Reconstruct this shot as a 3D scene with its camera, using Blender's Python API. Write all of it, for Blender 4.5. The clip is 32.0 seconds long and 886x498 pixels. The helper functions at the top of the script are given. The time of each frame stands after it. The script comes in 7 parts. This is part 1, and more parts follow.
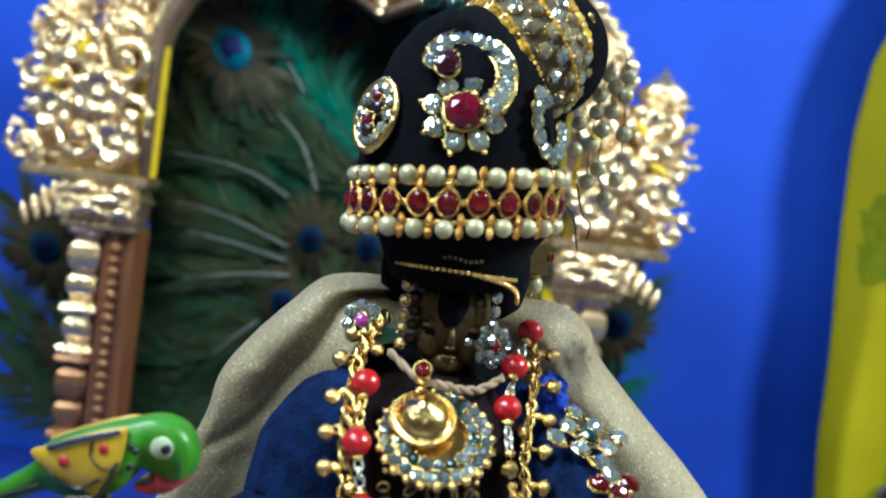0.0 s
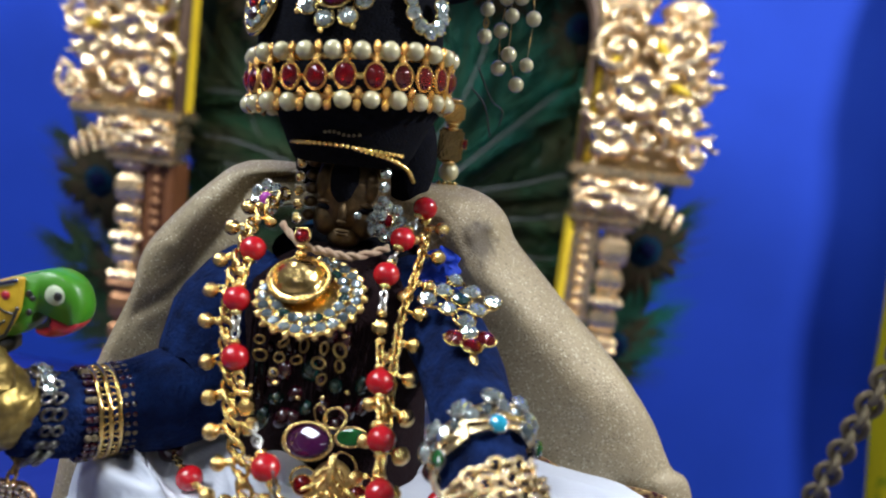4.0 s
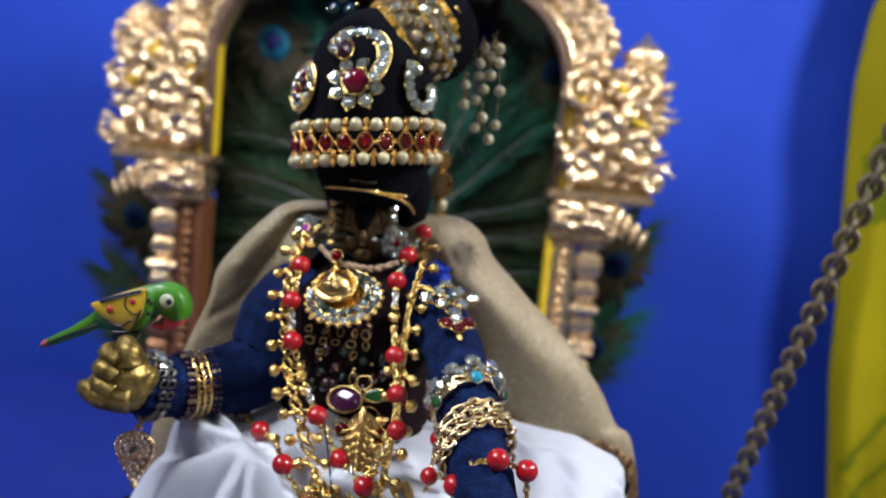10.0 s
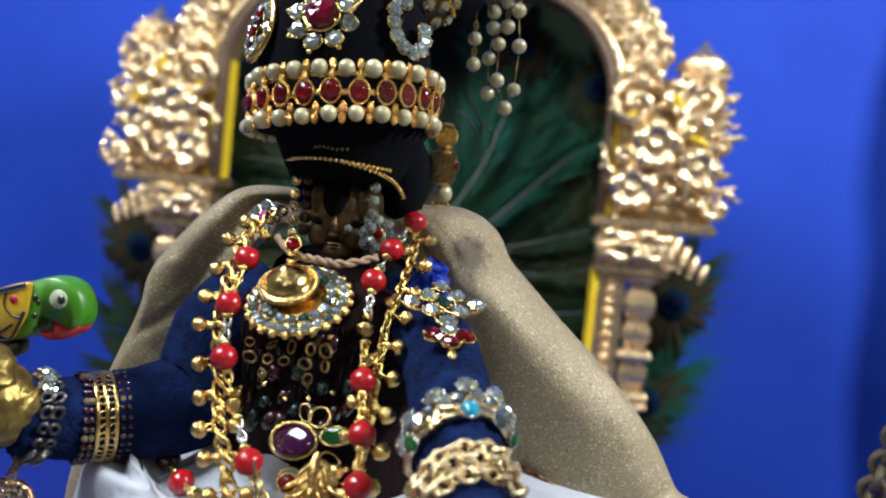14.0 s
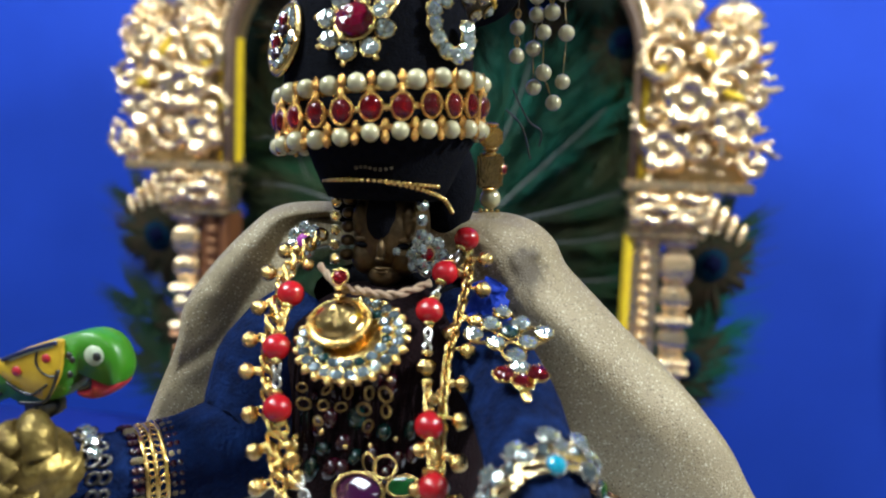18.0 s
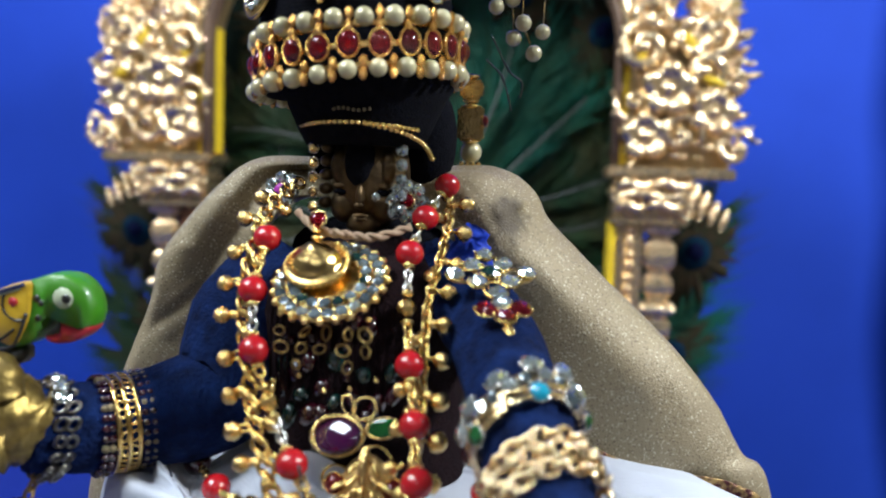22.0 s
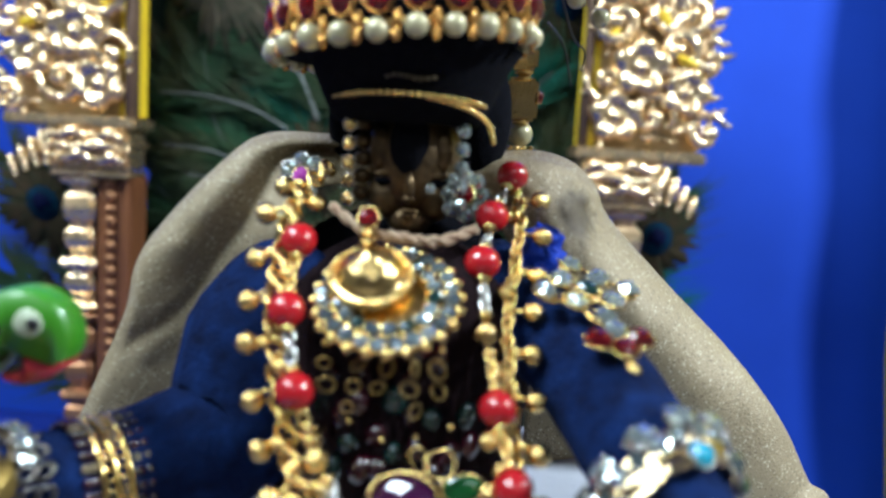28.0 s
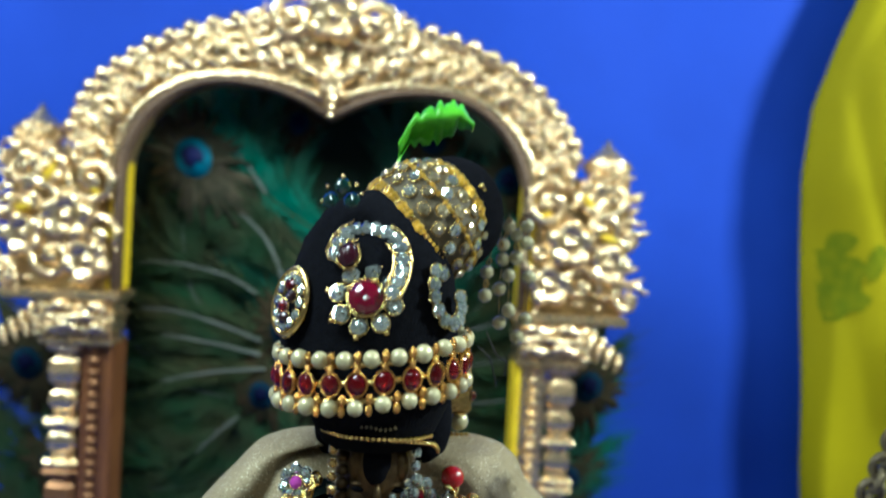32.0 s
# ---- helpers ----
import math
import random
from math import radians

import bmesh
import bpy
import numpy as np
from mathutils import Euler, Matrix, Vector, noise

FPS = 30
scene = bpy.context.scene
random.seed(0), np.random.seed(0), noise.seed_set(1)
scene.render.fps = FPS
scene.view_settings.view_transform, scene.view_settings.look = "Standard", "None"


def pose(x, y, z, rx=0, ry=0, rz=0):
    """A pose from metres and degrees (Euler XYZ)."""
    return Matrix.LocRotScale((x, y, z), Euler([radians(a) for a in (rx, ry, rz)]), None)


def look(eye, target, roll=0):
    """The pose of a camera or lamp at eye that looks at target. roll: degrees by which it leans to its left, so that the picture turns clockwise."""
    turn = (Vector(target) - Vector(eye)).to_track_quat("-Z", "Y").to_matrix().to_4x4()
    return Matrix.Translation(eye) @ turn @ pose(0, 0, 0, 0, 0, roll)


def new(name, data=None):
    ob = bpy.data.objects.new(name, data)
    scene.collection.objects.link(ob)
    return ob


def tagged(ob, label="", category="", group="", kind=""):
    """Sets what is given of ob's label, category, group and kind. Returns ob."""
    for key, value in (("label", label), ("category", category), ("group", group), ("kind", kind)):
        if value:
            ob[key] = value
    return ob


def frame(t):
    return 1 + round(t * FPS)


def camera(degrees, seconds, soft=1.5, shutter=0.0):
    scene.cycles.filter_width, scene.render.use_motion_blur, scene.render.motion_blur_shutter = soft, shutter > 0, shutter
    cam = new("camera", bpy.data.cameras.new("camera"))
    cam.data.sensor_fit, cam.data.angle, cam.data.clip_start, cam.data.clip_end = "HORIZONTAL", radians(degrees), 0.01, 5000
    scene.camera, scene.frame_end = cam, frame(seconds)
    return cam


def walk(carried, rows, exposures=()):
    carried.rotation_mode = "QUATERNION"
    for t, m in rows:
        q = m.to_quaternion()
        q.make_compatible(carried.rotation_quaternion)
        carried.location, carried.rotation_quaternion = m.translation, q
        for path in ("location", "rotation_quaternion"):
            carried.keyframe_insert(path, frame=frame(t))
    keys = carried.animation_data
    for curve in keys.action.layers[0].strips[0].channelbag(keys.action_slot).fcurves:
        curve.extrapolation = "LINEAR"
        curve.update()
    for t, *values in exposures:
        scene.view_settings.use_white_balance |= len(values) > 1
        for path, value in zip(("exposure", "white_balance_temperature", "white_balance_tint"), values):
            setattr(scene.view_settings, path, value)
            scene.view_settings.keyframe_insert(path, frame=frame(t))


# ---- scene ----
cam = camera(60.2, 32.0, soft=2.0, shutter=0.5)
cam.data.dof.use_dof, cam.data.dof.focus_distance, cam.data.dof.aperture_fstop = True, 0.236, 8.6
# seconds, eye, target, roll
PATH = [
    (0, (-0.0113, -0.2340, 0.5681), (0.0114, 0.1643, 0.5395), 8.29),
    (0.5, (-0.0101, -0.2359, 0.5606), (0.0132, 0.1622, 0.5292), 8.01),
    (1, (-0.0084, -0.2371, 0.5543), (0.0157, 0.1606, 0.5192), 8.19),
    (1.5, (-0.0104, -0.2408, 0.5403), (0.0128, 0.1568, 0.5029), 8.43),
    (2, (-0.0109, -0.2592, 0.5507), (0.0155, 0.1363, 0.4968), 7.01),
    (2.5, (-0.0075, -0.2712, 0.5558), (0.0155, 0.1223, 0.4879), 6.44),
    (3, (0.0234, -0.2574, 0.5695), (0.0077, 0.1380, 0.5113), 7.24),
    (3.5, (0.0441, -0.2454, 0.5567), (0.0169, 0.1494, 0.4987), 7.20),
    (4, (0.0520, -0.2461, 0.5538), (0.0262, 0.1489, 0.4967), 7.11),
    (4.5, (0.0563, -0.2502, 0.5505), (0.0309, 0.1447, 0.4918), 7.06),
    (6.5, (-0.0167, -0.3004, 0.5426), (0.0407, 0.0921, 0.4913), 6.43),
    (7, (-0.0494, -0.3060, 0.5359), (0.0500, 0.0785, 0.4883), 6.17),
    (7.5, (-0.0658, -0.3234, 0.5377), (0.0646, 0.0532, 0.5040), 5.25),
    (8, (-0.0882, -0.3426, 0.5332), (0.0533, 0.0305, 0.5041), 5.29),
    (8.5, (-0.0764, -0.3905, 0.5453), (0.0282, -0.0063, 0.5073), 4.75),
    (9, (-0.0143, -0.3880, 0.5707), (0.0385, 0.0068, 0.5335), 5.03),
    (9.5, (0.0475, -0.3359, 0.5674), (0.0521, 0.0616, 0.5230), 4.72),
    (10, (0.0601, -0.3318, 0.5627), (0.0335, 0.0647, 0.5170), 5.52),
    (10.5, (0.0719, -0.3200, 0.5638), (0.0326, 0.0760, 0.5228), 6.28),
    (11, (0.0769, -0.2660, 0.5450), (0.0320, 0.1310, 0.5250), 6.97),
    (11.5, (0.0755, -0.2585, 0.5410), (0.0221, 0.1376, 0.5235), 5.85),
    (12, (0.0738, -0.2551, 0.5379), (0.0191, 0.1408, 0.5225), 6.15),
    (12.5, (0.0744, -0.2538, 0.5366), (0.0194, 0.1421, 0.5205), 6.03),
    (13, (0.0739, -0.2544, 0.5367), (0.0172, 0.1412, 0.5201), 5.93),
    (13.5, (0.0745, -0.2549, 0.5373), (0.0165, 0.1405, 0.5207), 5.56),
    (14, (0.0736, -0.2529, 0.5343), (0.0174, 0.1428, 0.5181), 5.78),
    (14.5, (0.0667, -0.2480, 0.5345), (0.0031, 0.1464, 0.5141), 5.42),
    (16.5, (0.0545, -0.2408, 0.5490), (-0.0089, 0.1525, 0.5128), 3.13),
    (17, (0.0571, -0.2378, 0.5531), (0.0001, 0.1555, 0.5077), 2.72),
    (17.5, (0.0574, -0.2363, 0.5531), (-0.0008, 0.1568, 0.5076), 2.62),
    (18, (0.0564, -0.2351, 0.5534), (-0.0030, 0.1580, 0.5092), 2.32),
    (18.5, (0.0591, -0.2353, 0.5519), (0.0016, 0.1583, 0.5103), 2.36),
    (19, (0.0600, -0.2358, 0.5468), (0.0034, 0.1588, 0.5135), 2.71),
    (19.5, (0.0593, -0.2342, 0.5424), (0.0037, 0.1603, 0.5075), 2.48),
    (20, (0.0607, -0.2332, 0.5411), (0.0042, 0.1613, 0.5060), 2.61),
    (20.5, (0.0600, -0.2332, 0.5406), (0.0043, 0.1613, 0.5052), 2.49),
    (21, (0.0604, -0.2331, 0.5392), (0.0050, 0.1614, 0.5037), 2.27),
    (21.5, (0.0599, -0.2332, 0.5368), (0.0057, 0.1616, 0.5018), 1.71),
    (22, (0.0578, -0.2330, 0.5336), (0.0063, 0.1621, 0.4976), 1.98),
    (22.5, (0.0466, -0.2419, 0.5409), (0.0241, 0.1556, 0.5026), 1.89),
    (23, (0.0163, -0.2767, 0.5377), (0.0230, 0.1211, 0.4966), 2.34),
    (23.5, (0.0042, -0.3185, 0.5557), (0.0192, 0.0788, 0.5117), 1.06),
    (24, (0.0019, -0.3731, 0.5575), (0.0271, 0.0238, 0.5149), 2.11),
    (24.5, (-0.0211, -0.3377, 0.5206), (0.0164, 0.0592, 0.4887), 2.32),
    (25, (-0.0582, -0.2435, 0.5070), (0.0252, 0.1468, 0.4810), 1.97),
    (25.5, (-0.0605, -0.2068, 0.5074), (0.0492, 0.1776, 0.4939), 1.09),
    (27.5, (0.0091, -0.1907, 0.5306), (0.0175, 0.2065, 0.4839), 4.33),
    (28, (0.0144, -0.1943, 0.5357), (0.0154, 0.2028, 0.4874), 3.61),
    (28.5, (0.0176, -0.1974, 0.5390), (0.0162, 0.1997, 0.4909), 3.32),
    (29, (0.0244, -0.2015, 0.5402), (0.0239, 0.1965, 0.5000), 3.93),
    (29.5, (0.0231, -0.2056, 0.5481), (0.0192, 0.1923, 0.5071), 3.15),
    (30, (0.0256, -0.2092, 0.5498), (0.0232, 0.1888, 0.5100), 2.71),
    (30.5, (0.0155, -0.2091, 0.5546), (0.0254, 0.1900, 0.5298), 3.37),
    (31, (0.0175, -0.2216, 0.5699), (0.0327, 0.1777, 0.5527), 3.59),
    (31.5, (0.0069, -0.2320, 0.5861), (0.0303, 0.1672, 0.5771), 3.57),
    (32, (0.0089, -0.2554, 0.6118), (0.0320, 0.1437, 0.5997), 3.30),
]
walk(cam, [(t, look(eye, target, roll)) for t, eye, target, roll in PATH],
     exposures=[(0, 0.15, 5800, -5), (1, 0.09, 5810, -1), (2, 0.05, 5790, 8), (3, 0.04, 6050, 10), (4, -0.04, 6250, 12), (6.5, 0.26, 6700, 24), (7, 0.26, 6800, 23), (8, -0.16, 6900, 18), (9, -0.13, 6390, 7), (10, -0.20, 6450, 16), (10.5, -0.18, 6450, 12), (13, -0.10, 6450, 10), (17, 0.10, 6150, 5), (22, 0.00, 6150, 9), (23, -0.02, 6150, 12), (23.5, -0.05, 6300, 14), (25, -0.20, 6650, 24), (28, 0.18, 5750, 4), (29, 0.26, 5690, 0), (30, 0.23, 5690, -2), (31, 0.02, 5690, -6), (32, 0.02, 5980, -10)])
# ---------- world and lights ----------
world = bpy.data.worlds.new("world")
scene.world = world
world.use_nodes = True
world.node_tree.nodes["Background"].inputs[0].default_value = (0.75, 0.82, 1.0, 1)
world.node_tree.nodes["Background"].inputs[1].default_value = 0.07


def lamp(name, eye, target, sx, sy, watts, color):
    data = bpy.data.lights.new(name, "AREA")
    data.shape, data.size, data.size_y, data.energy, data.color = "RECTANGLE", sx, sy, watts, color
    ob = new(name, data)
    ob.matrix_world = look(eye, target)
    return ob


lamp("tube_light", (0.98, -0.16, 1.24), (0.0, 0.30, 0.5), 0.15, 0.09, 22, (0.93, 0.97, 1.0))
# unseen soft fill added at the upper left, well below the ceiling
lamp("left_fill_light", (-0.62, -0.36, 1.44), (0.0, 0.12, 0.48), 0.60, 0.40, 22.5, (0.88, 0.95, 1.0))
# weak front fill, added out of view to lift the dark parts
lamp("front_fill_light", (0.2, -2.3, 2.3), (0.0, 0.0, 0.5), 1.20, 0.12, 7, (0.90, 0.96, 1.0))

# ---------- materials ----------


def mat(name, color, rough=0.5, metal=0.0, color2=None, scale=60.0, mix=0.5, bump=0.0, bscale=300.0, coat=0.0, sheen=0.0,
        trans=0.0, ior=1.5, random_hue=0.0, detail=6.0, spec=0.5, rvar=0.0, stretch=(1, 1, 1)):
    """A principled surface, with a patchy second colour, fine relief and uneven gloss."""
    m = bpy.data.materials.new(name)
    m.use_nodes = True
    n, l = m.node_tree.nodes, m.node_tree.links
    b = n["Principled BSDF"]
    b.inputs["Base Color"].default_value = (*color, 1)
    b.inputs["Roughness"].default_value, b.inputs["Metallic"].default_value = rough, metal
    b.inputs["Coat Weight"].default_value, b.inputs["Sheen Weight"].default_value = coat, sheen
    b.inputs["Transmission Weight"].default_value, b.inputs["IOR"].default_value = trans, ior
    b.inputs["Specular IOR Level"].default_value = spec
    co = n.new("ShaderNodeTexCoord")
    mp = n.new("ShaderNodeMapping")
    mp.inputs["Scale"].default_value = stretch
    l.new(co.outputs["Object"], mp.inputs["Vector"])
    out = None
    if color2 or rvar:
        t = n.new("ShaderNodeTexNoise")
        t.inputs["Scale"].default_value, t.inputs["Detail"].default_value = scale, detail
        l.new(mp.outputs[0], t.inputs["Vector"])
        if color2:
            r = n.new("ShaderNodeValToRGB")
            r.color_ramp.elements[0].position, r.color_ramp.elements[1].position = 0.5 - 0.3 * mix, 0.5 + 0.3 * mix
            r.color_ramp.elements[0].color, r.color_ramp.elements[1].color = (*color, 1), (*color2, 1)
            l.new(t.outputs["Fac"], r.inputs[0])
            out = r.outputs[0]
        if rvar:
            v = n.new("ShaderNodeMapRange")
            v.inputs["From Min"].default_value, v.inputs["From Max"].default_value = 0.3, 0.7
            v.inputs["To Min"].default_value, v.inputs["To Max"].default_value = max(rough - rvar, 0.03), rough + rvar
            l.new(t.outputs["Fac"], v.inputs["Value"])
            l.new(v.outputs[0], b.inputs["Roughness"])
    if random_hue:
        info, hsv = n.new("ShaderNodeObjectInfo"), n.new("ShaderNodeHueSaturation")
        v = n.new("ShaderNodeMapRange")
        v.inputs["To Min"].default_value, v.inputs["To Max"].default_value = 1 - random_hue, 1 + random_hue
        l.new(info.outputs["Random"], v.inputs["Value"])
        l.new(v.outputs[0], hsv.inputs["Value"])
        if out:
            l.new(out, hsv.inputs["Color"])
        else:
            hsv.inputs["Color"].default_value = (*color, 1)
        out = hsv.outputs[0]
    if out:
        l.new(out, b.inputs["Base Color"])
    if bump:
        t, u = n.new("ShaderNodeTexNoise"), n.new("ShaderNodeBump")
        t.inputs["Scale"].default_value, t.inputs["Detail"].default_value = bscale, 4
        u.inputs["Strength"].default_value, u.inputs["Distance"].default_value = bump, 0.001
        l.new(mp.outputs[0], t.inputs["Vector"])
        l.new(t.outputs["Fac"], u.inputs["Height"])
        l.new(u.outputs[0], b.inputs["Normal"])
    return m


def glitter(m, scale=1500.0, fleck=(0.66, 0.59, 0.42), share=0.07):
    """Scatters tiny flecks over a cloth."""
    n, l = m.node_tree.nodes, m.node_tree.links
    b = n["Principled BSDF"]
    co, v, gt, mix = n.new("ShaderNodeTexCoord"), n.new("ShaderNodeTexVoronoi"), n.new("ShaderNodeMath"), n.new("ShaderNodeMix")
    sep = n.new("ShaderNodeSeparateColor")
    v.inputs["Scale"].default_value = scale
    l.new(co.outputs["Object"], v.inputs["Vector"])
    l.new(v.outputs["Color"], sep.inputs[0])
    gt.operation = "GREATER_THAN"
    gt.inputs[1].default_value = 1 - share
    l.new(sep.outputs[0], gt.inputs[0])
    mix.data_type = "RGBA"
    l.new(gt.outputs[0], mix.inputs["Factor"])
    l.new(b.inputs["Base Color"].links[0].from_socket, mix.inputs[6])
    mix.inputs[7].default_value = (*fleck, 1)
    l.new(mix.outputs[2], b.inputs["Base Color"])
    return m


def tint_patch(m, at, r, colour):
    """Blends one uneven patch of a cloth towards another colour."""
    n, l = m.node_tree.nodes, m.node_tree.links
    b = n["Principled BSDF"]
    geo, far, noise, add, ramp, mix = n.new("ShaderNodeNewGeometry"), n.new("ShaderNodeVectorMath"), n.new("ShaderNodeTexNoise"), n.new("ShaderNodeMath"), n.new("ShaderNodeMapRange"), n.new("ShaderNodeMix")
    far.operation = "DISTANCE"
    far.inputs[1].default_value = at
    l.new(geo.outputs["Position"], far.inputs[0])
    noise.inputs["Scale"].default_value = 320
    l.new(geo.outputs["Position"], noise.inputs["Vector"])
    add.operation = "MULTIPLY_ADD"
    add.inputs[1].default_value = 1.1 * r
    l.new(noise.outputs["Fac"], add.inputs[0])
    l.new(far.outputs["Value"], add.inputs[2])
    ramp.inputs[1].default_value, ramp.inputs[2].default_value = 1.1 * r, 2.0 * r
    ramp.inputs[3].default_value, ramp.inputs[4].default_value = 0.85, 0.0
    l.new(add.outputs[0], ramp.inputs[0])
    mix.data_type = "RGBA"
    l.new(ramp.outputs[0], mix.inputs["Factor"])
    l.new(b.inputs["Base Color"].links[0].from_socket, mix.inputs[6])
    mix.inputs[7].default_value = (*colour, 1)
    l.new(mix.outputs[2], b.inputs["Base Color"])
    return m


def weave(m, scale=1500.0, strength=0.35):
    """Adds a woven thread relief to a cloth."""
    n, l = m.node_tree.nodes, m.node_tree.links
    b = n["Principled BSDF"]
    co = n.new("ShaderNodeTexCoord")
    w1, w2, add, u = n.new("ShaderNodeTexWave"), n.new("ShaderNodeTexWave"), n.new("ShaderNodeMath"), n.new("ShaderNodeBump")
    w1.bands_direction, w2.bands_direction = "X", "Z"
    for w in (w1, w2):
        w.inputs["Scale"].default_value, w.inputs["Distortion"].default_value = scale, 1.5
        w.inputs["Detail"].default_value = 1
        l.new(co.outputs["Object"], w.inputs["Vector"])
    l.new(w1.outputs["Fac"], add.inputs[0])
    l.new(w2.outputs["Fac"], add.inputs[1])
    u.inputs["Strength"].default_value, u.inputs["Distance"].default_value = strength, 0.0006
    l.new(add.outputs[0], u.inputs["Height"])
    old = b.inputs["Normal"].links
    if old:
        l.new(old[0].from_socket, u.inputs["Normal"])
    l.new(u.outputs[0], b.inputs["Normal"])
    return m


M_GOLD = mat("gold", (0.95, 0.66, 0.24), 0.15, 1.0, (0.62, 0.44, 0.17), 260, 0.8, 0.25, 900, rvar=0.09)
M_GOLD2 = mat("antique_gold", (0.62, 0.43, 0.16), 0.38, 1.0, (0.30, 0.19, 0.07), 220, 0.7, 0.5, 500, rvar=0.12)
M_THRONE = mat("throne_gold", (1.0, 0.80, 0.50), 0.26, 0.93, (0.78, 0.54, 0.28), 60, 0.7, 0.7, 420, rvar=0.12)
M_YELLOW = mat("yellow_paint", (0.85, 0.62, 0.02), 0.5, 0.0, (0.70, 0.46, 0.02), 50, 0.8, 0.2, 200)
M_WOOD = mat("dark_wood", (0.20, 0.075, 0.025), 0.4, 0.0, (0.11, 0.04, 0.016), 30, 0.8, 0.3, 120, coat=0.2, stretch=(6, 6, 1))
M_BLUE = weave(mat("blue_cloth", (0.015, 0.056, 0.45), 0.75, 0.0, (0.0115, 0.045, 0.375), 9, 0.9, 0.25, 90, spec=0.2), 130, 0.12)
M_SEAT = weave(mat("blue_velvet", (0.0028, 0.0136, 0.190), 0.7, 0.0, (0.003, 0.017, 0.16), 14, 0.9, 0.4, 120, spec=0.3), 150, 0.15)
M_CURTAIN = weave(mat("yellow_cloth", (0.41, 0.345, 0.005), 0.7, 0.0, (0.32, 0.265, 0.005), 7, 0.9, 0.15, 60), 190, 0.12)
M_CURTAIN.node_tree.nodes["Principled BSDF"].inputs["Specular IOR Level"].default_value = 0.1
M_PRINT = mat("green_print", (0.115, 0.163, 0.006), 0.75, 0.0, (0.25, 0.242, 0.006), 90, 0.9, 0.1, 300, spec=0.08)
M_NAVY = mat("navy_velvet", (0.0018, 0.0045, 0.021), 0.9, 0.0, (0.0050, 0.0165, 0.076), 190, 0.65, 1.0, 900, sheen=0.0, spec=0.1)
M_NAVY.node_tree.nodes["Principled BSDF"].inputs["Sheen Weight"].default_value = 0.03
M_NAVY.node_tree.nodes["Principled BSDF"].inputs["Sheen Tint"].default_value = (0.06, 0.16, 0.55, 1)
M_BLACK = mat("black_velvet", (0.0035, 0.0035, 0.005), 1.0, 0.0, (0.006, 0.0063, 0.009), 500, 0.8, 0.5, 1500, spec=0.05)
M_MAROON = mat("maroon_cloth", (0.010, 0.0035, 0.0045), 0.95, 0.0, (0.006, 0.0025, 0.0035), 300, 0.8, 0.8, 1200, spec=0.12)
M_SHAWL = glitter(glitter(weave(mat("shimmer_cloth", (0.345, 0.275, 0.165), 0.5, 0.15, (0.275, 0.213, 0.122), 30, 0.9, 0.35, 1500, rvar=0.12), 760, 0.2), 2600, (0.17, 0.13, 0.075), 0.075), 3000, (0.68, 0.61, 0.44), 0.04)
# darker brown patch at the crumple on the right shoulder
tint_patch(M_SHAWL, (0.0480, -0.0055, 0.5238), 0.0070, (0.050, 0.033, 0.017))
M_WHITE = weave(mat("white_cotton", (0.52, 0.54, 0.60), 0.8, 0.0, (0.47, 0.49, 0.55), 40, 0.9, 0.15, 500, sheen=0.1), 520, 0.10)
M_BRONZE = mat("dark_bronze", (0.15, 0.095, 0.042), 0.40, 0.8, (0.05, 0.032, 0.015), 250, 0.8, 0.3, 600)
M_HAND = mat("gilded_hand", (0.38, 0.27, 0.075), 0.42, 0.85, (0.10, 0.065, 0.02), 190, 0.6, 0.6, 420, rvar=0.1)
M_PEARL = mat("pearl", (0.54, 0.49, 0.30), 0.22, 0.2, (0.36, 0.32, 0.17), 200, 0.9, coat=0.6, random_hue=0.12)
M_CORAL = mat("red_bead", (0.40, 0.009, 0.014), 0.18, 0.0, (0.30, 0.007, 0.011), 250, 0.9, 0.08, 500, coat=0.3, random_hue=0.15)
M_RUBY = mat("ruby", (0.26, 0.003, 0.014), 0.04, 0.0, (0.13, 0.002, 0.007), 300, 0.9, coat=0.3, trans=0.75, ior=1.55, random_hue=0.3)
M_CABOCHON = mat("dark_red_cabochon", (0.26, 0.002, 0.010), 0.03, 0.0, (0.10, 0.001, 0.004), 300, 0.8, coat=0.0, random_hue=0.35, trans=0.75, ior=1.5)
M_GARNET = mat("garnet", (0.026, 0.002, 0.006), 0.10, 0.0, (0.012, 0.0015, 0.004), 300, 0.9, coat=0.8, random_hue=0.4)
M_PURPLE = mat("purple_stone", (0.045, 0.004, 0.034), 0.10, 0.0, (0.022, 0.002, 0.02), 200, 0.9, coat=0.8)
M_PINK = mat("pink_stone", (0.42, 0.06, 0.36), 0.10, 0.0, (0.3, 0.03, 0.25), 200, 0.9, coat=0.8)
M_GREEN = mat("emerald", (0.012, 0.10, 0.02), 0.08, 0.0, (0.008, 0.05, 0.012), 200, 0.9, coat=0.8)
M_DKGREEN = mat("dark_green_stone", (0.004, 0.030, 0.025), 0.08, 0.0, (0.003, 0.018, 0.016), 200, 0.9, coat=0.8)
M_TEAL = mat("teal_stone", (0.02, 0.28, 0.40), 0.08, 0.0, (0.01, 0.2, 0.3), 200, 0.9, coat=0.8)
# the dark second colour paints facet reflections into the stones
M_CRYSTAL = mat("crystal", (0.84, 0.92, 0.89), 0.06, 0.82, (0.20, 0.26, 0.25), 900, 0.5, coat=0.5, random_hue=0.25)
M_SMOKE = mat("smoky_crystal", (0.20, 0.25, 0.26), 0.12, 0.5, (0.07, 0.09, 0.10), 700, 0.7, coat=0.8, random_hue=0.4)
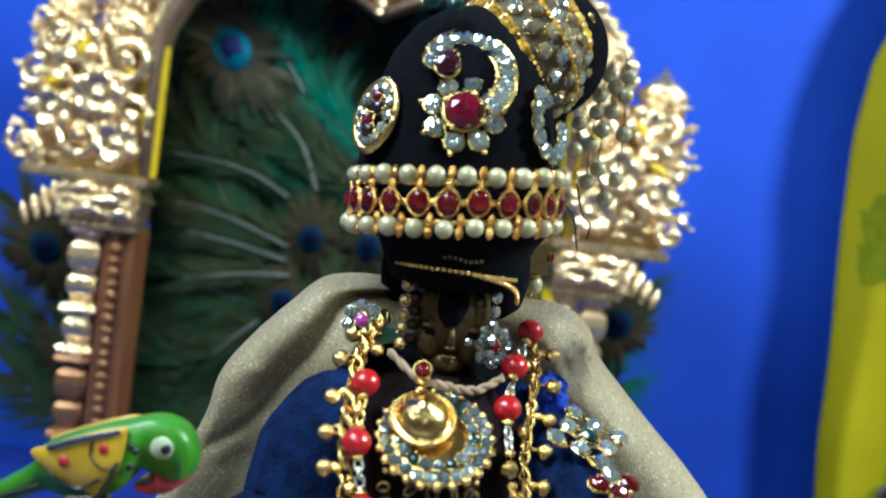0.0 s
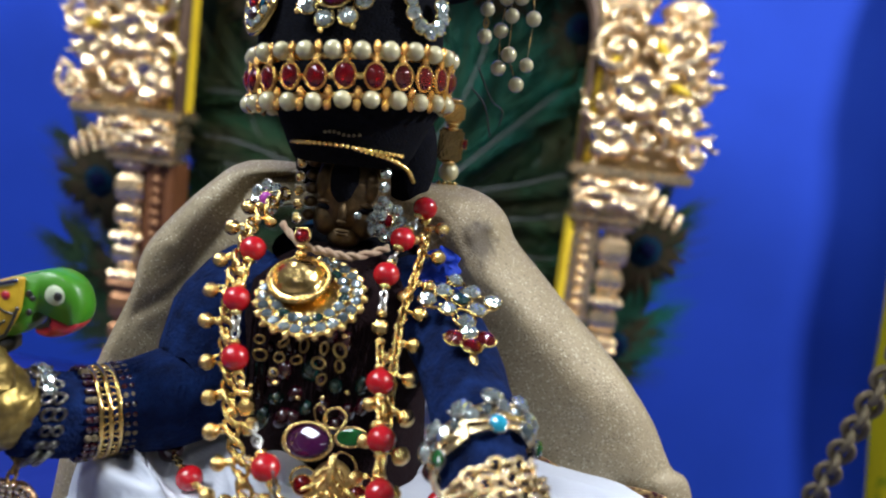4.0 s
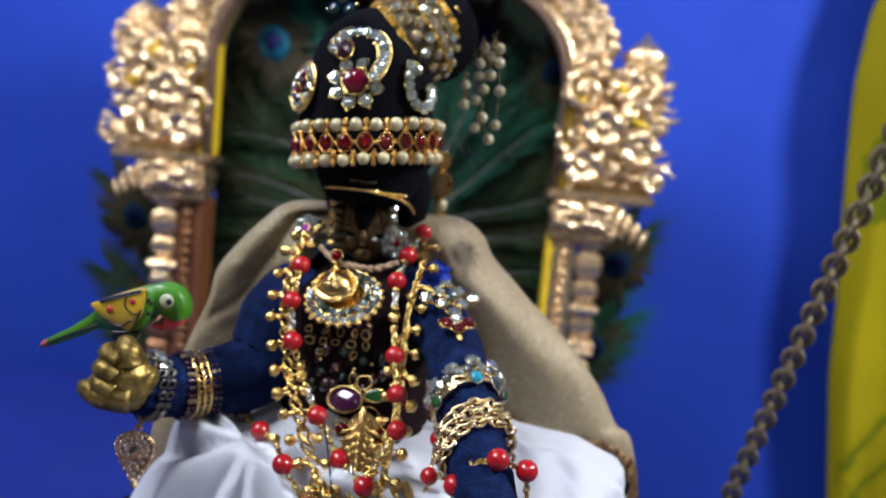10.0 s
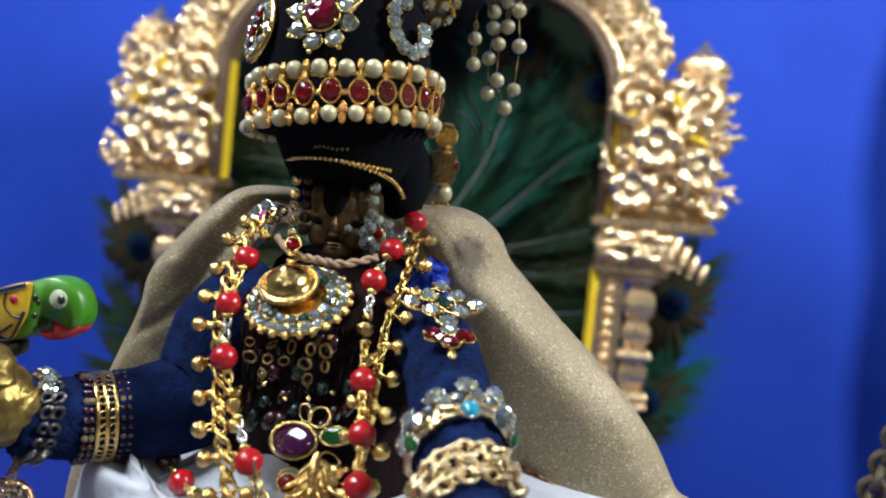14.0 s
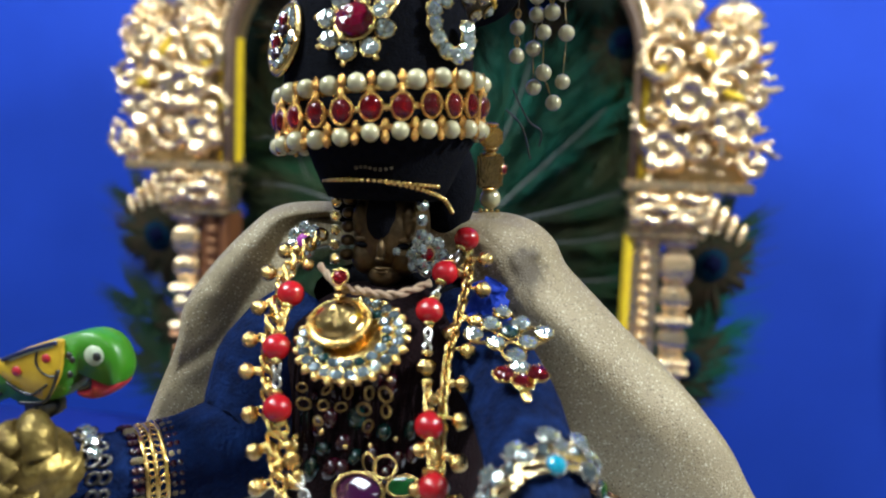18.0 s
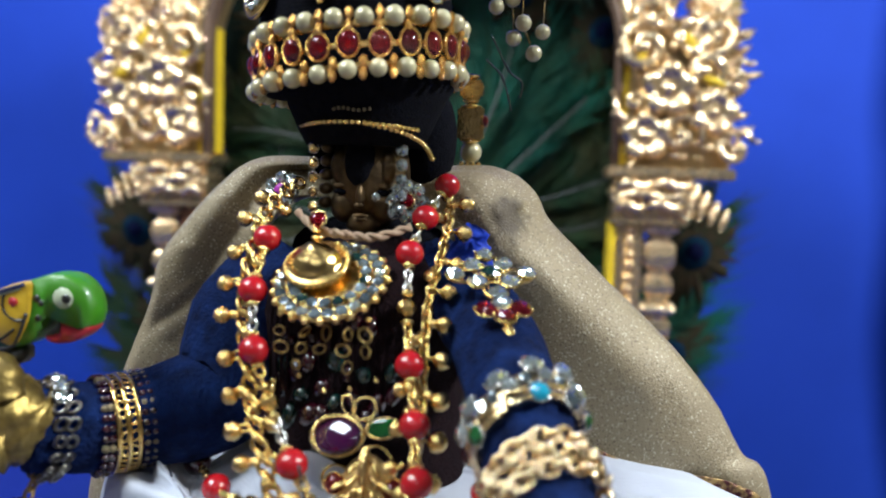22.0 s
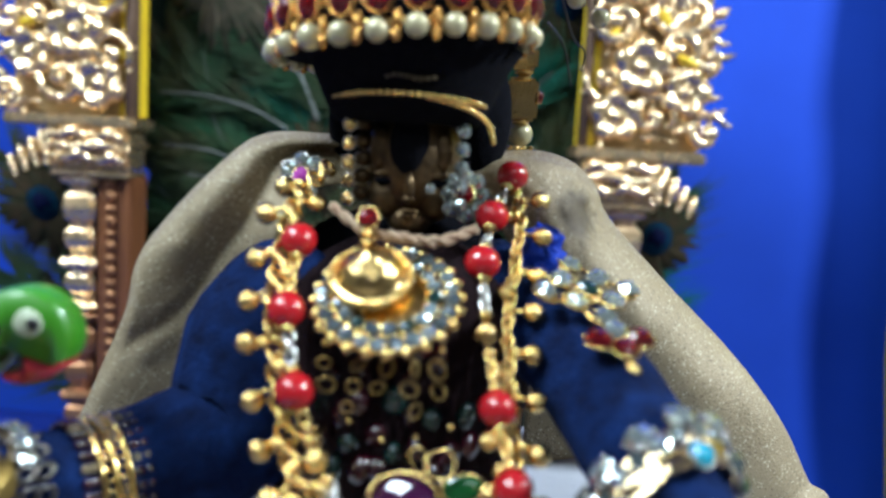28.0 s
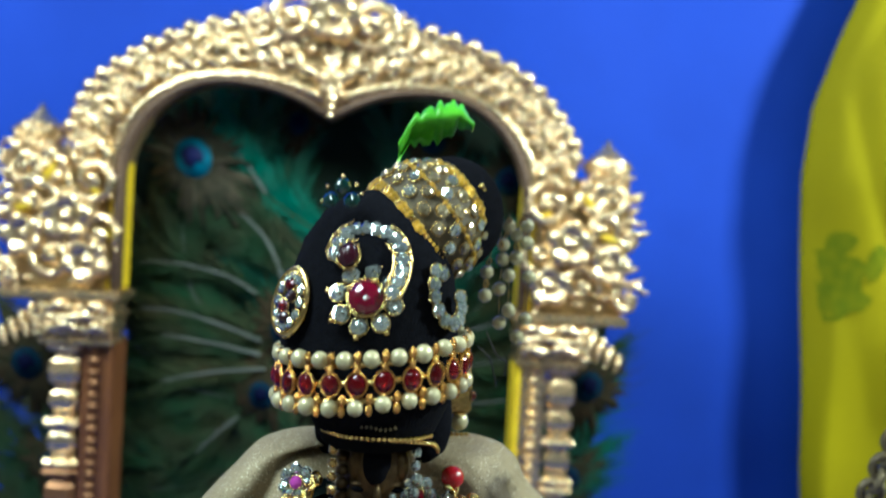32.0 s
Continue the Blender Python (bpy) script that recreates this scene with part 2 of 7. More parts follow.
M_SILVER = mat("silver", (0.70, 0.68, 0.64), 0.22, 1.0, (0.35, 0.33, 0.3), 300, 0.8, rvar=0.1)
M_IRON = mat("dull_brass_chain", (0.26, 0.205, 0.115), 0.40, 0.55, (0.10, 0.078, 0.045), 120, 0.8, 0.4, 400, rvar=0.15)
M_TARNISH = mat("tarnished_silver", (0.20, 0.185, 0.165), 0.28, 1.0, (0.10, 0.09, 0.08), 300, 0.8, rvar=0.1)
M_LIP = mat("tan_lip", (0.17, 0.10, 0.06), 0.55, 0.0, (0.11, 0.065, 0.04), 60, 0.8, 0.3, 200)
M_THREAD = mat("twisted_thread", (0.26, 0.15, 0.09), 0.8, 0.0, (0.36, 0.27, 0.17), 300, 0.8, 0.5, 1500)
M_LEAF = mat("fresh_leaf", (0.14, 0.52, 0.02), 0.4, 0.0, (0.07, 0.35, 0.01), 120, 0.8, 0.5, 300, trans=0.0)
M_PGREEN = mat("parrot_green", (0.055, 0.235, 0.008), 0.38, 0.0, (0.026, 0.12, 0.005), 90, 0.8, 0.15, 300, coat=0.25)
M_PYELLOW = mat("parrot_yellow", (0.58, 0.37, 0.02), 0.36, 0.0, (0.38, 0.21, 0.015), 120, 0.8, 0.15, 300, coat=0.4)
M_PRED = mat("parrot_red", (0.45, 0.02, 0.03), 0.3, 0.0, (0.33, 0.015, 0.025), 120, 0.8, coat=0.4)
M_PINKP = mat("parrot_pink", (0.40, 0.09, 0.09), 0.4, 0.0, (0.30, 0.05, 0.06), 120, 0.8, coat=0.3)
M_PWHITE = mat("parrot_white", (0.42, 0.47, 0.32), 0.35, 0.0, coat=0.3)
M_INK = mat("black_paint", (0.012, 0.012, 0.012), 0.35, 0.0, coat=0.3)
M_ROOM = mat("room_plaster", (0.42, 0.41, 0.39), 0.8, 0.0, (0.36, 0.35, 0.33), 3, 0.9, 0.2, 40)
M_FLOOR = mat("room_floor", (0.42, 0.38, 0.34), 0.35, 0.0, (0.34, 0.30, 0.27), 6, 0.9)
M_PANEL = mat("embossed_sheet", (0.40, 0.285, 0.18), 0.40, 0.75, (0.20, 0.13, 0.078), 45, 0.8, 0.4, 200, rvar=0.12)
M_BACK = mat("dark_board", (0.008, 0.018, 0.012), 0.9, 0.0, (0.014, 0.020, 0.012), 30, 0.8, spec=0.1)
M_BARB = mat("feather_barb", (0.009, 0.050, 0.019), 0.6, 0.0, (0.040, 0.040, 0.018), 34, 0.8, 0.2, 500, spec=0.2)
M_BARB2 = mat("feather_teal", (0.008, 0.11, 0.074), 0.5, 0.1, (0.018, 0.055, 0.024), 30, 0.9, 0.2, 500, spec=0.25)
M_BARB3 = mat("feather_bright_teal", (0.005, 0.19, 0.13), 0.45, 0.2, (0.012, 0.080, 0.045), 34, 0.9, 0.2, 500, spec=0.3)
M_BARB4 = mat("feather_olive", (0.058, 0.048, 0.020), 0.6, 0.0, (0.016, 0.054, 0.020), 30, 0.8, 0.2, 500, spec=0.2)
M_EYEBR = mat("feather_bronze", (0.040, 0.024, 0.014), 0.9, 0.0, (0.014, 0.020, 0.010), 150, 0.9, 0.4, 600, spec=0.05)
M_EYETAN = mat("feather_tan", (0.085, 0.066, 0.044), 0.9, 0.0, (0.022, 0.030, 0.018), 120, 0.9, 0.4, 600, spec=0.05)
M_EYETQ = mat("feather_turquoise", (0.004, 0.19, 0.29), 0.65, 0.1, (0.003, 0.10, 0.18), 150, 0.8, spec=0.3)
# dim copies of the eye turquoise and blue, with shade put into the colour
M_EYETQ2 = mat("shaded_turquoise", (0.002, 0.020, 0.042), 0.8, 0.0, (0.003, 0.012, 0.022), 150, 0.8, spec=0.05)
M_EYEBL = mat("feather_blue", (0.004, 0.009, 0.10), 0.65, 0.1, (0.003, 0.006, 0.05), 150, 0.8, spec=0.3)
M_EYEBL2 = mat("shaded_blue", (0.002, 0.004, 0.026), 0.8, 0.0, (0.002, 0.003, 0.014), 150, 0.8, spec=0.05)
M_SHAFT = mat("feather_shaft", (0.17, 0.18, 0.165), 0.5, 0.0, (0.10, 0.11, 0.10), 60, 0.8)
M_COPPER_SHADE = mat("copper_and_shade", (0.42, 0.22, 0.11), 0.38, 0.8, (0.24, 0.11, 0.05), 60, 0.7, 0.5, 260, rvar=0.12)
M_BOARD = mat("gilded_board", (0.78, 0.58, 0.30), 0.36, 0.85, (0.58, 0.39, 0.17), 60, 0.8, 0.5, 260, rvar=0.1)

# ---------- building helpers ----------
WORLD = {}


def thing(name, at, label, category, group="", kind=""):
    """An Empty at the base of a thing, which its parts hang from."""
    ob = new(name)
    ob.empty_display_size = 0.01
    ob.matrix_basis = Matrix.Translation(at)
    WORLD[ob] = ob.matrix_basis.copy()
    return tagged(ob, label, category, group, kind)


def mesh_of(bm, material, smooth=True, name="mesh"):
    me = bpy.data.meshes.new(name)
    bm.to_mesh(me)
    bm.free()
    for m in material if isinstance(material, (list, tuple)) else (material,):
        me.materials.append(m)
    if smooth:
        me.polygons.foreach_set("use_smooth", [True] * len(me.polygons))
    return me


def put(name, me, parent, m=None, label=""):
    """A part on shared mesh data, at the world pose m."""
    ob = new(name, me)
    m = m or Matrix()
    if parent:
        ob.parent = parent
        ob.matrix_parent_inverse = WORLD[parent].inverted()
    ob.matrix_basis = m
    WORLD[ob] = m.copy()
    return tagged(ob, label)


def part(name, bm, material, parent, label="", smooth=True):
    return put(name, mesh_of(bm, material, smooth, name), parent, None, label)


def solo(name, bm, material, label, category, group="", kind="", smooth=True):
    return tagged(put(name, mesh_of(bm, material, smooth, name), None), label, category, group, kind)


def ball(bm, at, r, u=12, v=8, scale=(1, 1, 1), turn=None, mi=0):
    m = Matrix.Translation(at) @ (turn or Matrix()) @ Matrix.Diagonal((*scale, 1))
    got = bmesh.ops.create_uvsphere(bm, u_segments=u, v_segments=v, radius=r, matrix=m)
    for f in {f for w in got["verts"] for f in w.link_faces}:
        f.material_index = mi
    return bm


def block(bm, lo, hi, bev=0.0, mi=0):
    c = [(a + b) / 2 for a, b in zip(lo, hi)]
    s = [b - a for a, b in zip(lo, hi)]
    got = bmesh.ops.create_cube(bm, size=1, matrix=Matrix.Translation(c) @ Matrix.Diagonal((*s, 1)))
    fs = {f for w in got["verts"] for f in w.link_faces}
    for f in fs:
        f.material_index = mi
    if bev:
        bmesh.ops.bevel(bm, geom=list({e for f in fs for e in f.edges}), offset=bev, segments=2, affect="EDGES")
    return bm


def smooth_path(pts, n=40, closed=False):
    """A Catmull-Rom curve through the points."""
    p = [Vector(q) for q in pts]
    k = len(p)
    out = []
    spans = k if closed else k - 1
    for i in range(n + (0 if closed else 1)):
        s = i * spans / n
        a = min(int(s), spans - 1)
        f = s - a
        g = (lambda j: p[j % k]) if closed else (lambda j: p[min(max(j, 0), k - 1)])
        p0, p1, p2, p3 = g(a - 1), g(a), g(a + 1), g(a + 2)
        out.append(0.5 * (2 * p1 + (p2 - p0) * f + (2 * p0 - 5 * p1 + 4 * p2 - p3) * f * f + (3 * p1 - p0 - 3 * p2 + p3) * f**3))
    return out


def even(path, step):
    """Points at equal steps along a path."""
    out, left = [path[0].copy()], step
    for a, b in zip(path, path[1:]):
        d = (b - a).length
        while d >= left and d > 0:
            a = a + (b - a) * (left / d)
            d = (b - a).length
            out.append(a.copy())
            left = step
        left -= d
    return out


def tube(bm, path, r, seg=8, closed=False, mi=0, flat=1.0, caps=True, up=None):
    """A round tube along a path; r is a number or a list of radii."""
    rings, n = [], len(path)
    prev = None
    for i, p in enumerate(path):
        a, b = path[(i - 1) % n if closed else max(i - 1, 0)], path[(i + 1) % n if closed else min(i + 1, n - 1)]
        t = (b - a).normalized() if (b - a).length > 1e-9 else Vector((0, 0, 1))
        side = (prev - t * prev.dot(t)) if prev else t.cross(Vector(up or ((0, 0, 1) if abs(t.z) < 0.9 else (0, 1, 0))))
        if side.length < 1e-6:
            side = t.orthogonal()
        side.normalize()
        prev = side
        q = t.cross(side)
        rr = r[i] if isinstance(r, (list, tuple)) else r
        rings.append([bm.verts.new(p + side * (math.cos(k * math.tau / seg) * rr) + q * (math.sin(k * math.tau / seg) * rr * flat)) for k in range(seg)])
    for i in range(n if closed else n - 1):
        a, b = rings[i], rings[(i + 1) % n]
        for k in range(seg):
            bm.faces.new((a[k], a[(k + 1) % seg], b[(k + 1) % seg], b[k])).material_index = mi
    if caps and not closed:
        bm.faces.new(rings[0][::-1]).material_index = mi
        bm.faces.new(rings[-1]).material_index = mi
    return bm


def lathe(bm, profile, at=(0, 0, 0), turn=None, seg=16, mi=0):
    """A turned body from (radius, height) pairs, round its own z."""
    m = Matrix.Translation(at) @ (turn or Matrix())
    rings = [[bm.verts.new(m @ Vector((r * math.cos(k * math.tau / seg), r * math.sin(k * math.tau / seg), z))) for k in range(seg)] for r, z in profile]
    for a, b in zip(rings, rings[1:]):
        for k in range(seg):
            bm.faces.new((a[k], a[(k + 1) % seg], b[(k + 1) % seg], b[k])).material_index = mi
    bm.faces.new(rings[0][::-1]).material_index = mi
    bm.faces.new(rings[-1]).material_index = mi
    return bm


def sheet(bm, f, nu, nv, thick=0.0, mi=0, wrap=False):
    """A cloth from f(u, v), with a back side at the given thickness."""
    def grid(off):
        g = []
        for i in range(nu + (0 if wrap else 1)):
            row = []
            for j in range(nv + 1):
                p = Vector(f(i / nu, j / nv))
                if off:
                    e = 1e-3
                    du = Vector(f(i / nu + e, j / nv)) - p
                    dv = Vector(f(i / nu, j / nv + e)) - p
                    c = du.cross(dv)
                    p = p + (c.normalized() if c.length > 1e-12 else Vector((0, 1, 0))) * off
                row.append(bm.verts.new(p))
            g.append(row)
        return g

    def faces(g, flip):
        for i in range(nu if wrap else len(g) - 1):
            for j in range(nv):
                q = (g[i][j], g[(i + 1) % len(g)][j], g[(i + 1) % len(g)][j + 1], g[i][j + 1])
                bm.faces.new(q[::-1] if flip else q).material_index = mi

    a = grid(0)
    faces(a, False)
    if thick:
        b = grid(thick)
        faces(b, True)
        edges = [([r[0] for r in a], [r[0] for r in b]), ([r[-1] for r in a], [r[-1] for r in b])]
        if not wrap:
            edges += [(a[0], b[0]), (a[-1], b[-1])]
        for x, y in edges:
            for i in range(len(x) - (0 if wrap else 1)):
                k = (i + 1) % len(x)
                bm.faces.new((x[i], x[k], y[k], y[i])).material_index = mi
        bmesh.ops.recalc_face_normals(bm, faces=list(bm.faces))
    return bm


def facing(at, normal, spin=0.0, s=1.0):
    """A pose at a place whose z runs along the normal."""
    q = Vector(normal).to_track_quat("Z", "Y").to_matrix().to_4x4()
    return Matrix.Translation(at) @ q @ pose(0, 0, 0, 0, 0, spin) @ Matrix.Scale(s, 4)


def interp(table, x):
    """Straight-line look-up in pairs."""
    if x <= table[0][0]:
        return table[0][1]
    for (a, p), (b, q) in zip(table, table[1:]):
        if x <= b:
            return p + (q - p) * (x - a) / (b - a)
    return table[-1][1]


def soft(x, y, z=0.0, s=30.0):
    return noise.noise(Vector((x * s, y * s, z * s)))

CHAIN_TOP, CHAIN_LOW = Vector((0.291, -0.211, 1.2)), Vector((0.2095, 0.178, 0.262))

# ---------- the room ----------
bm = bmesh.new()
block(bm, (-1.9, -2.6, -0.1), (1.9, 0.66, 0.0))
solo("floor", bm, M_FLOOR, "plain polished stone floor below the altar", "floor", kind="structure", smooth=False)
# walls and ceiling out of view, added to close the room for reflections
for name, lo, hi in (("wall_west", (-2.0, -2.6, 0), (-1.9, 0.66, 2.6)), ("wall_east", (1.9, -2.6, 0), (2.0, 0.66, 2.6)),
                     ("wall_south", (-1.9, -2.7, 0), (1.9, -2.6, 2.6)), ("wall_north", (-1.9, 0.60, 0), (1.9, 0.66, 2.6)),
                     ("ceiling", (-2.0, -2.7, 2.6), (2.0, 0.66, 2.7))):
    bm = bmesh.new()
    block(bm, lo, hi)
    solo(name, bm, M_ROOM, "unseen plain plastered " + ("ceiling" if name == "ceiling" else "wall") + " of the shrine room", name.split("_")[0], kind="structure", smooth=False)


# blue cloth stretched behind the throne
def blue_y(x, z):
    return 0.535 + 0.004 * math.sin(x * 21 + z * 3) + 0.006 * soft(x, z, 0.3, 5)


bm = bmesh.new()
sheet(bm, lambda u, v: ((x := -1.1 + 2.6 * u), blue_y(x, (z := 0.02 + 2.1 * v)), z), 70, 40, 0.002)
solo("blue_backdrop_cloth", bm, M_BLUE, "royal blue cloth hung flat behind the golden throne", "curtain", kind="structure")


# yellow printed curtain
def curtain_edge(z):
    return interp([(0.0, 0.486), (0.24, 0.446), (0.38, 0.426), (0.6, 0.413), (0.68, 0.408), (0.75, 0.412), (0.82, 0.431), (0.95, 0.48), (1.3, 0.6)], z)


def curtain(u, v):
    z = 0.03 + 1.25 * v
    a = curtain_edge(z)
    b = interp([(0.0, 0.70), (0.2, 0.715), (0.7, 0.78), (1.3, 0.95)], z)
    x = a + (b - a) * u
    w = min(max(u, 0.0), 1.0)
    y = 0.458 - 0.062 * math.sin(math.pi * w**1.5) + 0.0080 * math.sin(u * 13.0 + 0.6 + z * 3.6) + 0.0014 * math.sin(u * 31 + 1 - z * 9) + 0.010 * soft(x, z, 0.7, 9)
    y -= 0.035 * max(0.0, 0.70 - z)
    fold = interp([(0.0, 0.60), (0.2266, 0.5788), (0.404, 0.5395), (0.527, 0.4985), (0.676, 0.4551), (0.778, 0.4400), (1.3, 0.66)], z)
    k = min(max((x - fold + 0.004) / 0.020, 0.0), 1.0)
    y -= 0.008 * k * k * (3 - 2 * k) * (1 - 0.9 * w)
    y += 0.0025 * math.exp(-(((x - fold + 0.006) / 0.007) ** 2))
    y += 0.014 * min(max((fold - x) / 0.05, 0.0), 1.0)
    # the lower part sinks back beside a ridge
    k = min(max((0.52 - z) / 0.16, 0.0), 1.0)
    y += 0.036 * k * (interp([(0.42, 0.0), (0.47, 0.55), (0.54, 1.0), (0.585, 0.62), (0.615, 0.05), (0.64, 0.0), (0.80, 0.25)], x))
    y += 0.018 * max(0.0, 1 - u / 0.06) ** 2 + 0.03 * max(0.0, (u - 0.93) / 0.07) ** 2
    return x, y, z


bm = bmesh.new()
sheet(bm, curtain, 160, 80, 0.0015)
solo("yellow_curtain", bm, M_CURTAIN, "bright yellow hanging cloth with green block prints", "curtain")

# blue padded seat
def seat(u, v):
    x, y = -0.62 + 1.14 * u, 0.42 - 0.62 * v
    edge = min(u, 1 - u, v * 1.0, 1.0) * 14
    z = 0.318 - 0.05 * max(0, 1 - edge) ** 2 - 0.075 * min(max((x - 0.02) / 0.14, 0), 1) + 0.006 * soft(x, y, 0, 9) + 0.0025 * soft(x, y, 2, 30)
    return x, y, z


bm = bmesh.new()
sheet(bm, seat, 70, 50, 0.0)
block(bm, (-0.60, -0.18, 0.0), (0.50, 0.41, 0.215))
solo("blue_seat_cushion", bm, M_SEAT, "bright blue velvet cushion covering the throne seat", "cushion")

# embossed metal sheet beside the curtain
bm = bmesh.new()
block(bm, (0.62, 0.478, 0.02), (1.25, 0.492, 1.6), 0.002)
panel = thing("embossed_panel", (0.93, 0.485, 0.02), "bronze coloured sheet panel embossed with scrolls", "panel")
part("sheet", bm, M_PANEL, panel)
rnd = random.Random(5)


def emboss(pts, r):
    """A raised vine, thick in the middle and thin at the ends."""
    b = bmesh.new()
    n = len(pts) - 1
    tube(b, [Vector((x, 0.4765, z)) for x, z in pts], [r * (0.35 + 0.65 * math.sin(math.pi * (0.08 + 0.84 * k / n))) for k in range(n + 1)], 8, flat=0.8)
    return b


for i in range(4):
    for j in range(9):
        cx, cz = 0.770 + (i - 0.5 * (j % 2)) * 0.150 + rnd.uniform(-0.006, 0.006), 0.085 + j * 0.128
        if cx < 0.63 or cx > 1.22:
            continue
        way, a0 = (1 if (i + j) % 2 else -1), 2.4 if (i + j) % 2 else 0.7
        spiral = [(cx + math.cos(a0 + way * k * 0.30) * (0.052 - 0.0018 * k), cz + math.sin(a0 + way * k * 0.30) * (0.052 - 0.0018 * k)) for k in range(22)]
        b = emboss(spiral, 0.0052)
        ball(b, (cx, 0.4780, cz), 0.017, 16, 10, (1.0, 0.40, 0.9))
        ball(b, (spiral[-1][0], 0.4770, spiral[-1][1]), 0.0075, 10, 8, (1, 0.7, 1))
        part("embossed_scroll", b, M_PANEL, panel)
        b = bmesh.new()
        for k in range(11):
            a = a0 + way * k * 0.36
            ball(b, (cx + math.cos(a) * 0.066, 0.4785, cz + math.sin(a) * 0.066), 0.0085, 8, 6, (1.25, 0.5, 0.42), Matrix.Rotation(-a, 4, "Y"))
        part("embossed_fringe", b, M_PANEL, panel)
        ex, ez = cx + 0.075, cz + 0.062 * way
        b = emboss([(ex - 0.030 + 0.010 * k, ez + 0.016 * math.sin(k * 0.9 + i)) for k in range(7)], 0.0056)
        part("embossed_vine", b, M_PANEL, panel)
        b = bmesh.new()
        for k in range(8):
            a = k * math.tau / 8
            ball(b, (ex + math.cos(a) * 0.016, 0.4780, ez - 0.045 + math.sin(a) * 0.016), 0.0080, 8, 6, (1.2, 0.45, 0.5), Matrix.Rotation(-a, 4, "Y"))
        ball(b, (ex, 0.4775, ez - 0.045), 0.005, 8, 6)
        part("embossed_flower", b, M_PANEL, panel)
for k in range(150):
    bx, bz = rnd.uniform(0.63, 1.22), rnd.uniform(0.05, 1.15)
    b = bmesh.new()
    ball(b, (bx, 0.4785, bz), 0.0060, 8, 6, (1.6, 0.4, 0.6), Matrix.Rotation(rnd.uniform(0, 3), 4, "Y"))
    part("embossed_leaf", b, M_PANEL, panel)

# ---------- the throne back ----------
TX = -0.049
throne = thing("throne_back", (TX, 0.35, 0.318), "gilded throne back with a double arch, scrollwork and turned pillars", "throne")


def arch_pair(k, n=48):
    """Outer and inner points of the arch band for step k of n, from the left spring to the right one."""
    s = k / n
    m = 2 * min(s, 1 - s)
    side = -1 if s <= 0.5 else 1
    th = math.pi * 0.5 * m
    outer = (side * 0.193 * math.cos(th), 0.66 + 0.108 * math.sin(th))
    if m < 0.5:
        t = math.pi * m
        inner = (side * (0.077 + 0.079 * math.cos(t)), 0.632 + 0.081 * math.sin(t))
    else:
        q = (m - 0.5) / 0.5
        inner = (side * 0.077 * (1 - q), 0.713 - 0.023 * q**2.2)
    return outer, inner


bm = bmesh.new()
rows = []
for k in range(49):
    (ox, oz), (ix, iz) = arch_pair(k)
    rows.append([bm.verts.new((TX + x, y, z)) for x, z, y in ((ox, oz, 0.340), (ix, iz, 0.340), (ix, iz, 0.366), (ox, oz, 0.366))])
for a, b in zip(rows, rows[1:]):
    for j in range(4):
        bm.faces.new((a[j], b[j], b[(j + 1) % 4], a[(j + 1) % 4]))
bm.faces.new(rows[0])
bm.faces.new(rows[-1][::-1])
bmesh.ops.recalc_face_normals(bm, faces=list(bm.faces))
part("arch_board", bm, M_BOARD, throne, smooth=False)

# dark lip round the inside of the arch
bm = bmesh.new()
lip = [Vector((TX + arch_pair(k)[1][0], 0.341, arch_pair(k)[1][1])) for k in range(49)]
lip = [Vector((lip[0].x, 0.341, 0.545))] + lip + [Vector((lip[-1].x, 0.341, 0.545))]
tube(bm, lip, 0.0034, 8, flat=2.6)
part("inner_lip", bm, M_LIP, throne, "tan brown inner lip")
for name, f, r in (("arch_moulding", 0.14, 0.0040), ("arch_moulding", 0.42, 0.0026), ("arch_moulding", 0.92, 0.0042)):
    bm = bmesh.new()
    pts = []
    for k in range(97):
        (ox, oz), (ix, iz) = arch_pair(k / 2)
        f2 = f
        pts.append(Vector((TX + ix + (ox - ix) * f2, 0.337, iz + (oz - iz) * f2)))
    tube(bm, even(pts, 0.004), [r * (1 + 0.14 * (i % 2)) for i in range(len(even(pts, 0.004)))], 8)
    part(name, bm, M_THRONE, throne)


def scroll_mesh(turns=1.3, r=0.012, w=0.0028):
    b = bmesh.new()
    pts = [Vector((math.cos(k * 0.45) * r * (1 - k / (turns * 14) * 0.85), math.sin(k * 0.45) * r * (1 - k / (turns * 14) * 0.85), 0.002 + 0.001 * math.sin(k))) for k in range(int(turns * 14))]
    tube(b, pts, [w * (0.6 + 0.5 * math.sin(3.1 * k / len(pts))) * (1.10 if k % 2 else 0.84) for k in range(len(pts))], 7)
    ball(b, (0, 0, 0.003), r * 0.26, 10, 6)
    for k in range(0, len(pts) - 6, 2):
        ball(b, (pts[k].x * 1.22, pts[k].y * 1.22, 0.0015), r * 0.13, 6, 5, (1, 1, 0.8))
    return mesh_of(b, M_THRONE, name="scroll")


